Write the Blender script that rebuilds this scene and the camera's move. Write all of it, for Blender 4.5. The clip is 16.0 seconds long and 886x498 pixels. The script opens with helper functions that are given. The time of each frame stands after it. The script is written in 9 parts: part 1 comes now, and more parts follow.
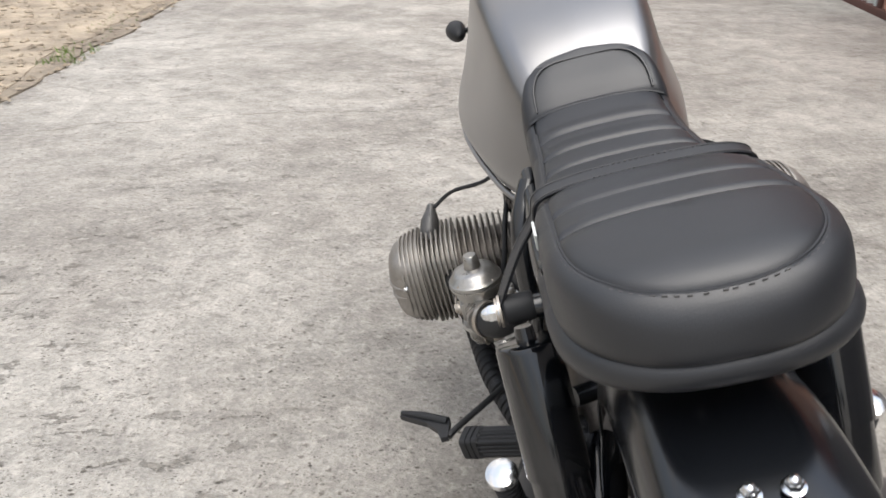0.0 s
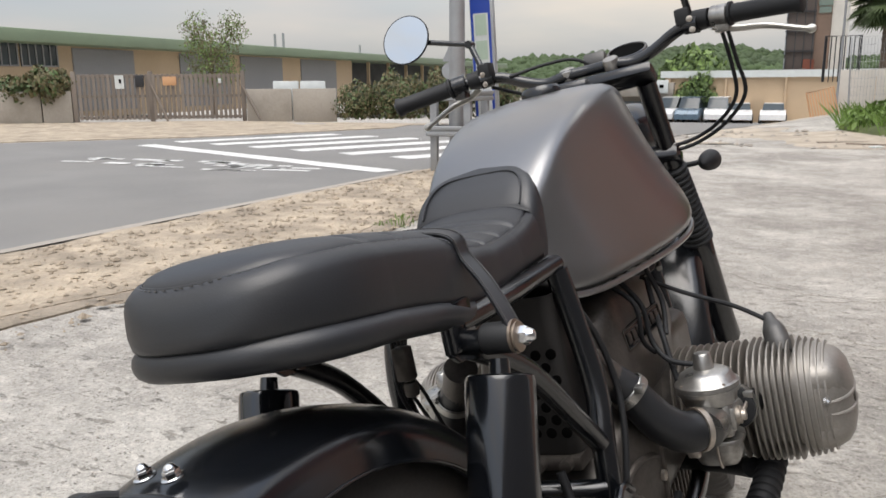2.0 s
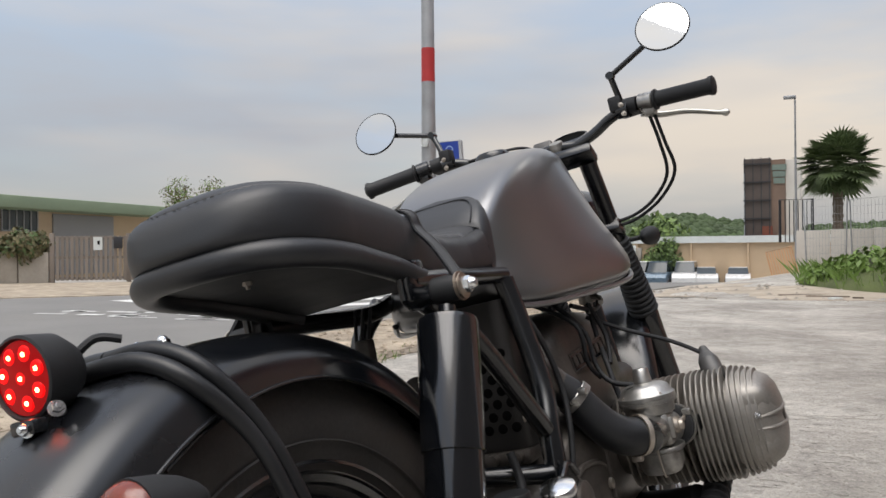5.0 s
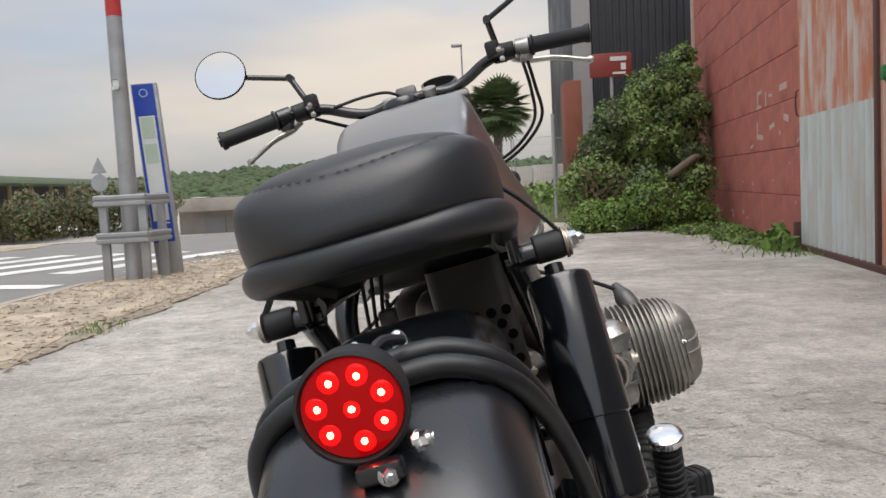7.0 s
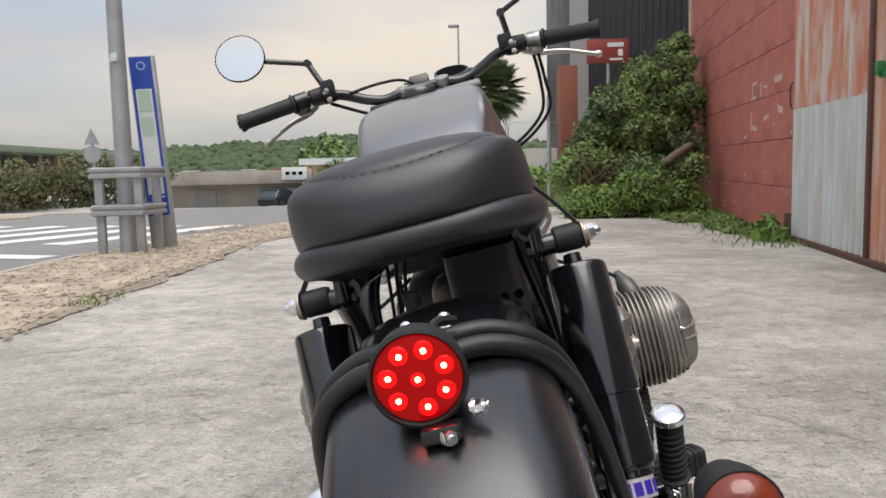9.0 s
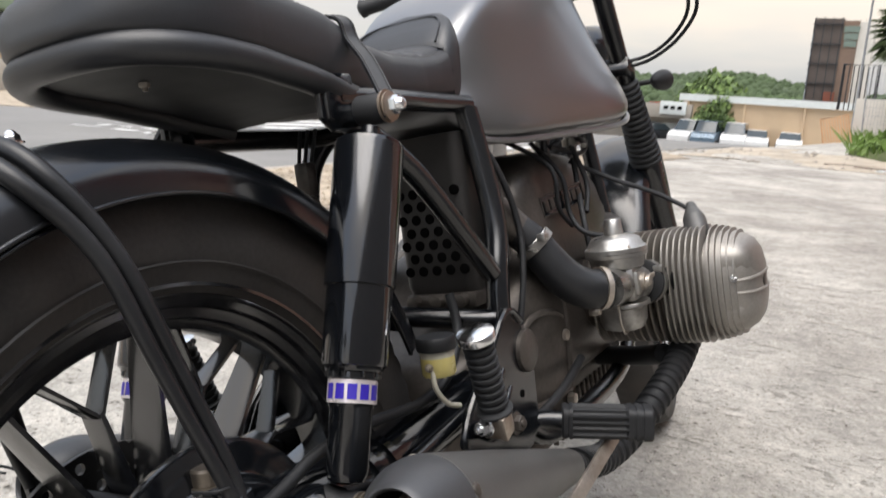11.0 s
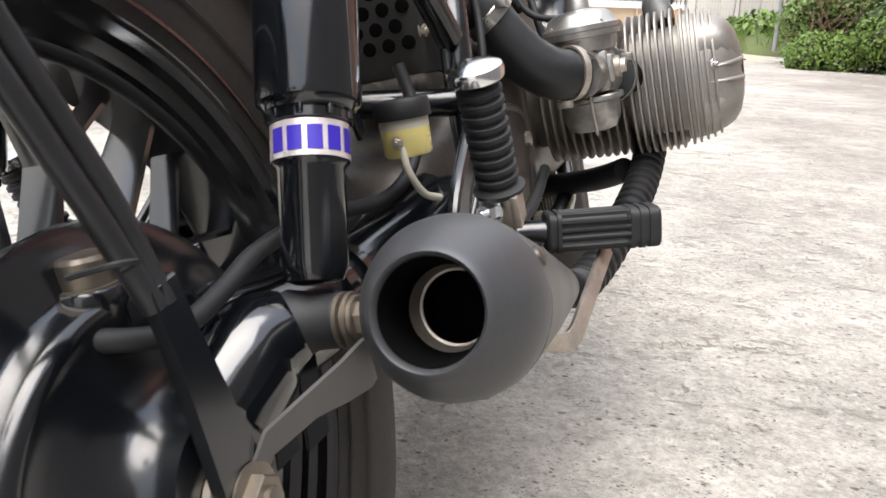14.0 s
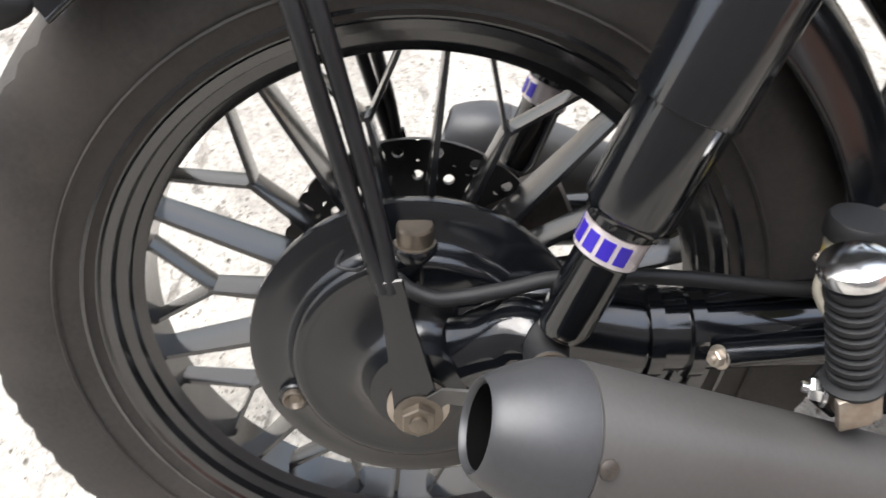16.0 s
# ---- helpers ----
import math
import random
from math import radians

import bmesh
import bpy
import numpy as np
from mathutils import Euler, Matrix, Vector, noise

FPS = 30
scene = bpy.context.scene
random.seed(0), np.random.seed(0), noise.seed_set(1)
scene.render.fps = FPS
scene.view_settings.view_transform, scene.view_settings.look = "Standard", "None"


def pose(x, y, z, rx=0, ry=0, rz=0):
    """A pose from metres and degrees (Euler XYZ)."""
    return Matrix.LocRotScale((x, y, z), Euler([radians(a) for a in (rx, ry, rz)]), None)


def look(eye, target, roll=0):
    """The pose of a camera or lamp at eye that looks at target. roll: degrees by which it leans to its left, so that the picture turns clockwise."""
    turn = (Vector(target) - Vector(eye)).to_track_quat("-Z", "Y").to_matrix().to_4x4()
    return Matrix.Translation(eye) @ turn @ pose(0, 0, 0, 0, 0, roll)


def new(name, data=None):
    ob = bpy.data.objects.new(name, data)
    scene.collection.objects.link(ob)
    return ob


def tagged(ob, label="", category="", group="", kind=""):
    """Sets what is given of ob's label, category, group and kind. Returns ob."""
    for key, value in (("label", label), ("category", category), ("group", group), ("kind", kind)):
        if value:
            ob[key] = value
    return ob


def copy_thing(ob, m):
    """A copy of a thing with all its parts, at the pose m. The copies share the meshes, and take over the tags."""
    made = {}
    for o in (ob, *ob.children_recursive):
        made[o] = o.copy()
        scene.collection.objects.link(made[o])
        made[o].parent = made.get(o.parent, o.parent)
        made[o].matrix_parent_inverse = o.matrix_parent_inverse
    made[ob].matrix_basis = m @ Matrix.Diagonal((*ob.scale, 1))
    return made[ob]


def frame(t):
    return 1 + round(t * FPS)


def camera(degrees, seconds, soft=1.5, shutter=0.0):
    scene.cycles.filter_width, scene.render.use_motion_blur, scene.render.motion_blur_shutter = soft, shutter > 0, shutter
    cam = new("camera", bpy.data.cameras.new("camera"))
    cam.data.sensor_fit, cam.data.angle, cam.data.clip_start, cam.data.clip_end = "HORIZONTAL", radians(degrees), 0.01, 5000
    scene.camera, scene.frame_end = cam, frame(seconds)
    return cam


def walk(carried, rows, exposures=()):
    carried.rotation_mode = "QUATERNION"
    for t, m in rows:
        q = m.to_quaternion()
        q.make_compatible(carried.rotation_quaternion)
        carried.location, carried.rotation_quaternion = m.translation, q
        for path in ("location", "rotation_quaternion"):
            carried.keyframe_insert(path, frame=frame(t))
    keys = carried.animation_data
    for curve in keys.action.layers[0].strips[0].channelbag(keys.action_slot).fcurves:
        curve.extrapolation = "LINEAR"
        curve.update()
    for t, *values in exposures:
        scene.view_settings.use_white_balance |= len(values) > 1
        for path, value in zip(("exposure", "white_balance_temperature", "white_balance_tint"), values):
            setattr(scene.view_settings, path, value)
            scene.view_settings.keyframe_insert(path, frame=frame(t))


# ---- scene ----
cam = camera(58.4, 16.0, shutter=0.2)
PATH = [
    (0, (-0.217, -0.447, 1.042), (-0.21, 1.344, 0.152), -0.5),
    (0.5, (-0.051, -0.356, 1.039), (-0.405, 1.427, 0.206), -1.5),
    (1, (0.122, -0.301, 1.02), (-0.451, 1.444, 0.226), -1.8),
    (1.5, (0.297, -0.328, 0.979), (-0.55, 1.376, 0.365), -1.4),
    (2, (0.398, -0.415, 0.941), (-0.519, 1.315, 0.531), -0.4),
    (2.5, (0.486, -0.451, 0.914), (-0.4, 1.322, 0.642), 0.8),
    (3, (0.587, -0.478, 0.873), (-0.306, 1.303, 0.693), 0.5),
    (3.5, (0.62, -0.548, 0.784), (-0.27, 1.242, 0.723), 0.3),
    (4, (0.622, -0.57, 0.75), (-0.279, 1.215, 0.762), 0.1),
    (4.2, (0.613, -0.56, 0.758), (-0.304, 1.218, 0.774), -0.1),
    (6.3, (0.168, -0.53, 0.757), (-0.288, 1.416, 0.678), -2.2),
    (6.5, (0.129, -0.54, 0.76), (-0.205, 1.429, 0.652), -2.5),
    (7, (0.063, -0.564, 0.781), (-0.043, 1.427, 0.624), -3.0),
    (7.5, (0.039, -0.573, 0.832), (0.006, 1.419, 0.655), -3.1),
    (8, (0.031, -0.599, 0.817), (0.031, 1.392, 0.626), -2.8),
    (8.5, (0.02, -0.628, 0.803), (0.016, 1.361, 0.596), -2.8),
    (8.7, (0.02, -0.63, 0.801), (0.001, 1.359, 0.592), -2.7),
    (10.8, (0.492, -0.444, 0.732), (-0.41, 1.322, 0.471), 5.7),
    (10.9, (0.534, -0.428, 0.734), (-0.411, 1.306, 0.422), 3.3),
    (11, (0.544, -0.411, 0.739), (-0.393, 1.312, 0.347), 3.8),
    (11.5, (0.627, -0.354, 0.787), (-0.353, 1.189, -0.025), 3.6),
    (12, (0.636, -0.285, 0.708), (-0.38, 1.206, -0.154), 5.5),
    (12.5, (0.563, -0.259, 0.581), (-0.35, 1.388, -0.092), 4.1),
    (13, (0.436, -0.263, 0.524), (-0.27, 1.521, -0.041), 1.9),
    (13.5, (0.358, -0.275, 0.526), (-0.209, 1.567, -0.006), 1.5),
    (14, (0.375, -0.266, 0.554), (-0.198, 1.561, -0.024), 2.3),
    (14.5, (0.466, -0.183, 0.657), (-0.475, 1.384, -0.155), 1.6),
    (15, (0.534, -0.107, 0.742), (-0.781, 1.016, -0.262), 0.6),
    (15.2, (0.554, -0.08, 0.772), (-0.876, 0.802, -0.313), 0.7),
    (15.5, (0.548, -0.054, 0.808), (-0.935, 0.514, -0.408), 2.3),
    (16, (0.524, -0.004, 0.805), (-0.917, 0.085, -0.579), 2.7),
]
import collections
EXPOSURES = [(0, 0.65), (0.5, 0.5), (1.0, 0.52), (1.5, 0.58), (2.0, 0.52), (2.5, 0.48), (3.0, 0.46), (4.2, 0.30), (6.5, 0.36), (8.7, 0.44), (11, 0.82), (12.0, 1.35), (13, 1.38), (14, 1.42), (14.5, 1.55), (15, 1.8), (15.5, 1.6), (16, 1.5)]
walk(cam, [(t, look(eye, target, roll)) for t, eye, target, roll in PATH], EXPOSURES)

# ---------------------------------------------------------------- sky and sun
SUN_EL, SUN_AZ = radians(71), radians(172)      # azimuth from +Y towards +X
world = bpy.data.worlds.new("overcast_sky")
scene.world = world
world.use_nodes = True
wn, wl = world.node_tree.nodes, world.node_tree.links
wn.clear()
w_out = wn.new("ShaderNodeOutputWorld")
w_bg = wn.new("ShaderNodeBackground")
w_sky = wn.new("ShaderNodeTexSky")
w_sky.sky_type, w_sky.sun_disc = "NISHITA", False
w_sky.sun_elevation, w_sky.sun_rotation = SUN_EL, SUN_AZ
w_sky.air_density, w_sky.dust_density, w_sky.ozone_density = 1.3, 2.5, 1.0
w_co = wn.new("ShaderNodeTexCoord")
w_map = wn.new("ShaderNodeMapping")
w_map.inputs["Scale"].default_value = (1.0, 1.0, 4.5)
w_cl = wn.new("ShaderNodeTexNoise")
w_cl.inputs["Scale"].default_value, w_cl.inputs["Detail"].default_value, w_cl.inputs["Roughness"].default_value = 1.7, 6, 0.55
w_ramp = wn.new("ShaderNodeValToRGB")
w_ramp.color_ramp.elements[0].position, w_ramp.color_ramp.elements[0].color = 0.33, (0, 0, 0, 1)
w_ramp.color_ramp.elements[1].position, w_ramp.color_ramp.elements[1].color = 0.62, (1, 1, 1, 1)
w_cl2 = wn.new("ShaderNodeTexNoise")
w_cl2.inputs["Scale"].default_value, w_cl2.inputs["Detail"].default_value = 1.1, 4
w_tone = wn.new("ShaderNodeValToRGB")
w_tone.color_ramp.elements[0].position, w_tone.color_ramp.elements[0].color = 0.38, (3.5, 3.65, 4.0, 1)
w_tone.color_ramp.elements[1].position, w_tone.color_ramp.elements[1].color = 0.64, (6.0, 5.4, 4.7, 1)
w_mix = wn.new("ShaderNodeMix")
w_mix.data_type = "RGBA"
w_gray = wn.new("ShaderNodeMix")
w_gray.data_type = "RGBA"
w_gray.inputs["Factor"].default_value = 0.45
w_gray.inputs["B"].default_value = (4.15, 4.6, 5.4, 1)
wl.new(w_co.outputs["Generated"], w_map.inputs["Vector"])
wl.new(w_map.outputs["Vector"], w_cl.inputs["Vector"])
wl.new(w_map.outputs["Vector"], w_cl2.inputs["Vector"])
wl.new(w_cl.outputs["Fac"], w_ramp.inputs["Fac"])
wl.new(w_cl2.outputs["Fac"], w_tone.inputs["Fac"])
wl.new(w_sky.outputs["Color"], w_gray.inputs["A"])
wl.new(w_ramp.outputs["Color"], w_mix.inputs["Factor"])
wl.new(w_gray.outputs["Result"], w_mix.inputs["A"])
wl.new(w_tone.outputs["Color"], w_mix.inputs["B"])
# an overcast dome: dim along the horizon, bright overhead
w_sep = wn.new("ShaderNodeSeparateXYZ")
w_dome = wn.new("ShaderNodeMapRange")
w_dome.inputs["From Min"].default_value, w_dome.inputs["From Max"].default_value = 0.0, 1.0
w_dome.inputs["To Min"].default_value, w_dome.inputs["To Max"].default_value = 0.70, 1.66
w_lit = wn.new("ShaderNodeMix")
w_lit.data_type, w_lit.blend_type = "RGBA", "MULTIPLY"
w_lit.inputs["Factor"].default_value = 1.0
wl.new(w_co.outputs["Generated"], w_sep.inputs["Vector"])
wl.new(w_sep.outputs["Z"], w_dome.inputs["Value"])
wl.new(w_mix.outputs["Result"], w_lit.inputs["A"])
wl.new(w_dome.outputs["Result"], w_lit.inputs["B"])
wl.new(w_lit.outputs["Result"], w_bg.inputs["Color"])
w_bg.inputs["Strength"].default_value = 0.126
wl.new(w_bg.outputs["Background"], w_out.inputs["Surface"])

sun = new("sun", bpy.data.lights.new("sun", "SUN"))
sun.data.energy, sun.data.angle, sun.data.color = 1.8, radians(52), (1.0, 0.965, 0.92)
sun_dir = Vector((math.sin(SUN_AZ) * math.cos(SUN_EL), math.cos(SUN_AZ) * math.cos(SUN_EL), math.sin(SUN_EL)))
sun.matrix_world = look(sun_dir * 40, (0, 0, 0))


# ---------------------------------------------------------------- materials
def material(name, base, rough=0.5, metal=0.0, var=0.12, scale=8.0, fine=120.0, bump=0.05, dist=0.004, stain=None,
             stain_amount=0.0, rough_var=0.1, coat=0.0, stretch=(1, 1, 1), random=0.0, fine_bump=0.5, spec=0.5):
    """A principled material with colour variation at two sizes, optional stains, and relief."""
    m = bpy.data.materials.new(name)
    m.use_nodes = True
    n, l = m.node_tree.nodes, m.node_tree.links
    p = n["Principled BSDF"]
    co = n.new("ShaderNodeTexCoord")
    mp = n.new("ShaderNodeMapping")
    mp.inputs["Scale"].default_value = stretch
    l.new(co.outputs["Object"], mp.inputs["Vector"])
    big, small = n.new("ShaderNodeTexNoise"), n.new("ShaderNodeTexNoise")
    for t, s, d in ((big, scale, 5), (small, fine, 3)):
        t.inputs["Scale"].default_value, t.inputs["Detail"].default_value = s, d
        l.new(mp.outputs["Vector"], t.inputs["Vector"])
    add = n.new("ShaderNodeMath")
    add.operation = "MULTIPLY_ADD"
    add.inputs[1].default_value = 0.4
    l.new(small.outputs["Fac"], add.inputs[0])
    l.new(big.outputs["Fac"], add.inputs[2])
    ramp = n.new("ShaderNodeMapRange")
    ramp.inputs["From Min"].default_value, ramp.inputs["From Max"].default_value = 0.4, 1.0
    ramp.inputs["To Min"].default_value, ramp.inputs["To Max"].default_value = 1 - var, 1 + var
    l.new(add.outputs["Value"], ramp.inputs["Value"])
    mul = n.new("ShaderNodeMix")
    mul.data_type, mul.blend_type = "RGBA", "MULTIPLY"
    mul.inputs["Factor"].default_value = 1.0
    mul.inputs["A"].default_value = (*base, 1)
    l.new(ramp.outputs["Result"], mul.inputs["B"])
    colour = mul.outputs["Result"]
    if random:
        info = n.new("ShaderNodeObjectInfo")
        rr = n.new("ShaderNodeMapRange")
        rr.inputs["To Min"].default_value, rr.inputs["To Max"].default_value = 1 - random, 1 + random
        l.new(info.outputs["Random"], rr.inputs["Value"])
        mr = n.new("ShaderNodeMix")
        mr.data_type, mr.blend_type = "RGBA", "MULTIPLY"
        mr.inputs["Factor"].default_value = 1.0
        l.new(colour, mr.inputs["A"])
        l.new(rr.outputs["Result"], mr.inputs["B"])
        colour = mr.outputs["Result"]
    if stain:
        sn = n.new("ShaderNodeTexNoise")
        sn.inputs["Scale"].default_value, sn.inputs["Detail"].default_value, sn.inputs["Roughness"].default_value = scale * 0.45, 8, 0.65
        l.new(mp.outputs["Vector"], sn.inputs["Vector"])
        sr = n.new("ShaderNodeMapRange")
        sr.inputs["From Min"].default_value, sr.inputs["From Max"].default_value = 0.5, 0.68
        sr.inputs["To Max"].default_value = stain_amount
        l.new(sn.outputs["Fac"], sr.inputs["Value"])
        sm = n.new("ShaderNodeMix")
        sm.data_type = "RGBA"
        l.new(sr.outputs["Result"], sm.inputs["Factor"])
        l.new(colour, sm.inputs["A"])
        sm.inputs["B"].default_value = (*stain, 1)
        colour = sm.outputs["Result"]
    l.new(colour, p.inputs["Base Color"])
    rv = n.new("ShaderNodeMapRange")
    rv.inputs["From Min"].default_value, rv.inputs["From Max"].default_value = 0.3, 0.7
    rv.inputs["To Min"].default_value, rv.inputs["To Max"].default_value = max(0.02, rough - rough_var), min(1, rough + rough_var)
    l.new(big.outputs["Fac"], rv.inputs["Value"])
    l.new(rv.outputs["Result"], p.inputs["Roughness"])
    p.inputs["Metallic"].default_value = metal
    p.inputs["Specular IOR Level"].default_value = spec
    p.inputs["Coat Weight"].default_value = coat
    p.inputs["Coat Roughness"].default_value = 0.08
    if bump:
        bp = n.new("ShaderNodeBump")
        bp.inputs["Strength"].default_value, bp.inputs["Distance"].default_value = bump, dist
        ba = n.new("ShaderNodeMath")
        ba.operation = "MULTIPLY_ADD"
        ba.inputs[1].default_value = fine_bump
        l.new(small.outputs["Fac"], ba.inputs[0])
        l.new(big.outputs["Fac"], ba.inputs[2])
        l.new(ba.outputs["Value"], bp.inputs["Height"])
        l.new(bp.outputs["Normal"], p.inputs["Normal"])
    return m


def glow(name, colour, strength, rough=0.3):
    m = bpy.data.materials.new(name)
    m.use_nodes = True
    p = m.node_tree.nodes["Principled BSDF"]
    p.inputs["Base Color"].default_value = (*colour, 1)
    p.inputs["Emission Color"].default_value = (*colour, 1)
    p.inputs["Emission Strength"].default_value = strength
    p.inputs["Roughness"].default_value = rough
    p.inputs["Specular IOR Level"].default_value = 0.2
    return m



def concrete_material():
    """Pale worn yard concrete: broad stains, trowel streaks, pits, pale scuffs and dark specks."""
    m = bpy.data.materials.new("rough_concrete")
    m.use_nodes = True
    n, l = m.node_tree.nodes, m.node_tree.links
    p = n["Principled BSDF"]
    co = n.new("ShaderNodeTexCoord")

    def tex(scale, detail, rough, stretch=(1, 1, 1)):
        mp = n.new("ShaderNodeMapping")
        mp.inputs["Scale"].default_value = stretch
        l.new(co.outputs["Object"], mp.inputs["Vector"])
        t = n.new("ShaderNodeTexNoise")
        t.inputs["Scale"].default_value, t.inputs["Detail"].default_value, t.inputs["Roughness"].default_value = scale, detail, rough
        l.new(mp.outputs["Vector"], t.inputs["Vector"])
        return t.outputs["Fac"]

    def span(fac, a, b_, lo, hi):
        r = n.new("ShaderNodeMapRange")
        r.inputs["From Min"].default_value, r.inputs["From Max"].default_value = a, b_
        r.inputs["To Min"].default_value, r.inputs["To Max"].default_value = lo, hi
        l.new(fac, r.inputs["Value"])
        return r.outputs["Result"]

    def mix(fac, a, b_, blend="MIX"):
        x = n.new("ShaderNodeMix")
        x.data_type, x.blend_type = "RGBA", blend
        for key, val in (("Factor", fac), ("A", a), ("B", b_)):
            if isinstance(val, (int, float)):
                x.inputs[key].default_value = val
            elif isinstance(val, tuple):
                x.inputs[key].default_value = (*val, 1)
            else:
                l.new(val, x.inputs[key])
        return x.outputs["Result"]

    broad = tex(0.8, 9, 0.68)
    mottle = tex(7.0, 9, 0.75)
    streak = tex(1.0, 8, 0.72, (1.1, 1.9, 1))
    grain = tex(95.0, 4, 0.7)
    speck = tex(48.0, 3, 0.6)
    scuff = tex(26.0, 6, 0.75, (1, 1.3, 1))
    c = mix(span(broad, 0.40, 0.60, 0, 1), (0.315, 0.294, 0.264), (0.498, 0.473, 0.428))
    c = mix(1.0, c, span(mottle, 0.3, 0.7, 0.68, 1.24), "MULTIPLY")
    c = mix(1.0, c, span(streak, 0.3, 0.7, 0.82, 1.16), "MULTIPLY")
    c = mix(1.0, c, span(grain, 0.3, 0.7, 0.70, 1.26), "MULTIPLY")
    c = mix(span(scuff, 0.56, 0.66, 0, 0.6), c, (0.590, 0.560, 0.506))
    c = mix(span(speck, 0.64, 0.69, 0, 0.7), c, (0.13, 0.115, 0.095))
    # shallow spalls, longer across the slope, in patches
    dent = tex(8.5, 7, 0.72, (1, 2.3, 1))
    worn = tex(0.55, 3, 0.5)
    hollow = n.new("ShaderNodeMath")
    hollow.operation = "MULTIPLY"
    l.new(span(dent, 0.585, 0.635, 0, 0.6), hollow.inputs[0])
    l.new(span(worn, 0.42, 0.56, 0.25, 1), hollow.inputs[1])
    c = mix(hollow.outputs["Value"], c, (0.185, 0.165, 0.138))
    pits = []
    for size, near, gate_lo, gate_hi in ((74.0, 0.15, 0.50, 0.60), (150.0, 0.16, 0.46, 0.58), (31.0, 0.10, 0.52, 0.60)):
        warp = n.new("ShaderNodeMapping")
        warp.inputs["Scale"].default_value = (1.0, 1.5, 1.0)
        l.new(co.outputs["Object"], warp.inputs["Vector"])
        cell = n.new("ShaderNodeTexVoronoi")
        cell.inputs["Scale"].default_value = size
        l.new(warp.outputs["Vector"], cell.inputs["Vector"])
        one = n.new("ShaderNodeMath")
        one.operation = "MULTIPLY"
        l.new(span(cell.outputs["Distance"], near + 0.10, near, 0, 1), one.inputs[0])
        l.new(span(tex(size * 0.3, 2, 0.5), gate_lo, gate_hi, 0, 0.85), one.inputs[1])
        pits.append(one.outputs["Value"])
        c = mix(one.outputs["Value"], c, (0.095, 0.082, 0.066))
    most = n.new("ShaderNodeMath")
    most.operation = "MAXIMUM"
    l.new(pits[0], most.inputs[0])
    l.new(pits[2], most.inputs[1])
    pit = n.new("ShaderNodeMath")
    pit.operation = "MULTIPLY_ADD"
    pit.inputs[1].default_value = 1.4
    l.new(hollow.outputs["Value"], pit.inputs[0])
    l.new(most.outputs["Value"], pit.inputs[2])
    l.new(c, p.inputs["Base Color"])
    p.inputs["Roughness"].default_value = 0.88
    h = n.new("ShaderNodeMath")
    h.operation = "MULTIPLY_ADD"
    h.inputs[1].default_value = 0.8
    l.new(grain, h.inputs[0])
    l.new(scuff, h.inputs[2])
    hp = n.new("ShaderNodeMath")
    hp.operation = "MULTIPLY_ADD"
    hp.inputs[1].default_value = -1.2
    l.new(pit.outputs["Value"], hp.inputs[0])
    l.new(h.outputs["Value"], hp.inputs[2])
    h2 = n.new("ShaderNodeMath")
    h2.operation = "MULTIPLY_ADD"
    h2.inputs[1].default_value = 2.0
    l.new(mottle, h2.inputs[0])
    l.new(hp.outputs["Value"], h2.inputs[2])
    bp = n.new("ShaderNodeBump")
    bp.inputs["Strength"].default_value, bp.inputs["Distance"].default_value = 0.75, 0.010
    l.new(h2.outputs["Value"], bp.inputs["Height"])
    l.new(bp.outputs["Normal"], p.inputs["Normal"])
    return m


M_CONCRETE = concrete_material()
M_ASPHALT = material("worn_asphalt", (0.185, 0.18, 0.172), 0.85, 0, 0.2, 1.2, 90, 0.5, 0.008, (0.2, 0.19, 0.175), 0.5)
M_SAND = material("sandy_soil", (0.395, 0.330, 0.250), 0.95, 0, 0.45, 4.0, 45, 1.0, 0.04, (0.20, 0.165, 0.125), 0.85)
M_ROADPAINT = material("worn_white_road_paint", (0.66, 0.66, 0.64), 0.7, 0, 0.12, 4, 60, 0.3, 0.004, (0.25, 0.25, 0.24), 0.6)
M_LEATHER = material("black_vinyl", (0.0130, 0.0144, 0.0178), 0.46, 0, 0.2, 14, 650, 0.22, 0.0012, rough_var=0.05, spec=0.75)
M_TANK = material("satin_graphite_metallic_paint", (0.235, 0.234, 0.237), 0.32, 0.9, 0.05, 6, 900, 0.04, 0.0005, rough_var=0.03, coat=0.25)
M_BLACK = material("satin_black_paint", (0.0050, 0.0060, 0.0078), 0.21, 0, 0.2, 10, 200, 0.04, 0.001, rough_var=0.07, spec=0.8)
M_GLOSS = material("gloss_black_enamel", (0.0038, 0.0046, 0.0062), 0.13, 0, 0.2, 10, 200, 0.02, 0.0006, rough_var=0.04, coat=0.3, spec=0.8)
M_FENDER = material("dark_grey_satin_paint", (0.0066, 0.0074, 0.0092), 0.27, 0.0, 0.15, 8, 200, 0.03, 0.001, rough_var=0.05, spec=0.8)
M_MATTE = material("matte_dark_coating", (0.100, 0.098, 0.096), 0.46, 0.4, 0.14, 9, 300, 0.06, 0.001, rough_var=0.06)
M_LEVER = material("brushed_lever_alloy", (0.56, 0.55, 0.51), 0.38, 0.9, 0.12, 25, 220, 0.08, 0.001)
M_CONE = material("matte_black_heat_coating", (0.066, 0.068, 0.073), 0.44, 0.4, 0.14, 9, 300, 0.06, 0.001, rough_var=0.06)
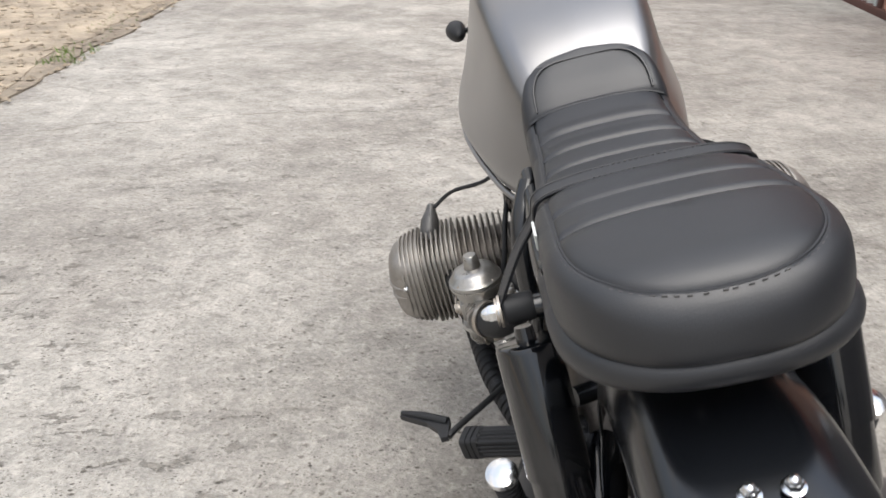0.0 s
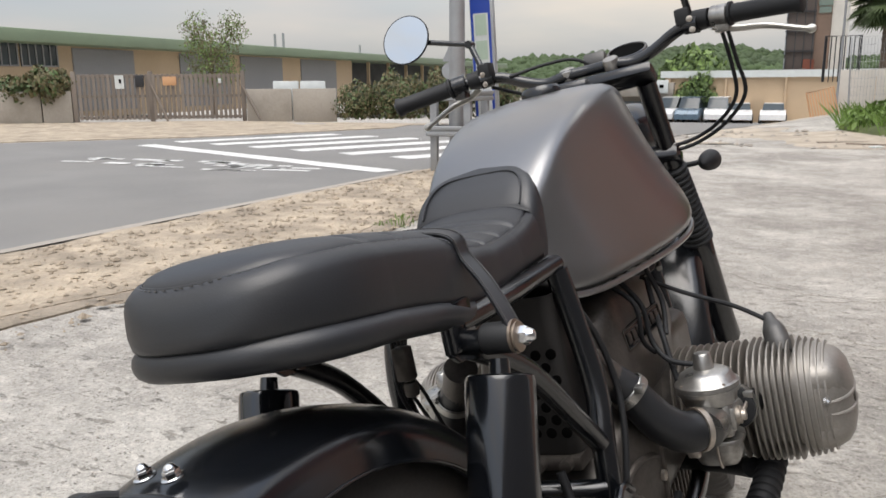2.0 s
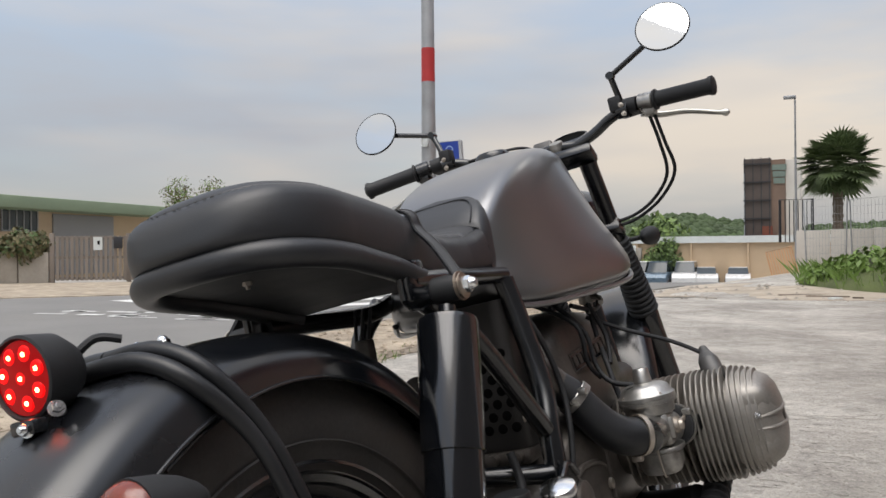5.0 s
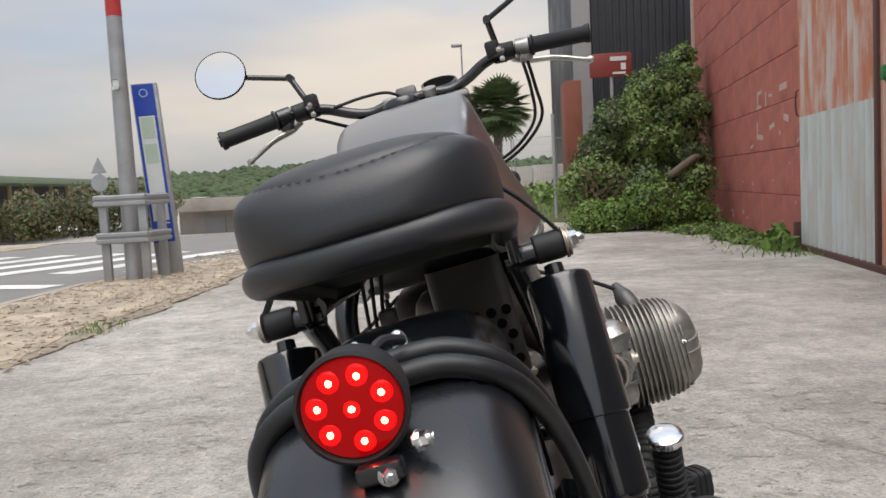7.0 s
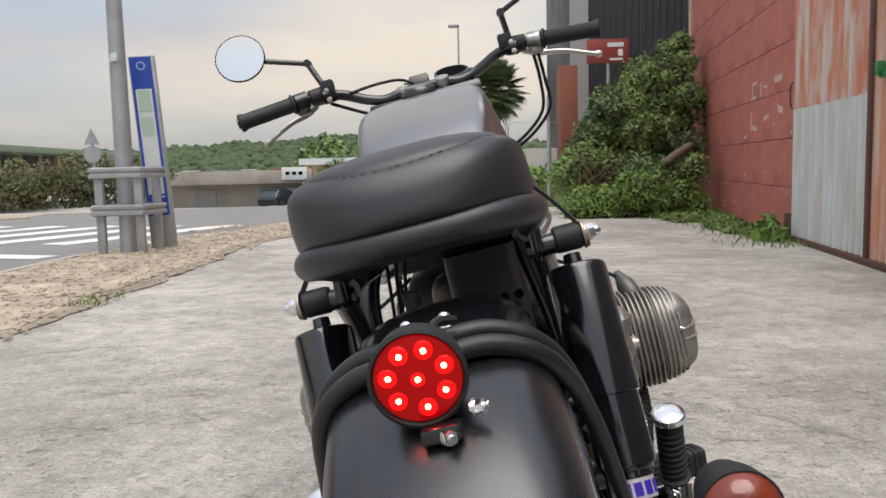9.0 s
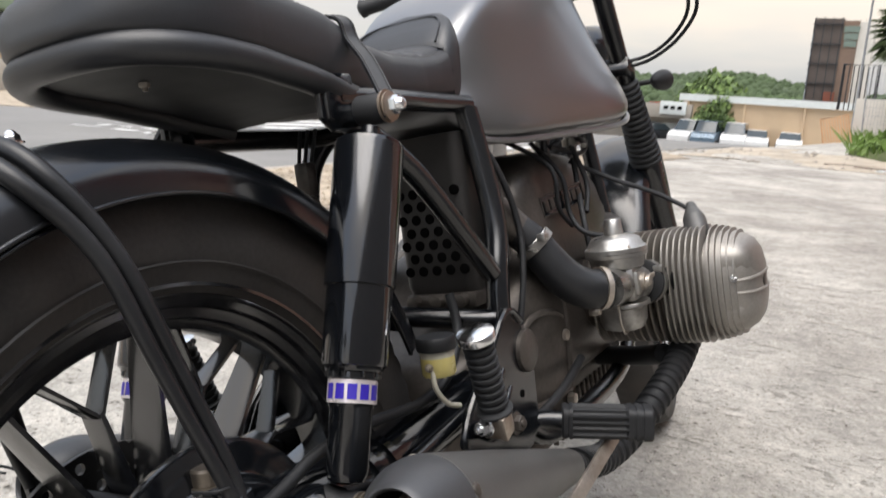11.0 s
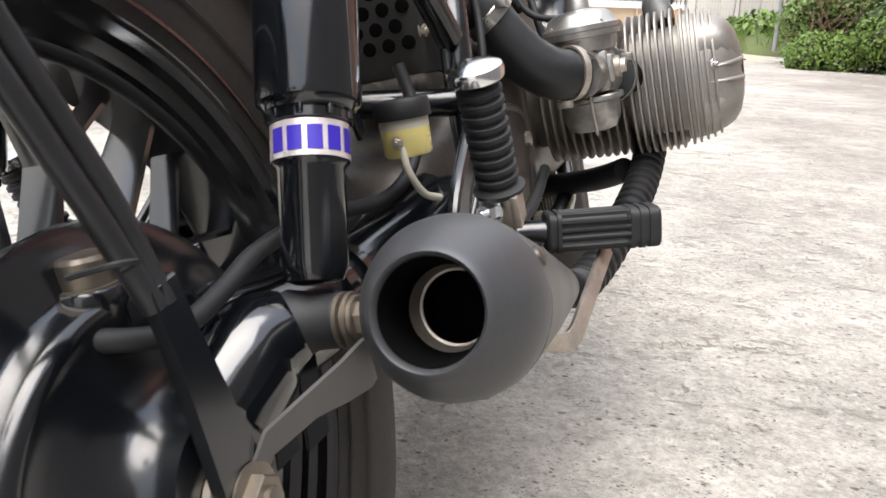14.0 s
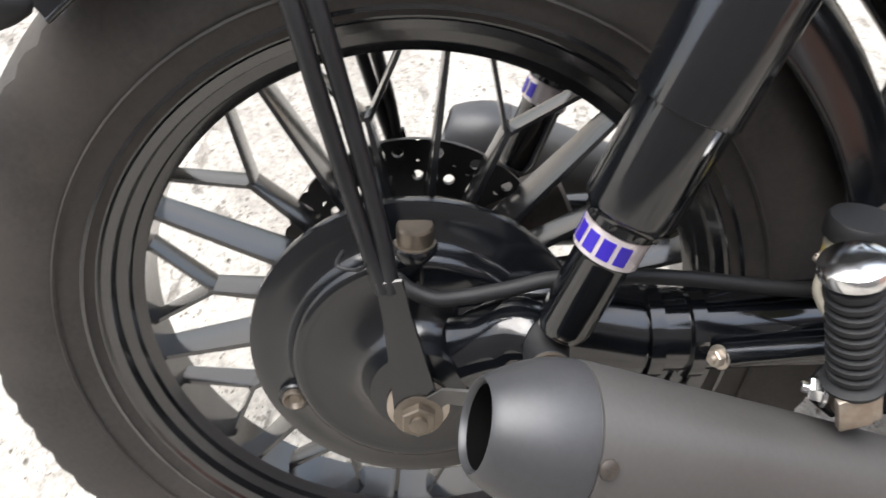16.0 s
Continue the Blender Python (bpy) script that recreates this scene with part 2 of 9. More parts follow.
M_ALLOY = material("oxidised_engine_alloy", (0.098, 0.087, 0.078), 0.42, 0.6, 0.45, 14, 180, 0.25, 0.002, (0.07, 0.056, 0.046), 0.6)
M_FIN = material("sand_cast_alloy_fins", (0.33, 0.31, 0.285), 0.52, 0.75, 0.22, 16, 250, 0.22, 0.0015, (0.16, 0.14, 0.12), 0.35)
M_CHROME = material("polished_chrome", (0.82, 0.83, 0.84), 0.17, 1.0, 0.05, 20, 300, 0.01, 0.0005, rough_var=0.04)
M_CARB = material("dull_carburettor_alloy", (0.42, 0.41, 0.39), 0.34, 0.9, 0.3, 25, 220, 0.2, 0.001, (0.09, 0.078, 0.066), 0.75)
M_STEEL = material("bare_weathered_steel", (0.52, 0.47, 0.41), 0.42, 0.85, 0.25, 20, 200, 0.15, 0.001, (0.22, 0.15, 0.10), 0.6)
M_BRONZE = material("bronzed_zinc", (0.21, 0.182, 0.150), 0.4, 0.85, 0.2, 25, 300, 0.1, 0.001)
M_RUBBER = material("black_rubber", (0.0108, 0.0116, 0.0134), 0.62, 0, 0.2, 12, 260, 0.12, 0.0015, rough_var=0.08)
M_HOSE = material("worn_black_hose_rubber", (0.0122, 0.0130, 0.0148), 0.42, 0, 0.3, 16, 180, 0.25, 0.0015, rough_var=0.12)
M_FINDARK = material("grimy_cylinder_fins", (0.21, 0.19, 0.168), 0.55, 0.65, 0.3, 16, 220, 0.22, 0.0015, (0.09, 0.075, 0.06), 0.5)
M_TYRE = material("dusty_tyre_rubber", (0.036, 0.033, 0.031), 0.62, 0, 0.5, 14, 220, 0.35, 0.0018, (0.060, 0.050, 0.041), 0.7)
M_WHEEL = material("satin_black_cast_wheel", (0.0085, 0.0090, 0.0105), 0.20, 0, 0.2, 12, 240, 0.06, 0.001, rough_var=0.06, coat=0.5, spec=1.0)
M_DISC = material("dark_brake_disc_steel", (0.07, 0.068, 0.066), 0.4, 0.8, 0.15, 20, 300, 0.05, 0.001)
M_NEARWALL = material("weathered_brown_render", (0.20, 0.186, 0.180), 0.9, 0, 0.2, 1.2, 30, 0.3, 0.01, (0.13, 0.118, 0.112), 0.6)
M_PERF = material("dark_grey_perforated_steel", (0.036, 0.034, 0.033), 0.48, 0.3, 0.2, 14, 260, 0.1, 0.001, (0.04, 0.034, 0.03), 0.5)
# near-black: the shade of holes and the bore as colour; also black marks
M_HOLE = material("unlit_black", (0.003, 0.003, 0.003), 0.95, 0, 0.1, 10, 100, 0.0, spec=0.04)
M_FLUID = material("yellow_brake_fluid_plastic", (0.62, 0.53, 0.20), 0.25, 0, 0.08, 20, 200, 0.02, 0.0006)
M_MILKY = material("milky_white_plastic", (0.42, 0.40, 0.33), 0.35, 0, 0.06, 20, 200, 0.02, 0.0006)
M_ORANGE = material("orange_indicator_lens", (0.17, 0.026, 0.010), 0.10, 0, 0.3, 60, 220, 0.5, 0.002, coat=0.5)
M_SILVERBAND = material("silver_foil_label", (0.72, 0.66, 0.66), 0.28, 0.5, 0.12, 40, 200, 0.02, 0.0006)
M_BLUEPRINT = material("violet_blue_print", (0.03, 0.015, 0.34), 0.4, 0, 0.1, 40, 200, 0.0)
M_REDLENS = glow("lit_red_lens", (0.17, 0.0003, 0.0007), 1.0, 0.10)
M_LED = glow("lit_red_diode", (1.0, 0.16, 0.06), 26.0, 0.3)
M_REDGLOW = glow("glowing_red_reflector", (1.0, 0.004, 0.005), 0.75, 0.4)
M_MIRROR = bpy.data.materials.new("mirror_glass")
M_MIRROR.use_nodes = True
M_MIRROR.node_tree.nodes["Principled BSDF"].inputs["Base Color"].default_value = (0.68, 0.685, 0.66, 1)
M_MIRROR.node_tree.nodes["Principled BSDF"].inputs["Metallic"].default_value = 1.0
M_MIRROR.node_tree.nodes["Principled BSDF"].inputs["Roughness"].default_value = 0.02
M_GALV = material("galvanised_steel", (0.36, 0.37, 0.38), 0.5, 0.5, 0.15, 5, 60, 0.06, 0.002, (0.25, 0.24, 0.22), 0.4)
M_REDPAINT = material("faded_red_paint", (0.42, 0.03, 0.03), 0.5, 0, 0.12, 6, 60, 0.04, 0.002)
M_SIGNBLUE = material("blue_sign_enamel", (0.02, 0.06, 0.36), 0.35, 0, 0.1, 4, 60, 0.0)
M_SIGNWHITE = material("white_sign_sheet", (0.60, 0.63, 0.62), 0.4, 0, 0.08, 5, 60, 0.0)
M_SIGNGREEN = material("pale_green_print", (0.42, 0.52, 0.42), 0.45, 0, 0.08, 5, 60, 0.0)
M_REDWALL = material("red_painted_blockwork", (0.43, 0.137, 0.103), 0.8, 0, 0.38, 2.2, 40, 0.7, 0.015, (0.19, 0.062, 0.047), 0.8)
M_FLAKE = material("bare_patch_pink_render", (0.50, 0.36, 0.31), 0.85, 0, 0.2, 9, 60, 0.2, 0.004)
M_GRIME = material("dark_grimy_joint", (0.21, 0.064, 0.048), 0.9, 0, 0.2, 5, 60, 0.2, 0.004)


def tin_material(name, base, streak, valley_shade, pitch):
    """Weathered corrugated tin: rust streaks running down, shade of the valleys put into the colour."""
    m = bpy.data.materials.new(name)
    m.use_nodes = True
    n, l = m.node_tree.nodes, m.node_tree.links
    p = n["Principled BSDF"]
    co = n.new("ShaderNodeTexCoord")
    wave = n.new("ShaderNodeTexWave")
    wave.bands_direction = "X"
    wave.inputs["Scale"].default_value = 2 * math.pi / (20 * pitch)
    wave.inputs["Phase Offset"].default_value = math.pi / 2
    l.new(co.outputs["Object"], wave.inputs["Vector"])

    def noise_fac(scale, stretch, lo, hi, to):
        mp = n.new("ShaderNodeMapping")
        mp.inputs["Scale"].default_value = stretch
        t = n.new("ShaderNodeTexNoise")
        t.inputs["Scale"].default_value, t.inputs["Detail"].default_value, t.inputs["Roughness"].default_value = scale, 7, 0.65
        r = n.new("ShaderNodeMapRange")
        r.inputs["From Min"].default_value, r.inputs["From Max"].default_value, r.inputs["To Max"].default_value = lo, hi, to
        l.new(co.outputs["Object"], mp.inputs["Vector"])
        l.new(mp.outputs["Vector"], t.inputs["Vector"])
        l.new(t.outputs["Fac"], r.inputs["Value"])
        return r.outputs["Result"]

    def mix(fac, a, b_):
        x = n.new("ShaderNodeMix")
        x.data_type = "RGBA"
        l.new(fac, x.inputs["Factor"])
        for key, val in (("A", a), ("B", b_)):
            if isinstance(val, tuple):
                x.inputs[key].default_value = (*val, 1)
            else:
                l.new(val, x.inputs[key])
        return x.outputs["Result"]

    c = mix(noise_fac(5.0, (1.6, 1, 0.22), 0.42, 0.60, 0.9), base, streak)
    # the colour darkens with each corrugation, standing in for shade in the valleys
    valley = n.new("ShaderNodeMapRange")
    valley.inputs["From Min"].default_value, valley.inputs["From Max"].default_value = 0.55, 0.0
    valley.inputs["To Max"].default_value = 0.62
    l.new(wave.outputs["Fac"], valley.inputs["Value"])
    c = mix(valley.outputs["Result"], c, valley_shade)
    l.new(c, p.inputs["Base Color"])
    p.inputs["Roughness"].default_value, p.inputs["Metallic"].default_value = 0.6, 0.1
    return m


# the third colour is the painted shade of the grooves
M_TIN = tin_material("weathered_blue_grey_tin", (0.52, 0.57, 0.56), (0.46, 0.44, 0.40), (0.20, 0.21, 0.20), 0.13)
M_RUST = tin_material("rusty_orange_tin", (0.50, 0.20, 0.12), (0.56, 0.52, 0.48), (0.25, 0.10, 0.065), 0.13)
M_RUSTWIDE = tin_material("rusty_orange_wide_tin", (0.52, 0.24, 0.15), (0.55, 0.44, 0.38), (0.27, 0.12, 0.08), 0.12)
M_GREENPAINT = material("green_enamel", (0.02, 0.16, 0.05), 0.4, 0, 0.1, 8, 60, 0.02, 0.001)
M_LEAF = material("green_leaves", (0.16, 0.24, 0.066), 0.6, 0, 0.45, 5, 40, 0.1, 0.004, (0.12, 0.15, 0.04), 0.5)
M_LEAFDARK = material("dark_green_leaves", (0.075, 0.115, 0.038), 0.6, 0, 0.45, 3, 40, 0.1, 0.004)
M_GRASS = material("bright_grass", (0.12, 0.20, 0.035), 0.7, 0, 0.35, 4, 40, 0.1, 0.004)
M_DRYTWIG = material("brown_twigs", (0.12, 0.075, 0.045), 0.8, 0, 0.3, 8, 60, 0.1, 0.004)
M_BARK = material("rough_bark", (0.13, 0.10, 0.075), 0.9, 0, 0.3, 10, 60, 0.4, 0.01)
M_TANWALL = material("tan_rendered_wall", (0.52, 0.39, 0.26), 0.85, 0, 0.1, 0.6, 14, 0.1, 0.01, (0.42, 0.31, 0.2), 0.4)
M_WHITEWALL = material("off_white_render", (0.56, 0.53, 0.48), 0.85, 0, 0.12, 0.5, 10, 0.1, 0.01, (0.42, 0.39, 0.34), 0.5)
M_OLDCONC = material("stained_old_concrete", (0.34, 0.31, 0.27), 0.9, 0, 0.2, 0.8, 18, 0.2, 0.01, (0.17, 0.15, 0.12), 0.6)
M_SHUTTER = material("grey_roller_shutter", (0.27, 0.265, 0.265), 0.6, 0.1, 0.08, 1, 12, 0.05, 0.004)
M_GREENROOF = material("green_painted_fascia", (0.19, 0.24, 0.155), 0.6, 0, 0.12, 0.7, 14, 0.05, 0.004)
M_GATE = material("grey_brown_weathered_boards", (0.20, 0.17, 0.145), 0.85, 0, 0.2, 2, 40, 0.2, 0.004, random=0.15)
M_DARKCLAD = material("dark_metal_cladding", (0.035, 0.036, 0.040), 0.5, 0.3, 0.12, 1, 12, 0.05, 0.004)
M_BROWNCLAD = material("dark_brown_timber_cladding", (0.095, 0.075, 0.065), 0.8, 0, 0.25, 0.6, 10, 0.1, 0.01, (0.05, 0.04, 0.035), 0.5)
M_TIMBERCLAD = material("warm_brown_timber_cladding", (0.17, 0.115, 0.085), 0.8, 0, 0.25, 0.6, 10, 0.1, 0.01, (0.10, 0.07, 0.055), 0.5)
M_GREENGLASS = material("greenish_window_glass", (0.16, 0.20, 0.17), 0.15, 0, 0.15, 0.8, 8, 0.0)
M_GLASS = material("dim_window_glass", (0.035, 0.045, 0.05), 0.12, 0, 0.2, 0.8, 8, 0.0)
M_ORANGEPL = material("orange_plastic", (0.58, 0.33, 0.17), 0.5, 0, 0.1, 4, 40, 0.02, 0.002)
M_CAR_BLACK = material("black_car_paint", (0.012, 0.013, 0.016), 0.2, 0.2, 0.1, 3, 40, 0.0, coat=0.6)
M_CAR_WHITE = material("white_car_paint", (0.68, 0.68, 0.67), 0.3, 0, 0.05, 3, 40, 0.0, coat=0.4)
M_CAR_BLUE = material("slate_blue_car_paint", (0.10, 0.15, 0.20), 0.3, 0.2, 0.05, 3, 40, 0.0, coat=0.4)
M_HILL = material("wooded_hillside", (0.055, 0.085, 0.038), 0.9, 0, 0.5, 0.05, 0.5, 0.3, 0.5, (0.10, 0.125, 0.05), 0.5)

M_CRACK = material("dirt_filled_crack", (0.24, 0.22, 0.19), 0.95, 0, 0.2, 10, 80, 0.0)
M_GRIT = material("pale_grit", (0.40, 0.37, 0.33), 0.9, 0, 0.3, 30, 200, 0.0)
M_GRITDARK = material("dark_grit", (0.12, 0.10, 0.085), 0.9, 0, 0.3, 30, 200, 0.0)
# dark colour for the shade deep between leaves
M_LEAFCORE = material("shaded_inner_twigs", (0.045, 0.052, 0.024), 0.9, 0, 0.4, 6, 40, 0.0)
M_DRYLEAF = material("olive_dry_leaves", (0.135, 0.118, 0.058), 0.7, 0, 0.4, 5, 40, 0.0)
M_GRASSDARK = material("earth_and_weeds", (0.09, 0.11, 0.04), 0.9, 0, 0.4, 3, 40, 0.3, 0.02)
M_PALM = material("palm_fronds", (0.10, 0.14, 0.055), 0.55, 0, 0.4, 3, 30, 0.0)
M_RUSTDARK = material("dark_rusted_steel", (0.10, 0.045, 0.035), 0.75, 0.2, 0.3, 6, 60, 0.1, 0.003)
M_ORANGERUST = material("rusty_orange_steel", (0.20, 0.062, 0.036), 0.7, 0, 0.25, 2, 30, 0.1, 0.004)
M_SIGNBROWN = material("brown_red_sign_enamel", (0.22, 0.04, 0.03), 0.4, 0, 0.08, 6, 60, 0.0)
M_SIGNPALE = material("pale_blue_print", (0.30, 0.42, 0.66), 0.4, 0, 0.08, 6, 60, 0.0)
M_WOODS = material("mixed_tree_crowns", (0.055, 0.082, 0.034), 0.9, 0, 0.45, 0.02, 0.35, 0.0)


# ---------------------------------------------------------------- mesh helpers
def part(name, bm, mat, parent=None, label="", smooth=True, angle=40):
    """Links a bmesh as one mesh object under a thing or a part."""
    bmesh.ops.recalc_face_normals(bm, faces=bm.faces)
    me = bpy.data.meshes.new(name)
    bm.to_mesh(me)
    bm.free()
    ob = new(name, me)
    for one in (mat if isinstance(mat, (list, tuple)) else (mat,)):
        me.materials.append(one)
    if smooth:
        me.shade_smooth()
        me.set_sharp_from_angle(angle=radians(angle))
    if parent:
        ob.parent = parent
    if label:
        ob["label"] = label
    return ob


def split_loose(ob):
    """Makes every loose piece of a part an object of its own."""
    me = ob.data
    n = len(me.vertices)
    root = list(range(n))

    def find(i):
        while root[i] != i:
            root[i] = root[root[i]]
            i = root[i]
        return i

    for e in me.edges:
        a, b_ = find(e.vertices[0]), find(e.vertices[1])
        if a != b_:
            root[a] = b_
    groups = collections.defaultdict(list)
    for f in me.polygons:
        groups[find(f.vertices[0])].append(f)
    sharp = None
    made = []
    for k, fs in enumerate(groups.values()):
        used = sorted({i for f in fs for i in f.vertices})
        back = {v: i for i, v in enumerate(used)}
        m2 = bpy.data.meshes.new(me.name)
        m2.from_pydata([me.vertices[i].co[:] for i in used], [], [[back[i] for i in f.vertices] for f in fs])
        for one in me.materials:
            m2.materials.append(one)
        m2.shade_smooth()
        m2.set_sharp_from_angle(angle=radians(35))
        if k == 0:
            first = m2
            continue
        o2 = new(ob.name.split(".")[0], m2)
        o2.parent = ob.parent
        made.append(o2)
    ob.data = first
    bpy.data.meshes.remove(me)
    return made


def thing(name, label, category, m=None, group="", kind=""):
    ob = new(name)
    if m is not None:
        ob.matrix_world = m
    return tagged(ob, label, category, group, kind)


def rings(bm, loops, closed=True, caps=True):
    """Skins a row of loops of equal count."""
    vs = [[bm.verts.new(p) for p in loop] for loop in loops]
    k = len(vs[0])
    for a, b in zip(vs, vs[1:]):
        for i in range(k if closed else k - 1):
            j = (i + 1) % k
            bm.faces.new((a[i], a[j], b[j], b[i]))
    if caps and closed:
        bm.faces.new(vs[0])
        bm.faces.new(vs[-1])
    return vs


def smooth_path(pts, steps=6):
    """A Catmull-Rom line through the points."""
    p = [Vector(q) for q in pts]
    if len(p) < 3:
        return p
    out = []
    for i in range(len(p) - 1):
        a, b, c, d = p[max(i - 1, 0)], p[i], p[i + 1], p[min(i + 2, len(p) - 1)]
        for s in range(steps):
            t = s / steps
            out.append(0.5 * (2 * b + (c - a) * t + (2 * a - 5 * b + 4 * c - d) * t * t + (3 * b - a - 3 * c + d) * t ** 3))
    return out + [p[-1]]


def tube(bm, pts, r, seg=12, steps=6, flat=None):
    """A round (or flattened) tube along a smooth line; r may be a list along the points."""
    line = smooth_path(pts, steps)
    n = len(line)
    rad = [r] * n if not isinstance(r, (list, tuple)) else [float(q) for q in np.interp(np.linspace(0, len(r) - 1, n), range(len(r)), r)]
    tang = [(line[min(i + 1, n - 1)] - line[max(i - 1, 0)]).normalized() for i in range(n)]
    up = Vector((0, 0, 1)) if abs(tang[0].z) < 0.9 else Vector((0, 1, 0))
    side = tang[0].cross(up).normalized()
    loops = []
    for i in range(n):
        side = (side - tang[i] * side.dot(tang[i])).normalized()
        b = tang[i].cross(side)
        f = flat or 1.0
        loops.append([line[i] + rad[i] * (math.cos(2 * math.pi * k / seg) * side + f * math.sin(2 * math.pi * k / seg) * b) for k in range(seg)])
    rings(bm, loops)


def lathe(bm, profile, origin, axis, seg=32, caps=True, spread=None):
    """Turns (distance along the axis, radius) pairs round an axis."""
    axis = Vector(axis).normalized()
    u = axis.orthogonal().normalized()
    if abs(axis.z) < 0.95:
        u = (Vector((0, 0, 1)) - axis * axis.z).normalized()
    v = axis.cross(u)
    o = Vector(origin)
    rings(bm, [[o + axis * h + max(r, 1e-4) * (math.cos(2 * math.pi * k / seg) * u + math.sin(2 * math.pi * k / seg) * v) for k in range(seg)]
               for h, r in profile], caps=caps)


def box(bm, c, size, bevel=0.0, rot=None, seg=2):
    """A box, bevelled, optionally turned by a matrix."""
    r = bmesh.ops.create_cube(bm, size=1.0)
    vs = r["verts"]
    bmesh.ops.scale(bm, vec=size, verts=vs)
    if bevel:
        es = list({e for v in vs for e in v.link_edges})
        q = bmesh.ops.bevel(bm, geom=es, offset=bevel, segments=seg, affect="EDGES", profile=0.5)
        vs = list({v for f in q["faces"] for v in f.verts} | {v for v in vs if v.is_valid})
    m = Matrix.Translation(c) @ (rot.to_4x4() if rot else Matrix())
    bmesh.ops.transform(bm, matrix=m, verts=vs)


def slab(bm, outline, thick, m, bevel=0.0):
    """An outline in the plane XY, thickened along Z and placed by m."""
    lo = [m @ Vector((x, y, -thick / 2)) for x, y in outline]
    hi = [m @ Vector((x, y, thick / 2)) for x, y in outline]
    if bevel:
        cx, cy = sum(p[0] for p in outline) / len(outline), sum(p[1] for p in outline) / len(outline)
        k = 1 - bevel / max(1e-6, max(abs(p[0] - cx) + abs(p[1] - cy) for p in outline))
        ins = [(cx + (x - cx) * k, cy + (y - cy) * k) for x, y in outline]
        rings(bm, [[m @ Vector((x, y, -thick / 2)) for x, y in ins], [m @ Vector((x, y, -thick / 2 + bevel)) for x, y in outline],
                   [m @ Vector((x, y, thick / 2 - bevel)) for x, y in outline], [m @ Vector((x, y, thick / 2)) for x, y in ins]])
    else:
        rings(bm, [lo, hi])


def chaikin(pts, times=2):
    """Rounds an open line, keeping its ends."""
    for _ in range(times):
        out = [pts[0]]
        for a, b in zip(pts, pts[1:]):
            out += [tuple(0.75 * x + 0.25 * y for x, y in zip(a, b)), tuple(0.25 * x + 0.75 * y for x, y in zip(a, b))]
        pts = out + [pts[-1]]
    return pts


def frame_of(o, z, x=(1, 0, 0)):
    """A matrix at o whose local Z is z."""
    z = Vector(z).normalized()
    x = Vector(x)
    x = (x - z * x.dot(z)).normalized()
    y = z.cross(x)
    return Matrix.Translation(o) @ Matrix((x, y, z)).transposed().to_4x4()


def bolt(name, at, axis, r, h, parent, mat=None, acorn=False, label=""):
    """A hexagon bolt head or acorn nut with its washer."""
    bm = bmesh.new()
    lathe(bm, [(0, r * 1.35), (h * 0.12, r * 1.35), (h * 0.14, r * 1.3)], at, axis, 20)
    lathe(bm, [(h * 0.14, r), (h * 0.62, r), (h * 0.7, r * 0.9)], at, axis, 6)
    if acorn:
        lathe(bm, [(h * 0.66, r * 0.8), (h * 0.85, r * 0.74), (h * 1.05, r * 0.5), (h * 1.15, 0.0)], at, axis, 16)
    else:
        lathe(bm, [(h * 0.66, r * 0.5), (h * 0.95, r * 0.5), (h, r * 0.4)], at, axis, 12)
    return part(name, bm, mat or M_CHROME, parent, label, angle=35)
# ---------------------------------------------------------------- the motorcycle (its own frame: x right, y ahead, z up)
LEAN = 13.5
bike = thing("motorcycle", "dark custom boxer motorcycle leaning on its side stand on concrete", "motorcycle",
             pose(0.155, 0, 0, 0, -LEAN, 0))


def superloop(x, cy, cz, ry, rz, e=2.6, seg=40):
    out = []
    for k in range(seg):
        a = 2 * math.pi * k / seg
        c, s = math.cos(a), math.sin(a)
        out.append((x, cy + ry * math.copysign(abs(c) ** (2 / e), c), cz + rz * math.copysign(abs(s) ** (2 / e), s)))
    return out


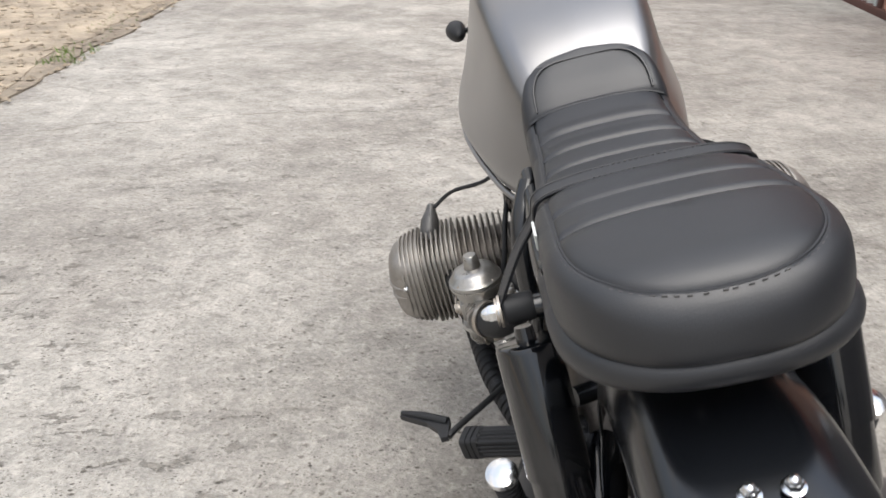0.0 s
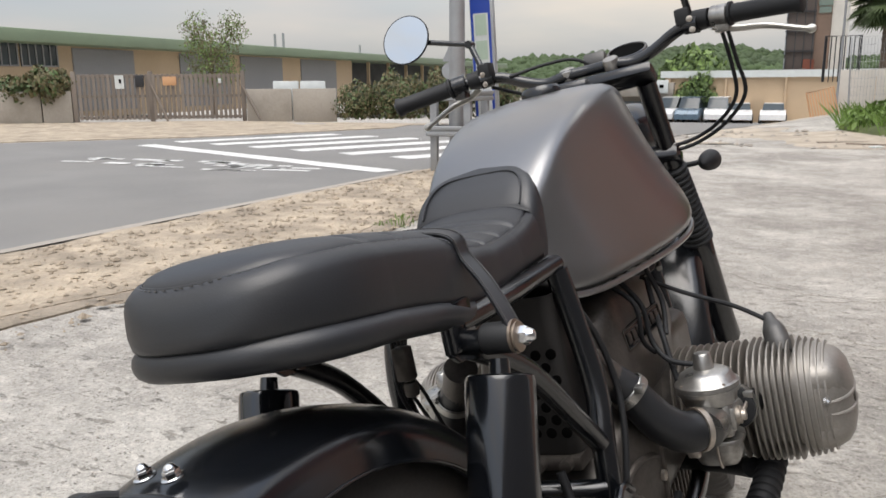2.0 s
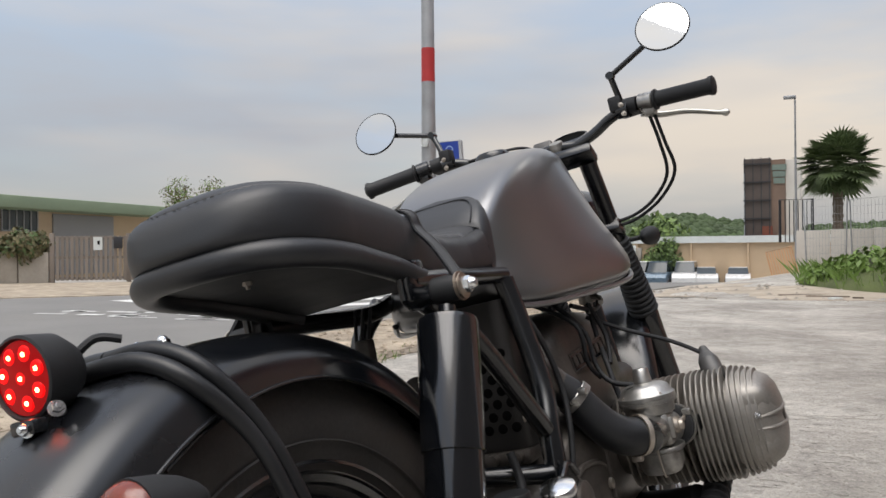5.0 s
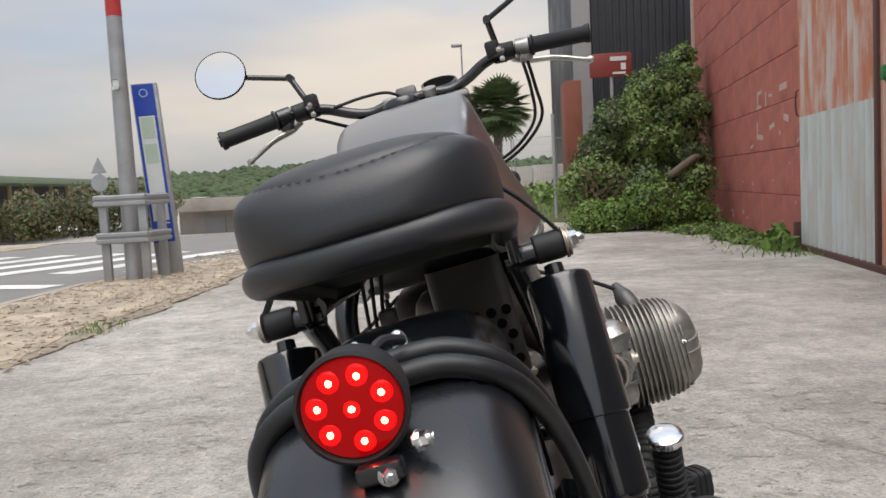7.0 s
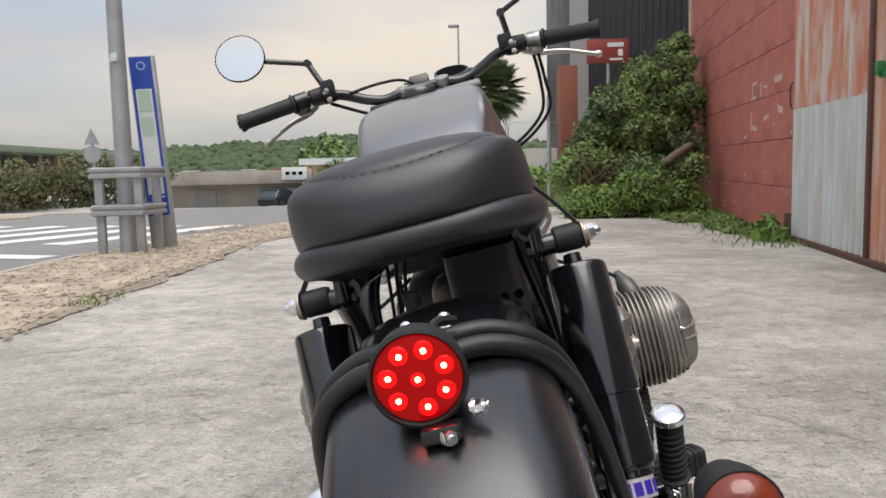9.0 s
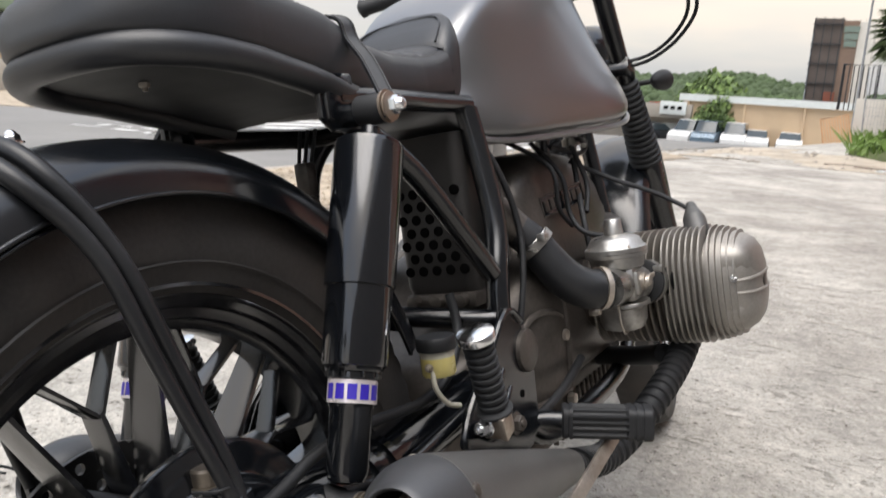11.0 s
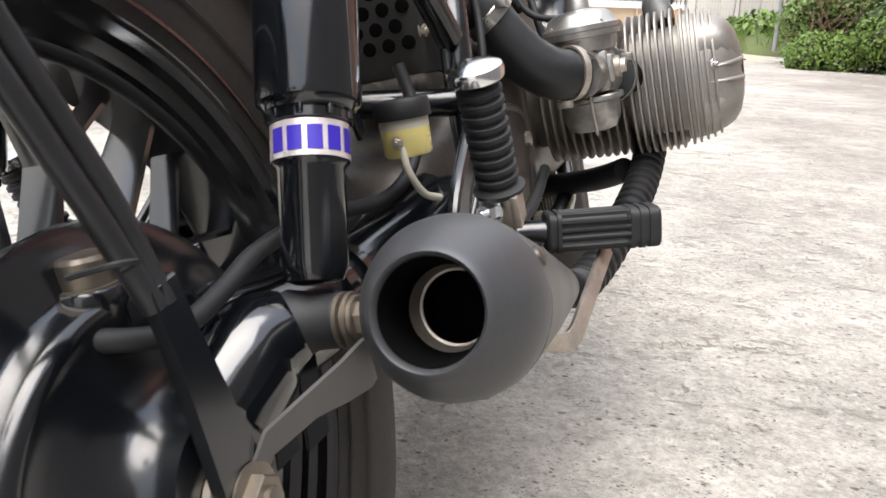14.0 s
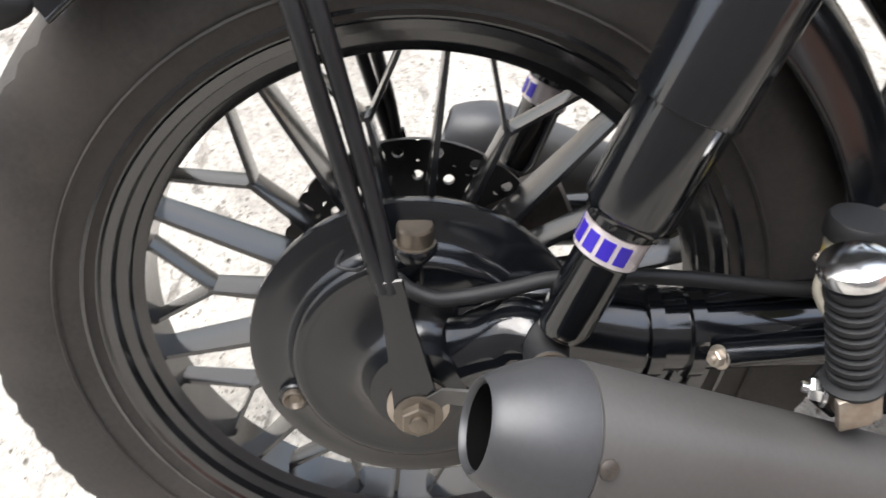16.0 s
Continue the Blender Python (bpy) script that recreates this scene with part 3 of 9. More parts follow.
def wheel(name, cy, cz, tyre_r, rim_r, half, phase, label, disc_side):
    hub_bm = bmesh.new()
    lathe(hub_bm, [(-0.05, 0.026), (-0.045, 0.034), (-0.035, 0.040), (-0.02, 0.052), (0.02, 0.052), (0.035, 0.040), (0.05, 0.034)], (0, 0, 0), (1, 0, 0), 40)
    hub = part(name, hub_bm, M_WHEEL, bike, label)
    hub.location = (0, cy, cz)
    # tyre with notched shoulders
    bm = bmesh.new()
    prof = [(-half * 0.66, rim_r - 0.012), (-half * 0.88, rim_r + 0.004), (-half, rim_r + 0.030), (-half * 1.01, tyre_r - 0.045), (-half * 0.955, tyre_r - 0.022),
            (-half * 0.89, tyre_r - 0.0135), (-half * 0.65, tyre_r - 0.0060), (-half * 0.3, tyre_r - 0.0015), (0, tyre_r)]
    prof = prof + [(-x, r) for x, r in prof[-2::-1]]
    seg = 216
    loops = []
    for x, r in prof:
        lp = []
        for k in range(seg):
            a = 2 * math.pi * k / seg
            rr = r
            if r > tyre_r - 0.02 and abs(x) > 0.55 * half and k % 3 == (0 if x < 0 else 1):
                rr -= 0.0030
            py, pz = rr * math.cos(a), rr * math.sin(a)
            # flattened where it bears on the ground
            over = x * math.sin(radians(LEAN)) + (pz + cz) * math.cos(radians(LEAN))
            if over < 0.001:
                pz += (0.001 - over) / math.cos(radians(LEAN))
            lp.append((x, py, pz))
        loops.append(lp)
    rings(bm, loops, caps=False)
    part("tyre", bm, M_TYRE, hub, "dusty black road tyre with notched shoulders", angle=30)
    # fine raised rings on both sidewalls
    bm = bmesh.new()
    for s in (-1, 1):
        for rr in (rim_r + 0.018,):
            lathe(bm, [(s * half * 0.985, rr - 0.0016), (s * (half + 0.0004), rr), (s * half * 0.985, rr + 0.0016)], (0, 0, 0), (1, 0, 0), 96, caps=False)
    split_loose(part("sidewall_ring", bm, M_TYRE, hub))
    # rim
    bm = bmesh.new()
    w = half * 0.86
    half_rim = [(1.0, -0.001), (0.985, 0.005), (0.93, 0.0055), (0.88, 0.002), (0.85, -0.008), (0.80, -0.010), (0.76, -0.0165), (0.62, -0.0185), (0.56, -0.0265), (0.46, -0.0280), (0.40, -0.0335), (0.36, -0.0360)]
    prof = [(-w * k, rim_r + d) for k, d in half_rim] + [(w * k, rim_r + d) for k, d in half_rim[::-1]]
    lathe(bm, prof, (0, 0, 0), (1, 0, 0), 120, caps=False)
    part("rim", bm, M_WHEEL, hub, "satin black cast rim", angle=25)
    # spokes: ten forked, ten straight, on shared meshes
    ri, ro = 0.046, rim_r - 0.034
    node = 0.162 * ro / 0.209

    def bar(bm, a, b, wa, wb, da, db):
        a, b = Vector(a), Vector(b)
        d = (b - a).normalized()
        n = Vector((0, -d.z, d.y))
        loops = []
        for q, wd, dp in ((a, wa, da), (a.lerp(b, 0.5), (wa + wb) / 2 * 0.92, (da + db) / 2), (b, wb, db)):
            c = 0.3
            loops.append([q + n * (sx * wd * (1 - (c if abs(sy) == 1 else 0))) + Vector((sy * dp * (1 - (0.0 if abs(sy) == 1 else 0.25)), 0, 0))
                          for sx, sy in ((-1, -1), (1, -1), (1, -0.75), (1, 0.75), (1, 1), (-1, 1), (-1, 0.75), (-1, -0.75))])
        rings(bm, loops)

    bm = bmesh.new()
    bar(bm, (0, ri, 0), (0, node, 0), 0.0050, 0.0028, 0.018, 0.012)
    for s in (-1, 1):
        bar(bm, (0, node - 0.005, 0), (0, ro * math.cos(s * 0.17), ro * math.sin(s * 0.17)), 0.0021, 0.0024, 0.011, 0.010)
    fork_me = part("forked_spoke", bm, M_WHEEL, hub, angle=35)
    bm = bmesh.new()
    bar(bm, (0, ri, 0), (0, ro, 0), 0.0042, 0.0026, 0.024, 0.016)
    straight_me = part("straight_spoke", bm, M_WHEEL, hub, angle=35)
    for k in range(10):
        for src, off in ((fork_me, 0), (straight_me, 18)):
            ob = src if k == 0 else new(src.name.split(".")[0], src.data)
            ob.parent = hub
            ob.rotation_euler = (radians(phase + off + 36 * k), 0, 0)
    # drilled disc
    bm = bmesh.new()
    x = 0.062 * disc_side
    inner, outer, hole_r = 0.075, 0.118, 0.0048
    # one row of drilled cells after another, each a square of sheet round an open hole
    for r0, r1, off in ((0.075, 0.0965, 0), (0.0965, 0.118, 9)):
        for k in range(20):
            a0 = radians(18 * k + off)
            grid, ring = [], []
            for q in range(16):
                t = 2 * math.pi * (q + 0.5) / 16
                ct, st = math.cos(t), math.sin(t)
                m = 1 / max(abs(ct), abs(st))
                rr, aa = (r0 + r1) / 2 + (r1 - r0) / 2 * ct * m, a0 + radians(9) * st * m
                grid.append((rr * math.cos(aa), rr * math.sin(aa)))
                cr, ca = (r0 + r1) / 2 + hole_r * ct, a0 + hole_r * st / ((r0 + r1) / 2)
                ring.append((cr * math.cos(ca), cr * math.sin(ca)))
            rows = [[bm.verts.new((xx, *p_)) for p_ in src] for xx, src in ((x - 0.0025, grid), (x - 0.0025, ring), (x + 0.0025, ring), (x + 0.0025, grid))]
            for ra, rb in zip(rows, rows[1:]):
                for q in range(16):
                    bm.faces.new((ra[q], ra[(q + 1) % 16], rb[(q + 1) % 16], rb[q]))
    lathe(bm, [(x - 0.0025, outer), (x + 0.0025, outer)], (0, 0, 0), (1, 0, 0), 72, caps=False)
    lathe(bm, [(x * 0.75, 0.036), (x * 0.98, 0.05), (x * 0.98, 0.078)], (0, 0, 0), (1, 0, 0), 40, caps=False)
    part("brake_disc", bm, M_DISC, hub, "dark drilled brake disc", angle=30)
    return hub


RC = (0.004, 0.328)
rear_wheel = wheel("rear_wheel", RC[0], RC[1], 0.3425, 0.2505, 0.058, 67, "black cast wheel with forked snowflake spokes", -1)
front_wheel = wheel("front_wheel", 1.44, 0.328, 0.331, 0.256, 0.048, 40, "black cast front wheel with forked spokes", -1)
front_wheel.rotation_euler = (0, 0, radians(9))

# final drive on the right of the rear wheel
bm = bmesh.new()
lathe(bm, [(0.050, 0.118), (0.056, 0.1245), (0.064, 0.1262), (0.068, 0.1252), (0.070, 0.121), (0.0712, 0.112), (0.0722, 0.0990), (0.0750, 0.0955), (0.0820, 0.0930), (0.0862, 0.0905), (0.0876, 0.0870), (0.0868, 0.0835),
           (0.0862, 0.0790), (0.0868, 0.0700), (0.0880, 0.0580), (0.0905, 0.0480), (0.0950, 0.0415), (0.1020, 0.0370), (0.1090, 0.0350), (0.1165, 0.0340)], (0, RC[0], RC[1]), (1, 0, 0), 80)
final_drive = part("final_drive", bm, M_BLACK, bike, "satin black final drive housing")
bm = bmesh.new()
tube(bm, [(0.046, 0.020, 0.350), (0.052, 0.045, 0.355), (0.060, 0.080, 0.358), (0.071, 0.125, 0.357), (0.082, 0.17, 0.356)], [0.040, 0.047, 0.045, 0.039, 0.033], 32, 6)
part("pinion_boss", bm, M_GLOSS, final_drive)
bm = bmesh.new()
lathe(bm, [(-0.025, 0.030), (-0.008, 0.0245), (0.010, 0.0185), (0.026, 0.0158), (0.054, 0.0148), (0.057, 0.0160), (0.064, 0.0160), (0.0655, 0.0148)], (0.070, 0.001, 0.360), (0.06, 0.0, 1), 32)
neck = part("filler_neck", bm, M_BLACK, final_drive)
bm = bmesh.new()
lathe(bm, [(0, 0.0148), (0.0014, 0.0148), (0.0016, 0.0128), (0.0130, 0.0131), (0.0152, 0.0120), (0.0158, 0.008)], (0.0738, 0.001, 0.4250), (0.06, 0, 1), 32)
part("filler_cap", bm, M_BRONZE, neck, "bronzed oil filler cap", angle=25)
bm = bmesh.new()
lathe(bm, [(-0.006, 0.0125), (0.008, 0.0125), (0.0095, 0.011)], (0.068, -0.090, 0.289), (1, 0, 0), 24)
part("drain_boss", bm, M_BLACK, final_drive)
bm = bmesh.new()
lathe(bm, [(0.008, 0.0095), (0.0125, 0.0090), (0.0135, 0.0075), (0.0105, 0.0040)], (0.068, -0.090, 0.289), (1, 0, 0), 20)
part("drain_plug", bm, M_BRONZE, final_drive, "bronzed hollow drain plug")
# axle washer and nut with the forged tab of the stay
bm = bmesh.new()
lathe(bm, [(0, 0.0222), (0.004, 0.0222), (0.0045, 0.0208)], (0.117, RC[0], RC[1] - 0.010), (1, 0, 0), 32)
part("axle_washer", bm, M_STEEL, bike, "worn steel axle washer")
bolt("axle_nut", (0.1292, RC[0], RC[1] - 0.010), (1, 0, 0), 0.0130, 0.012, bike, M_BRONZE, label="bronzed hexagon axle nut")
bm = bmesh.new()
lathe(bm, [(0, 0.030), (0.05, 0.030)], (-0.11, RC[0], RC[1]), (1, 0, 0), 24)
lathe(bm, [(0, 0.014), (0.06, 0.014)], (-0.14, RC[0], RC[1]), (1, 0, 0), 20)
part("left_axle_end", bm, M_BLACK, bike)

# strap from the axle towards the silencer, widening to a curled end
bm = bmesh.new()
loops = []
for (x, y, z), hw in (((0.1275, 0.006, 0.322), 0.0075), ((0.131, 0.022, 0.337), 0.0075), ((0.144, 0.045, 0.345), 0.0085), ((0.155, 0.062, 0.349), 0.0125), ((0.161, 0.074, 0.352), 0.0150), ((0.160, 0.084, 0.352), 0.0140)):
    wv, nv = Vector((0.15, -0.35, 1)).normalized(), Vector((0.85, -0.5, -0.3)).normalized()
    c = Vector((x, y, z))
    loops.append([c + wv * hw * a + nv * 0.0012 * b_ for a, b_ in ((-1, -1), (1, -1), (1, 1), (-1, 1))])
rings(bm, loops)
part("silencer_strap", bm, M_MATTE, bike, "dark grey strap bolted behind the axle nut", angle=50)
bm = bmesh.new()
tube(bm, [(0.122, 0.212, 0.365), (0.124, 0.27, 0.373), (0.128, 0.34, 0.384)], [0.0085, 0.0075, 0.0065], 14)
rod = part("brake_linkage", bm, M_BLACK, bike, "black brake linkage rod")
bolt("linkage_bolt", (0.123, 0.210, 0.364), (0.5, -1, 0.1), 0.0065, 0.010, rod, M_STEEL)

# swing arm: shaft tube on the right, plain tube on the left
bm = bmesh.new()
tube(bm, [(0.082, 0.15, 0.356), (0.082, 0.26, 0.362), (0.080, 0.40, 0.372)], [0.030, 0.031, 0.033], 24)
for y in (0.17, 0.20):
    lathe(bm, [(-0.006, 0.031), (-0.005, 0.0355), (0.005, 0.0355), (0.006, 0.031)], (0.082, y, 0.3585), (0, 1, 0.05), 28)
part("shaft_tube", bm, M_GLOSS, bike, "gloss black drive shaft tube")
bm = bmesh.new()
tube(bm, [(-0.10, -0.01, 0.33), (-0.105, 0.10, 0.345), (-0.09, 0.28, 0.362), (-0.06, 0.40, 0.372)], [0.022, 0.024, 0.026, 0.03], 20)
part("swing_arm_tube", bm, M_GLOSS, bike)
bm = bmesh.new()
tube(bm, [(-0.14, 0.40, 0.372), (0.14, 0.40, 0.372)], 0.026, 20)
part("swing_arm_pivot", bm, M_BLACK, bike)
# caliper on the left disc and its stay
bm = bmesh.new()
box(bm, (-0.072, 0.10, 0.375), (0.045, 0.075, 0.05), 0.010, Matrix.Rotation(radians(25), 3, "X"))
part("brake_caliper", bm, M_ALLOY, bike, "grey cast rear brake caliper")
bm = bmesh.new()
tube(bm, [(-0.085, 0.12, 0.36), (-0.09, 0.22, 0.32), (-0.08, 0.36, 0.31)], 0.008, 10)
part("caliper_stay", bm, M_STEEL, bike)


# shock absorbers
def shock(s):
    lo, hi = Vector((s * 0.131, 0.088, 0.372)), Vector((s * 0.137, 0.207, 0.705))
    ax = (hi - lo).normalized()
    L = (hi - lo).length
    bm = bmesh.new()
    lathe(bm, [(0.020, 0.010), (0.022, 0.0155), (0.030, 0.0182), (0.082, 0.0186), (0.086, 0.0215)], lo, ax, 36)
    body = part("shock_absorber", bm, M_GLOSS, bike, "gloss black twin-tube rear shock absorber")
    bm = bmesh.new()
    lathe(bm, [(0.106, 0.0205), (0.107, 0.0228), (0.112, 0.0228), (0.113, 0.0250), (0.1165, 0.0262), (0.118, 0.0285), (0.121, 0.0292), (0.192, 0.0292)], lo, ax, 44)
    part("lower_shroud", bm, M_GLOSS, body)
    bm = bmesh.new()
    lathe(bm, [(0.186, 0.0300), (0.187, 0.0318), (0.315, 0.0318), (0.3195, 0.0305), (0.3210, 0.028), (0.3215, 0.010), (0.335, 0.009)], lo, ax, 44)
    part("upper_shroud", bm, M_GLOSS, body)
    bm = bmesh.new()
    for k in range(9):
        a = 2 * math.pi * k / 9
        u = ax.orthogonal().normalized()
        v = ax.cross(u)
        d = math.cos(a) * u + math.sin(a) * v
        box(bm, lo + ax * 0.1115 + d * 0.0225, (0.004, 0.004, 0.007), 0.0008, frame_of((0, 0, 0), ax).to_3x3())
    split_loose(part("preload_ring_tooth", bm, M_GLOSS, body))
    # foil label round the tube with plain print blocks
    bm = bmesh.new()
    lathe(bm, [(0.086, 0.0212), (0.0862, 0.0217), (0.1058, 0.0217), (0.106, 0.0212)], lo, ax, 40, caps=False)
    band = part("foil_label", bm, M_SILVERBAND, body, "silver foil label with blue print")
    u = Vector((0, -1, 0)) - ax * Vector((0, -1, 0)).dot(ax)
    u.normalize()
    v = ax.cross(u)
    bm = bmesh.new()
    # five plain blocks of print
    for k in range(5):
        a0, a1 = [0.72 + (k - 2.6 + xx) * 0.50 - (1.0 if s < 0 else 0.0) for xx in (0.04, 0.78)]
        vs = []
        for h, rr in ((0.0893, 0.02215), (0.1022, 0.02215), (0.1022, 0.0216), (0.0893, 0.0216)):
            vs.append([bm.verts.new(lo + ax * h + rr * (math.cos(a) * u + math.sin(a) * v)) for a in [a0 + (a1 - a0) * j / 4 for j in range(5)]])
        for p, q in ((0, 1), (1, 2), (2, 3), (3, 0)):
            for j in range(4):
                bm.faces.new((vs[p][j], vs[p][j + 1], vs[q][j + 1], vs[q][j]))
    split_loose(part("printed_block", bm, M_BLUEPRINT, band, "violet blue printed mark"))
    # eyes and bolts
    bm = bmesh.new()
    lathe(bm, [(-0.016, 0.0190), (-0.004, 0.0168), (0.000, 0.0150), (0.0145, 0.0146), (0.016, 0.0132)], lo, (s, 0, 0), 28)
    lathe(bm, [(-0.014, 0.0130), (-0.012, 0.0145), (0.012, 0.0145), (0.0155, 0.0130)], hi, (1, 0, 0), 28)
    split_loose(part("mounting_eye", bm, M_RUBBER, body))
    bm = bmesh.new()
    lathe(bm, [(0.016, 0.0150), (0.0185, 0.0150), (0.0190, 0.0118), (0.021, 0.0118), (0.0212, 0.0148), (0.0235, 0.0148)], lo, (s, 0, 0), 28)
    part("steel_washer", bm, M_BRONZE, body)
    bolt("lower_nut", lo + Vector((s * 0.0235, 0, 0)), (s, 0, 0), 0.0095, 0.017, body, M_BRONZE, label="bronzed lower shock nut")
    bm = bmesh.new()
    lathe(bm, [(0.016, 0.0155), (0.0185, 0.0155)], hi, (s, 0, 0), 24)
    part("upper_washer", bm, M_STEEL, body)
    bolt("acorn_nut", hi + Vector((s * 0.0185, 0, 0)), (s, 0, 0), 0.0088, 0.016, body, M_CHROME, True, "polished acorn nut")
    return body


for s in (1, -1):
    shock(s)

# lower shock lug on the final drive
bm = bmesh.new()
tube(bm, [(0.086, 0.048, 0.346), (0.102, 0.074, 0.366), (0.118, 0.088, 0.372)], [0.036, 0.029, 0.0195], 24)
part("shock_lug", bm, M_GLOSS, final_drive)
# cast ribs bracing the lug
for x0, y0 in ((0.104, 0.078), (0.112, 0.098)):
    bm = bmesh.new()
    slab(bm, [(0.0, 0.0), (0.010, 0.0), (0.004, -0.060), (-0.010, -0.066)], 0.005, frame_of((x0, y0 - 0.006, 0.366), (0.75, -0.6, 0.1), (0.5, 0.8, 0)), 0.001)
    part("lug_rib", bm, M_GLOSS, final_drive)

# ------------------------------------------------ rear fender and its stays
def fender(name, a0, a1, mat, dr=0.0, label="", wide=0.078):
    bm = bmesh.new()
    loops = []
    n = 40
    for i in range(n + 1):
        a = radians(a0 + (a1 - a0) * i / n)
        ca, sa = math.cos(a), math.sin(a)
        prof = []
        for k in range(17):
            q = -1 + 2 * k / 16
            r = 0.372 + dr - 0.050 * abs(q) ** 2.6
            prof.append((wide * math.sin(q * math.pi / 2 * 0.98), r))
        inner = [(x * 0.97, r - 0.0025) for x, r in prof[::-1]]
        loops.append([(x, RC[0] + r * ca, RC[1] + r * sa) for x, r in prof + inner])
    rings(bm, loops)
    # rolled bead along both edges
    for sx in (-1, 1):
        tube(bm, [(sx * wide, RC[0] + (0.3215 + dr) * math.cos(radians(a0 + (a1 - a0) * i / 24)), RC[1] + (0.3215 + dr) * math.sin(radians(a0 + (a1 - a0) * i / 24))) for i in range(25)], 0.0019, 8, 2)
    return part(name, bm, mat, bike, label, angle=50)


rear_fender = fender("rear_fender", 22, 118, M_BLACK, 0, "satin black steel rear fender")
fender_tail = fender("fender_tail", 104, 131, M_FENDER, 0.005, "dark grey satin tail section of the fender", 0.082)
for sx in (-1, 1):
    bolt("fender_acorn_nut", (sx * 0.014, -0.066, 0.6975), (0, -0.15, 1), 0.0060, 0.0095, fender_tail, M_CHROME, True, "polished acorn nut")
for s in (1, -1):
    for dy, dx, top in ((0.0, 0.0, -0.109), (-0.014, 0.004, -0.128)):
        bm = bmesh.new()

        def on_f(x, y, gap=0.0076):
            q = math.asin(min(1.0, abs(x) / 0.082)) / (math.pi / 2 * 0.98)
            r = 0.377 - 0.050 * q ** 2.6 + gap
            return (s * x, y, RC[1] + math.sqrt(r * r - (y - RC[0]) ** 2))

        tube(bm, [(s * 0.1245, -0.014 + dy * 0.35, 0.418), (s * 0.1200, -0.021 + dy * 0.8, 0.46), (s * 0.1085, -0.039 + dy, 0.533), (s * 0.098, -0.062 + dy, 0.612),
                  on_f(0.079, -0.091 + dy * 1.2, 0.0095), on_f(0.044, top + 0.008), on_f(0.0, top)], [0.0056, 0.0056, 0.0058, 0.0062, 0.0072, 0.0074, 0.0074], 14, 6)
        part("fender_stay", bm, M_HOSE, fender_tail, "black bent tubular fender stay")
    bm = bmesh.new()
    slab(bm, [(0.017 * math.cos(radians(a)), -0.002 + 0.017 * math.sin(radians(a))) for a in range(180, 361, 15)] + [(0.0125, 0.045), (0.0090, 0.085), (0.0080, 0.112), (-0.0090, 0.112), (-0.0095, 0.085), (-0.0125, 0.045)], 0.007,
         frame_of((s * 0.1255, RC[0], RC[1] - 0.010), (1, 0, 0), (0, 1, 0)) @ Matrix.Rotation(radians(10), 4, "Z"), 0.0012)
    part("stay_tab", bm, M_BLACK, fender_tail)
    bm = bmesh.new()
    tube(bm, [(s * 0.124, -0.03, 0.437), (s * 0.136, -0.035, 0.441), (s * 0.134, -0.047, 0.443), (s * 0.112, -0.045, 0.440)], 0.0013, 6)
    part("cable_tie", bm, M_RUBBER, fender_tail)

# tail light: small round lamp on a stalk over the fender
T = Vector((0.0, -0.178, 0.693))
t_ax = Vector((0.02, -1, -0.05)).normalized()
bm = bmesh.new()
lathe(bm, [(-0.034, 0.012), (-0.032, 0.020), (-0.020, 0.0275), (0.001, 0.0295), (0.004, 0.0295), (0.005, 0.0275), (0.0015, 0.0262)], T, t_ax, 48)
tail = part("tail_light", bm, M_RUBBER, bike, "small round lit red tail light in a black housing")
bm = bmesh.new()
lathe(bm, [(0.0005, 0.0262), (0.003, 0.0255), (0.0042, 0.018), (0.0048, 0.0)], T, t_ax, 40)
part("lens", bm, M_REDLENS, tail, "glowing red lens")
u = Vector((1, 0, 0))
v = t_ax.cross(u).normalized()
u = v.cross(t_ax).normalized()
spots = [(0, 0)] + [(0.0172 * math.cos(radians(a)), 0.0172 * math.sin(radians(a))) for a in (-85, -35, 15, 65, 115, 165, 215)]
for a, b in spots:
    bm = bmesh.new()
    lathe(bm, [(0.0042, 0.0020), (0.0054, 0.0016), (0.0060, 0.0)], T + u * a + v * b, t_ax, 12)
    part("diode", bm, M_LED, tail)
    bm = bmesh.new()
    lathe(bm, [(0.0036, 0.0060), (0.0046, 0.0050), (0.0050, 0.0)], T + u * a + v * b, t_ax, 16)
    part("reflector_cup", bm, M_REDGLOW, tail)
bm = bmesh.new()
tube(bm, [T - t_ax * 0.02 + Vector((0, 0, -0.02)), (0.002, -0.172, 0.665), (0.002, -0.168, 0.655)], 0.007, 10)
box(bm, (0.006, -0.186, 0.660), (0.024, 0.012, 0.010), 0.002)
part("light_bracket", bm, M_BLACK, tail)
bolt("light_bolt", (0.010, -0.190, 0.6585), (0.3, -1, 0.1), 0.0042, 0.009, tail, M_CHROME)
bolt("light_bolt", (0.027, -0.180, 0.668), (1, -0.5, 0.2), 0.0042, 0.011, tail, M_CHROME)
bm = bmesh.new()
tube(bm, [T - t_ax * 0.03, (0.012, -0.13, 0.712), (0.024, -0.115, 0.7085)], 0.0032, 8)
part("light_cable", bm, M_RUBBER, tail)


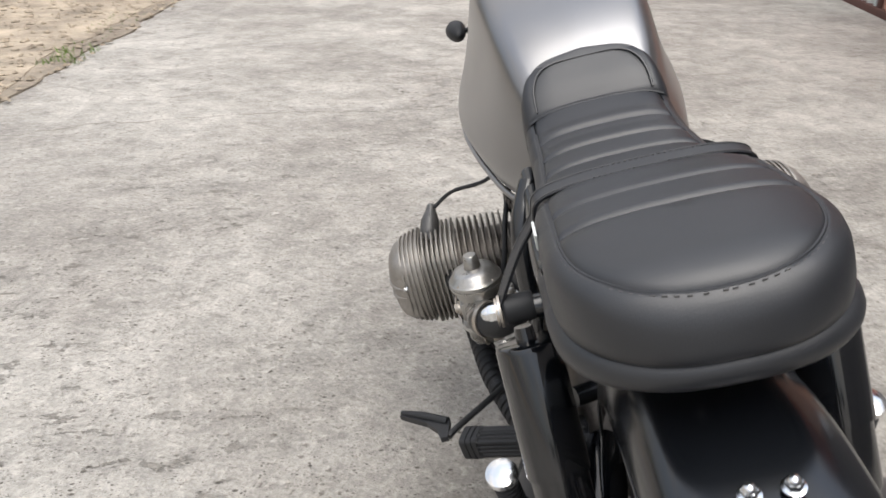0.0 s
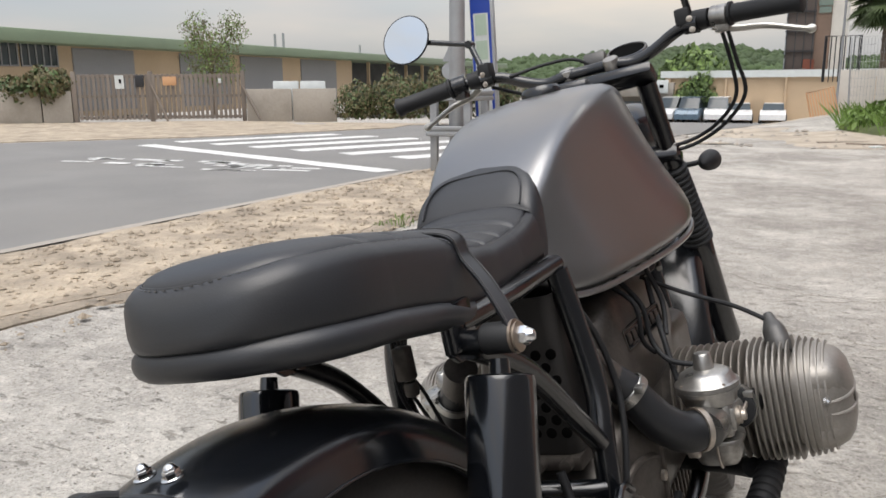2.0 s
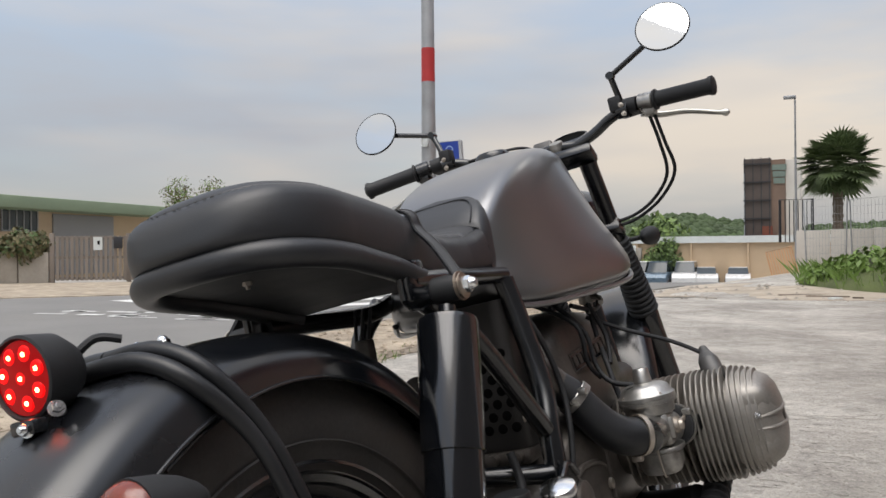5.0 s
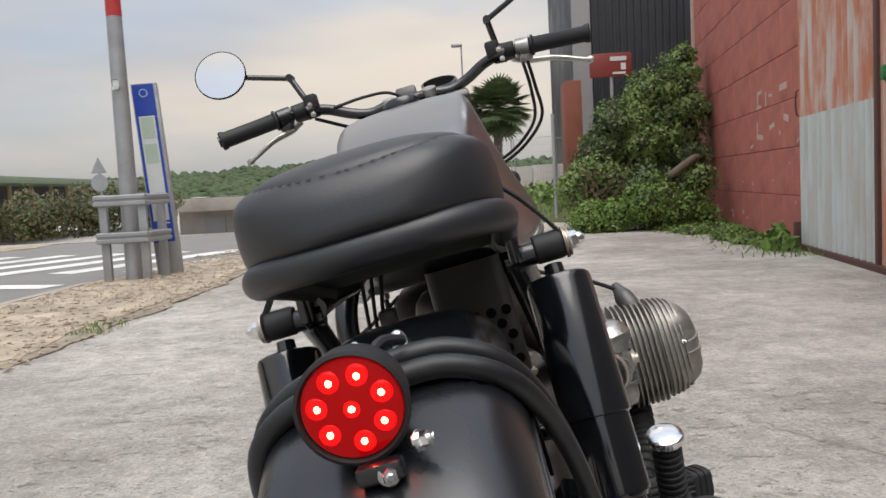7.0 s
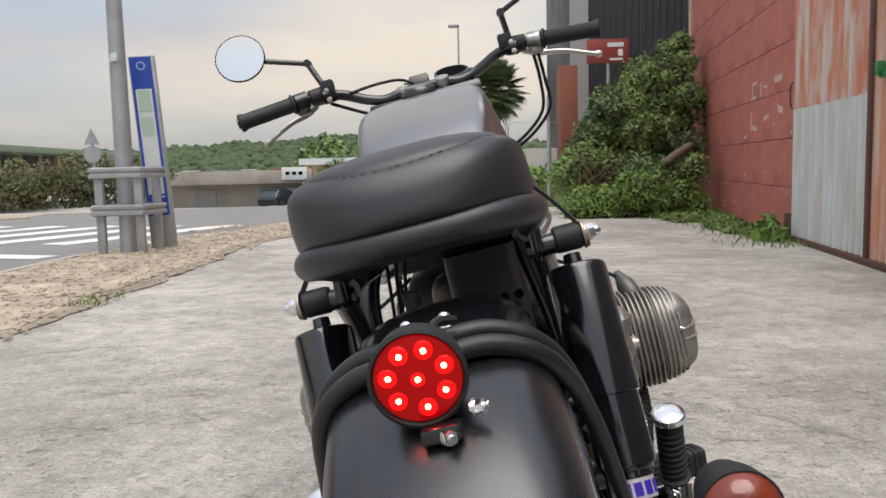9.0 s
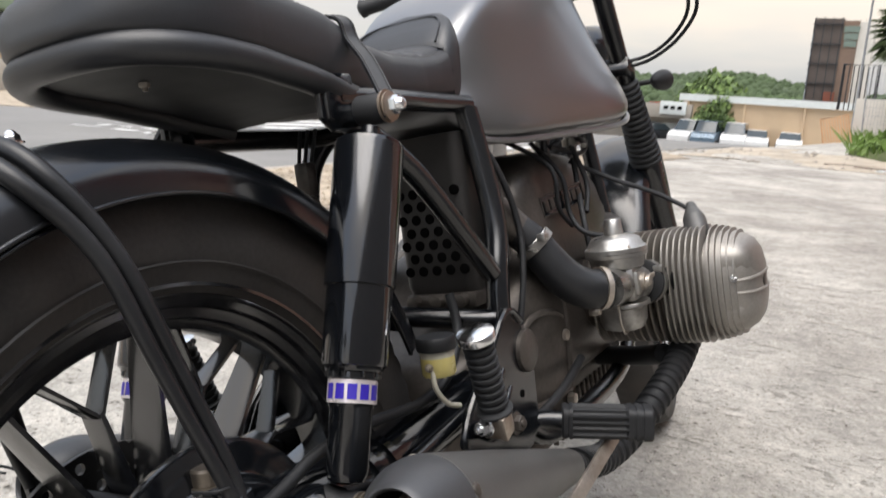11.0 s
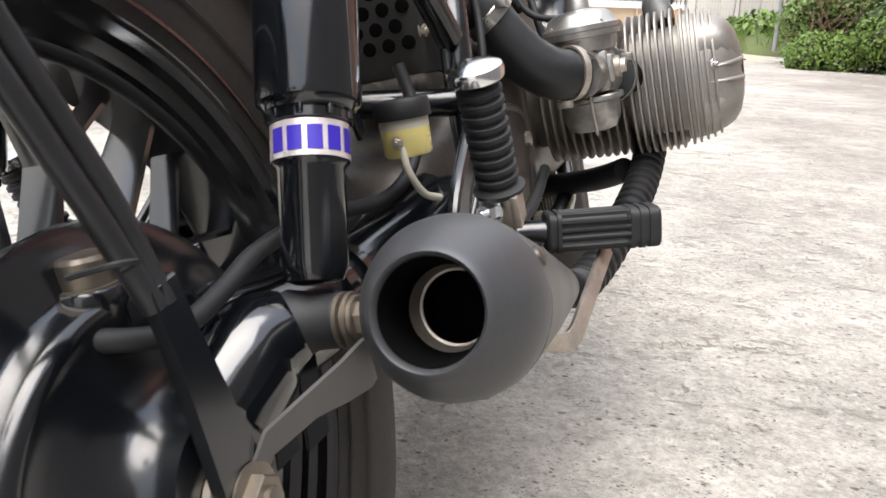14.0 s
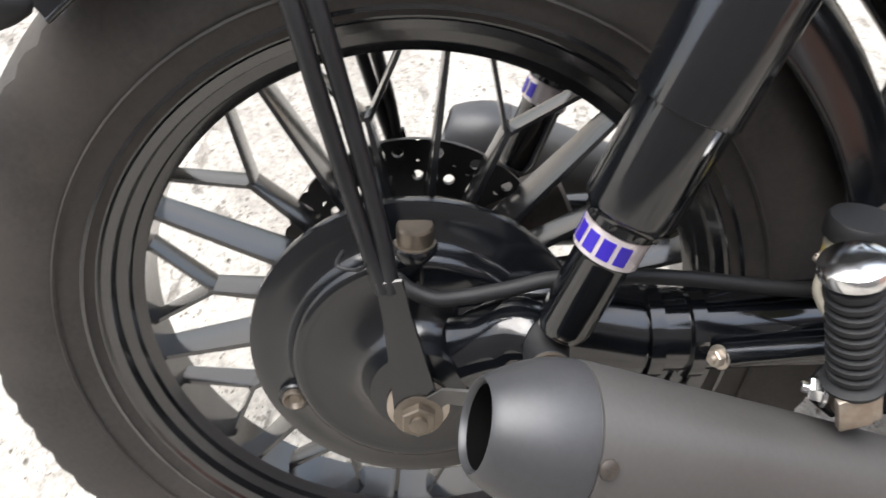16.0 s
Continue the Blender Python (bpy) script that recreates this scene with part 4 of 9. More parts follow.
# rear and front indicators
def indicator(at, root, out, label):
    bm = bmesh.new()
    tube(bm, [root, at], 0.0055, 10)
    lathe(bm, [(-0.046, 0.001), (-0.044, 0.005), (-0.036, 0.0105), (-0.024, 0.0158), (-0.010, 0.0192), (0.006, 0.0210), (0.010, 0.0212)], at, out, 32)
    ob = part("indicator", bm, M_RUBBER, bike, label)
    bm = bmesh.new()
    lathe(bm, [(0.009, 0.0205), (0.016, 0.018), (0.021, 0.011), (0.0225, 0.0)], at, out, 28)
    part("lens", bm, M_ORANGE, ob, "orange ribbed indicator lens")


for s in (1, -1):
    indicator((s * 0.148, -0.232, 0.602), (s * 0.075, -0.235, 0.602), (0, -1, 0.05), "black bullet rear indicator with an orange lens")
    indicator((s * 0.158, 1.225, 0.772), (s * 0.085, 1.19, 0.772), (0.1 * s, 1, 0.05), "black bullet front indicator")

# ------------------------------------------------ seat
Y_REAR, Y_FRONT = -0.024, 0.475


def seat_w(y):
    base = float(np.interp(y, [-0.1, 0.08, 0.20, 0.30, 0.40, 0.475], [0.103, 0.106, 0.104, 0.096, 0.088, 0.086]))
    if y < 0.10:
        base *= max(0.0, 1 - (min(1.0, (0.10 - y) / (0.10 - Y_REAR))) ** 2.6) ** (1 / 2.6)
    return base


def seat_top(y):
    return float(np.interp(y, [-0.024, -0.018, -0.005, 0.02, 0.08, 0.15, 0.205, 0.235, 0.27, 0.33, 0.40, 0.44, 0.475], [0.814, 0.820, 0.826, 0.829, 0.826, 0.818, 0.810, 0.801, 0.788, 0.781, 0.783, 0.789, 0.800]))


def seat_bot(y):
    return float(np.interp(y, [-0.092, 0.0, 0.10, 0.17, 0.22, 0.26, 0.35, 0.475], [0.775, 0.770, 0.759, 0.747, 0.735, 0.728, 0.729, 0.735]))


SEAMS = (0.106, 0.158, 0.232, 0.285, 0.33, 0.375, 0.42)
ys = [Y_REAR + (0.10 - Y_REAR) * (1 - math.cos(math.pi / 2 * i / 30)) for i in range(1, 31)] + list(np.arange(0.104, Y_FRONT + 0.001, 0.004))


def seat_ring(k):
    """The seat's outline in plan, drawn in towards its middle by k."""
    right = [(seat_w(y) * k, y) for y in np.arange(Y_FRONT, 0.1005, -0.003)]
    rear = []
    for i in range(0, 49):
        a = math.pi * i / 48
        c, q = math.cos(a), math.sin(a)
        rear.append((0.1058 * k * math.copysign(abs(c) ** (2 / 2.5), c), 0.10 - (0.10 - Y_REAR) * k * abs(q) ** (2 / 2.5)))
    return right + rear + [(-x, y) for x, y in right[::-1]]


bm = bmesh.new()
loops = []
for k, dz, low in ((0.97, None, 0.0), (1.0, None, 0.03), (1.02, None, 0.2), (1.030, None, 0.6), (1.024, -0.030, 0), (1.011, -0.0195, 0), (0.988, -0.0130, 0), (0.945, -0.0085, 0), (0.908, -0.0060, 0), (0.888, -0.0055, 0), (0.876, -0.0074, 0), (0.864, -0.0046, 0), (0.83, -0.0016, 0), (0.77, 0.0010, 0), (0.68, 0.0036, 0), (0.58, 0.0054, 0), (0.45, 0.0066, 0), (0.3, 0.0076, 0), (0.15, 0.008, 0), (0.0, 0.008, 0)):
    ring = []
    for x, y in seat_ring(k):
        if dz is None:
            zb, zt = seat_bot(y), seat_top(y) - 0.030
            z = zb + (zt - zb) * low
        else:
            dip = sum(math.exp(-((y - q) / 0.0038) ** 2) for q in SEAMS)
            z = seat_top(y) + dz - (0.0066 * dip if k < 0.84 else 0.002 * dip if k < 0.87 else 0)
        ring.append((x, y, z))
    loops.append(ring)
rows = rings(bm, loops, caps=False)
bm.faces.new(rows[0])
bmesh.ops.remove_doubles(bm, verts=bm.verts, dist=0.00005)
seat = part("seat", bm, M_LEATHER, bike, "black ribbed vinyl seat cushion", angle=70)


def pad_w(f):
    return 0.086 * max(0.0, 1 - f ** 4) ** (1 / 3) + 0.0005


def pad_z(f):
    return float(np.interp(0.468 + 0.056 * f, [0.468, 0.48, 0.49, 0.51, 0.53, 0.548], [0.799, 0.814, 0.824, 0.8405, 0.8555, 0.8665]))


bm = bmesh.new()
loops = []
for i in range(25):
    f = 1 - (1 - i / 24) ** 2
    y, w, zt = 0.468 + 0.056 * f, pad_w(f), pad_z(f)
    zb = max(zt - 0.05 * (1 - f) - 0.044, 0.735) if f < 0.5 else zt - 0.03
    k = min(1.0, w / 0.05)
    half = [(0, zt + 0.004), (w * 0.5, zt + 0.003), (w * 0.84, zt + 0.0015), (w * 0.93, zt - 0.004 * k), (w * 1.0, zt - 0.018 * k), (w * 1.03, zt - 0.036 * k), (w * 1.01, zb), (0, zb)]
    loops.append([(x, y, z) for x, z in half] + [(-x, y, z) for x, z in half[-2:0:-1]])
rings(bm, loops)
part("nose_pad", bm, M_LEATHER, seat, "smooth black vinyl nose pad", angle=60)
bm = bmesh.new()
side = [(0.069 * math.cos(radians(a)) ** 0.45, 0.469 + 0.045 * math.sin(radians(a)) ** 0.8) for a in range(0, 91, 6)]
arch = [(x, y, pad_z((y - 0.468) / 0.056) + 0.0036) for x, y in side]
tube(bm, arch + [(-x, y, z) for x, y, z in arch[-2::-1]], 0.0014, 6, 2)
part("pad_seam", bm, M_LEATHER, seat, "raised arch seam on the nose pad")
bm = bmesh.new()
tube(bm, [(0.080 * (-1 + q / 5), 0.468, 0.8045 - 0.012 * abs(-1 + q / 5) ** 4) for q in range(11)], 0.0022, 6, 2)
part("pad_joint", bm, M_LEATHER, seat, "raised seam between ribs and nose pad")
bm = bmesh.new()
box(bm, (-0.1075, 0.166, 0.796), (0.0025, 0.016, 0.022), 0.0008, Matrix.Rotation(radians(28), 3, "X"))
part("sewn_tag", bm, M_SIGNWHITE, seat, "small white sewn tag", smooth=False)
# stitched line round the top edge, strap with rows of stitches, base pan
def round_the_back(front, k, inset, z_of):
    """A line down one side of the seat, round its back and up the other side."""
    return [(x, y + inset * max(0.0, 1 - (y - Y_REAR) / 0.10) ** 2, z_of(y)) for x, y in seat_ring(k) if y < front][::3]


bm = bmesh.new()
seam_line = round_the_back(0.455, 0.876, 0.0, lambda y: seat_top(y) - 0.0062)
tube(bm, seam_line, 0.0014, 6, 2)
part("edge_piping", bm, M_LEATHER, seat, "raised black edge seam")
bm = bmesh.new()
dense = smooth_path(seam_line, 5)
acc = 0.0
for p, q in zip(dense, dense[1:]):
    acc += (q - p).length
    if acc > 0.006 and (q - p).length > 1e-5:
        acc = 0.0
        t = (q - p).normalized()
        wv = Vector((0, 0, 1)).cross(t).normalized()
        inward = wv if wv.dot(Vector((0, 0.2, 0)) - Vector((p.x, p.y - 0.0, 0))) > 0 else -wv
        box(bm, p - inward * 0.0034 + Vector((0, 0, -0.0002)), (0.0034, 0.0008, 0.0008), 0, Matrix((t, wv, t.cross(wv))).transposed())
part("edge_stitch", bm, M_MATTE, seat, smooth=False)["kind"] = "stuff"
bm = bmesh.new()
SY = 0.236
w0, z0 = seat_w(SY), seat_top(SY)
strap_line = [(0.1555, 0.207, 0.694), (0.1535, 0.209, 0.712), (0.128, 0.226, 0.752), (w0 * 1.045, SY, z0 - 0.022), (w0 * 0.96, SY, z0 - 0.001), (w0 * 0.6, SY, z0 + 0.0075), (0, SY, z0 + 0.0095)]
full = smooth_path(strap_line + [(-x, y, z) for x, y, z in strap_line[-2::-1]], 6)
loops = []
for i, p in enumerate(full):
    t = (full[min(i + 1, len(full) - 1)] - full[max(i - 1, 0)]).normalized()
    wv = Vector((0, 1, 0.1)) - t * t.dot(Vector((0, 1, 0.1)))
    wv.normalize()
    nv = t.cross(wv)
    loops.append([p + wv * a * 0.0110 + nv * b * 0.0016 for a, b in ((-1, -1), (-0.9, 1), (0, 1.2), (0.9, 1), (1, -1))])
rings(bm, loops)
strap = part("grab_strap", bm, M_LEATHER, seat, "stitched black vinyl passenger strap", angle=30)
bm = bmesh.new()
for row in (-1, 1):
    for i in range(2, len(full) - 3):
        p, q = full[i], full[i + 1]
        d = q - p
        k = max(2, int(d.length / 0.005))
        for j in range(k):
            a = p + d * (j + 0.2) / k
            t = d.normalized()
            wv = (Vector((0, 1, 0.1)) - t * t.dot(Vector((0, 1, 0.1)))).normalized()
            nv = t.cross(wv)
            nv = nv if nv.dot(a - Vector((0, SY, 0.70))) > 0 else -nv
            box(bm, a + wv * row * 0.0082 + nv * 0.0019, (0.0028, 0.0009, 0.0009), 0, Matrix((t, wv, nv)).transposed())
part("strap_stitch", bm, M_MATTE, strap, smooth=False)["kind"] = "stuff"
bm = bmesh.new()
lip = round_the_back(0.262, 0.965, 0.007, lambda y: seat_bot(y) - 0.0095)
tube(bm, lip, [0.0125] + [0.0130] * 6 + [0.0140] * 4 + [0.0130] * 6 + [0.0125], 16, 2)
part("base_lip", bm, M_LEATHER, seat, "vinyl-wrapped rolled lip of the seat base", angle=60)
bm = bmesh.new()
loops = []
for y in [q for q in ys if q < 0.255][2:]:
    w, zb = seat_w(y) * 0.95, seat_bot(y) - 0.003
    half = [(0, zb), (w, zb), (w, zb - 0.008), (0, zb - 0.006)]
    loops.append([(x, y + 0.006, z) for x, z in half] + [(-x, y + 0.006, z) for x, z in half[-2:0:-1]])
rings(bm, loops)
part("base_pan", bm, M_RUBBER, seat, "black underside of the seat base")
bolt("pan_bolt", (-0.015, 0.083, 0.757), (0, 0, -1), 0.005, 0.012, seat, M_STEEL)
# ------------------------------------------------ tank
def tank_loop(y, wt, wb, zt, zb):
    mid = 0.5 * (wt + wb)
    half = chaikin([(0, zt), (wt * 0.66, zt - 0.002), (wt * 1.02, zt - 0.009), (wt * 1.125, zt - 0.042), (mid * 1.02, zt * 0.45 + zb * 0.55), (wb, zb + 0.030), (wb * 0.97, zb + 0.004), (wb * 0.80, zb - 0.002), (0, zb)], 2)
    return [(x, y, z) for x, z in half] + [(-x, y, z) for x, z in half[-2:0:-1]]


TANK = [(0.468, 0.055, 0.076, 0.775, 0.706), (0.480, 0.068, 0.092, 0.800, 0.688), (0.51, 0.080, 0.108, 0.832, 0.677), (0.56, 0.090, 0.127, 0.872, 0.673), (0.62, 0.097, 0.143, 0.905, 0.674), (0.70, 0.102, 0.160, 0.933, 0.677),
        (0.78, 0.103, 0.173, 0.947, 0.680), (0.85, 0.099, 0.179, 0.950, 0.685), (0.90, 0.092, 0.177, 0.945, 0.692), (0.94, 0.081, 0.166, 0.930, 0.704), (0.965, 0.066, 0.145, 0.905, 0.724), (0.98, 0.046, 0.106, 0.872, 0.756)]
bm = bmesh.new()
loops = []
for i in range(len(TANK) - 1):
    for j in range(5):
        f = j / 5
        a, b, c, d = [TANK[min(max(k, 0), len(TANK) - 1)] for k in (i - 1, i, i + 1, i + 2)]
        loops.append(tank_loop(*[0.5 * (2 * q + (r - p) * f + (2 * p - 5 * q + 4 * r - s) * f * f + (3 * q - p - 3 * r + s) * f ** 3) for p, q, r, s in zip(a, b, c, d)]))
loops.append(tank_loop(*TANK[-1]))
rings(bm, loops)
tank = part("fuel_tank", bm, M_TANK, bike, "satin graphite metallic fuel tank", angle=75)
for s in (1, -1):
    bm = bmesh.new()
    tube(bm, [(s * q[2] * 0.965, q[0], q[4] - 0.002) for q in TANK[1:-1]], 0.0045, 8, 3)
    part("tank_seam", bm, M_TANK, tank)
bm = bmesh.new()
lathe(bm, [(0, 0.032), (0.010, 0.032), (0.016, 0.027), (0.018, 0.0)], (0.0, 0.80, 0.944), (0, 0, 1), 36)
part("filler_cap", bm, M_BLACK, tank)
for s in (1, -1):
    bm = bmesh.new()
    lathe(bm, [(0, 0.010), (0.02, 0.010), (0.021, 0.014), (0.032, 0.014), (0.033, 0.008), (0.05, 0.007)], (s * 0.118, 0.77, 0.69), (0, 0, -1), 16)
    tube(bm, [(s * 0.118, 0.77, 0.668), (s * 0.142, 0.755, 0.664), (s * 0.15, 0.735, 0.655)], 0.0045, 8)
    tap = part("fuel_tap", bm, M_CARB, tank, "small alloy fuel tap")
    bm = bmesh.new()
    tube(bm, [(s * 0.118, 0.77, 0.645), (s * 0.122, 0.765, 0.60), (s * 0.14, 0.72, 0.56), (s * 0.16, 0.69, 0.49), (s * 0.19, 0.685, 0.45)], 0.0045, 10)
    part("fuel_hose", bm, M_RUBBER, tap)

# ------------------------------------------------ frame
def frame_tube(pts, r=0.0135, name="frame_tube", mat=None):
    bm = bmesh.new()
    tube(bm, pts, r, 16, 5)
    return part(name, bm, mat or M_BLACK, bike, "")


for s in (1, -1):
    frame_tube([(s * 0.108, 0.205, 0.700), (s * 0.116, 0.290, 0.650), (s * 0.122, 0.380, 0.563), (s * 0.124, 0.428, 0.515)], 0.0125)
    upper = [(0.095, 0.476, 0.715), (0.104, 0.476, 0.66), (0.118, 0.468, 0.57)] if s > 0 else [(-0.095, 0.462, 0.722), (-0.113, 0.435, 0.69), (-0.121, 0.418, 0.65), (-0.123, 0.412, 0.58)]
    frame_tube(upper + [(s * 0.124, 0.440, 0.50), (s * 0.125, 0.430, 0.42), (s * 0.126, 0.45, 0.33), (s * 0.128, 0.52, 0.285), (s * 0.128, 0.66, 0.275), (s * 0.115, 0.88, 0.275), (s * 0.09, 1.02, 0.31), (s * 0.07, 1.06, 0.42), (s * 0.04, 1.05, 0.72), (s * 0.02, 1.03, 0.82)], 0.0145)
    rz = 0.722 if s > 0 else 0.710
    frame_tube([(s * 0.100, 0.20, rz), (s * 0.102, 0.30, rz), (s * 0.095, 0.42, rz), (s * 0.092, 0.485, 0.722)], 0.0115 if s > 0 else 0.0132, "seat_rail")
    bm = bmesh.new()
    lathe(bm, [(-0.02, 0.0115), (0.012, 0.0115)], (s * 0.113, 0.207, 0.703), (s, 0, 0), 20)
    box(bm, (s * 0.104, 0.20, 0.722), (0.012, 0.045, 0.045), 0.004)
    slab(bm, [(0.172, 0.735), (0.245, 0.724), (0.238, 0.702), (0.215, 0.690), (0.188, 0.690), (0.172, 0.702)], 0.006, frame_of((s * 0.103, 0, 0), (1, 0, 0), (0, 1, 0)), 0.001)
    part("shock_mount", bm, M_BLACK, bike)
    bm = bmesh.new()
    lathe(bm, [(-0.0012, 0.0130), (-0.0010, 0.0138), (0.0010, 0.0138), (0.0012, 0.0130)], (s * 0.1575, 0.207, 0.7045), (s, 0, 0), 32)
    part("strap_washer", bm, M_STEEL, bike, "wide steel washer on the strap end")
    # pressed side plate carrying the pegs
    bm = bmesh.new()
    out = [(0.395, 0.474), (0.43, 0.455), (0.455, 0.40), (0.45, 0.335), (0.425, 0.305), (0.38, 0.305), (0.33, 0.335), (0.282, 0.340), (0.262, 0.362), (0.285, 0.395), (0.335, 0.43)]
    slab(bm, out, 0.006, frame_of((s * 0.148, 0, 0), (1, 0, 0), (0, 1, 0)), 0.0015)
    plate = part("side_plate", bm, M_BLACK, bike, "black pressed frame side plate")
    bm = bmesh.new()
    tube(bm, [(s * 0.152, q[0], q[1]) for q in (out[7], out[8], out[9], out[10], out[0], out[1])], 0.0042, 8, 3)
    part("plate_rim", bm, M_BLACK, plate)
    for ya, za, yb, zb_ in ((0.318, 0.372, 0.372, 0.412), (0.335, 0.352, 0.385, 0.388)):
        bm = bmesh.new()
        tube(bm, [(s * 0.1505, ya, za), (s * 0.1515, (ya + yb) / 2, (za + zb_) / 2), (s * 0.1505, yb, zb_)], [0.003, 0.0052, 0.003], 10, 4)
        part("pressed_rib", bm, M_BLACK, plate)
    # holes drawn as black discs: their shade is put into the colour
    for y, z in ((0.42, 0.425), (0.39, 0.335), (0.31, 0.36), (0.412, 0.372)):
        bm = bmesh.new()
        lathe(bm, [(0.0034, 0.0048), (0.0038, 0.0048)], (s * 0.148, y, z), (s, 0, 0), 12)
        part("plate_hole", bm, M_HOLE, plate)
    bm = bmesh.new()
    lathe(bm, [(0, 0.029), (0.006, 0.029), (0.008, 0.026), (0.014, 0.0255), (0.017, 0.021), (0.0175, 0.0)], (s * 0.142, 0.435, 0.418), (s, 0, 0), 32)
    part("pivot_cover", bm, M_ALLOY, plate, "round grey pivot cover")
    bolt("plate_bolt", (s * 0.151, 0.385, 0.345), (s, 0, 0), 0.010, 0.012, plate, M_ALLOY)
    # folded passenger peg: ribbed rubber with a bright end cap
    top, low = Vector((s * 0.199, 0.231, 0.486)), Vector((s * 0.1935, 0.262, 0.388))
    ax = (top - low).normalized()
    bm = bmesh.new()
    prof = [(0.014, 0.0175), (0.0175, 0.0185), (0.019, 0.0150)]
    for k in range(9):
        h = 0.0205 + 0.0078 * k
        prof += [(h, 0.0128), (h + 0.0018, 0.0128), (h + 0.0032, 0.0153), (h + 0.0062, 0.0153), (h + 0.0078, 0.0130)]
    lathe(bm, prof, low, ax, 32)
    peg = part("passenger_peg", bm, M_RUBBER, bike, "folded ribbed rubber passenger peg")
    bm = bmesh.new()
    lathe(bm, [(-0.010, 0.0135), (-0.007, 0.0185), (-0.002, 0.0192), (0.0010, 0.0180), (0.0032, 0.0130), (0.0045, 0.006), (0.0048, 0.0)], top, ax, 36)
    part("end_cap", bm, M_CHROME, peg, "bright chrome end cap")
    bm = bmesh.new()
    box(bm, low + ax * 0.002, (0.024, 0.024, 0.026), 0.003, frame_of((0, 0, 0), ax).to_3x3())
    box(bm, low + ax * 0.001 + Vector((s * 0.012, -0.006, 0)), (0.006, 0.02, 0.024), 0.001, frame_of((0, 0, 0), ax).to_3x3())
    clevis = part("clevis", bm, M_STEEL, peg, "zinc-plated peg clevis")
    bm = bmesh.new()
    tube(bm, [low - ax * 0.006, low - ax * 0.006 + Vector((-s * 0.02, 0.02, -0.012)), (s * 0.15, 0.30, 0.368)], 0.010, 14)
    part("peg_bracket", bm, M_BLACK, peg)
    bolt("clevis_bolt", low + Vector((-s * 0.004, -0.016, 0.002)), (-s * 0.4, -1, 0), 0.0075, 0.014, peg, M_CHROME)
    # rider peg: square-ish rubber block with long grooves
    a, b = Vector((s * 0.172, 0.468, 0.321)), Vector((s * 0.272, 0.508, 0.308))
    ax = (b - a).normalized()
    up = (Vector((0, 0, 1)) - ax * ax.z).normalized()
    sd = ax.cross(up)
    L = (b - a).length

    def peg_loop(h, scale, groove):
        out = []
        for k in range(64):
            an = 2 * math.pi * k / 64
            c, q = math.cos(an), math.sin(an)
            rr = 0.0205 * scale / (abs(c) ** 5 + abs(q) ** 5) ** 0.2 * 0.95
            if groove and k % 4 < 2:
                rr -= 0.0025
            out.append(a + ax * h + rr * (c * up + q * sd))
        return out

    bm = bmesh.new()
    rings(bm, [peg_loop(h, q, g) for h, q, g in ((0, 0.9, 0), (0.002, 1.0, 0), (0.006, 1.0, 0), (0.0062, 0.93, 0), (0.009, 0.93, 0), (0.0092, 1.02, 0), (0.013, 1.02, 0), (0.0132, 0.97, 1), (0.018, 0.97, 1), (0.076, 0.97, 1), (0.0762, 0.99, 1), (0.079, 0.99, 0), (0.0792, 1.03, 0), (0.084, 1.03, 0),
                                                  (0.0842, 0.97, 0), (0.088, 0.97, 0), (0.0882, 1.04, 0), (0.093, 1.04, 0), (0.0932, 0.97, 0), (0.097, 0.97, 0), (0.0972, 1.03, 0), (L - 0.002, 1.02, 0), (L, 0.94, 0), (L + 0.0006, 0.4, 0))])
    rp = part("rider_peg", bm, M_RUBBER, bike, "grooved rubber rider footpeg", angle=30)
    bm = bmesh.new()
    tube(bm, [a + ax * 0.004, a - ax * 0.03, (s * 0.135, 0.43, 0.315), (s * 0.12, 0.44, 0.35)], [0.012, 0.010, 0.011, 0.012], 14)
    part("peg_hanger", bm, M_BLACK, rp)

# engine cradle cross tubes and steering head
bm = bmesh.new()
tube(bm, [(0, 0.48, 0.745), (0, 0.75, 0.80), (0, 1.03, 0.86)], 0.021, 16)
part("backbone_tube", bm, M_BLACK, bike)
bm = bmesh.new()
tube(bm, [(0, 1.085, 0.80), (0, 1.035, 0.93)], 0.030, 24)
part("steering_head", bm, M_BLACK, bike)
# ------------------------------------------------ engine
bm = bmesh.new()
box(bm, (0, 0.80, 0.42), (0.22, 0.46, 0.23), 0.03, seg=3)
box(bm, (0, 0.80, 0.27), (0.15, 0.36, 0.12), 0.02, seg=3)
crankcase = part("crankcase", bm, M_ALLOY, bike, "oxidised cast alloy crankcase")
bm = bmesh.new()
for k in range(14):
    for s in (-1, 1):
        box(bm, (s * 0.076, 0.66 + k * 0.022, 0.245), (0.008, 0.0045, 0.06), 0.0012)
split_loose(part("sump_fin", bm, M_ALLOY, crankcase))
bm = bmesh.new()
loops = []
for y, w, zt, zb in ((0.36, 0.070, 0.40, 0.28), (0.38, 0.092, 0.418, 0.265), (0.47, 0.100, 0.445, 0.26), (0.53, 0.118, 0.485, 0.26), (0.555, 0.130, 0.51, 0.26), (0.585, 0.138, 0.53, 0.26), (0.60, 0.138, 0.535, 0.26)):
    half = chaikin([(0, zt), (w * 0.8, zt - 0.004), (w, zt - 0.03), (w * 1.02, (zt + zb) / 2), (w * 0.9, zb + 0.02), (w * 0.7, zb), (0, zb)], 2)
    loops.append([(x, y, z) for x, z in half] + [(-x, y, z) for x, z in half[-2:0:-1]])
rings(bm, loops)
gearbox = part("gearbox", bm, M_ALLOY, bike, "grimy cast alloy gearbox", angle=50)
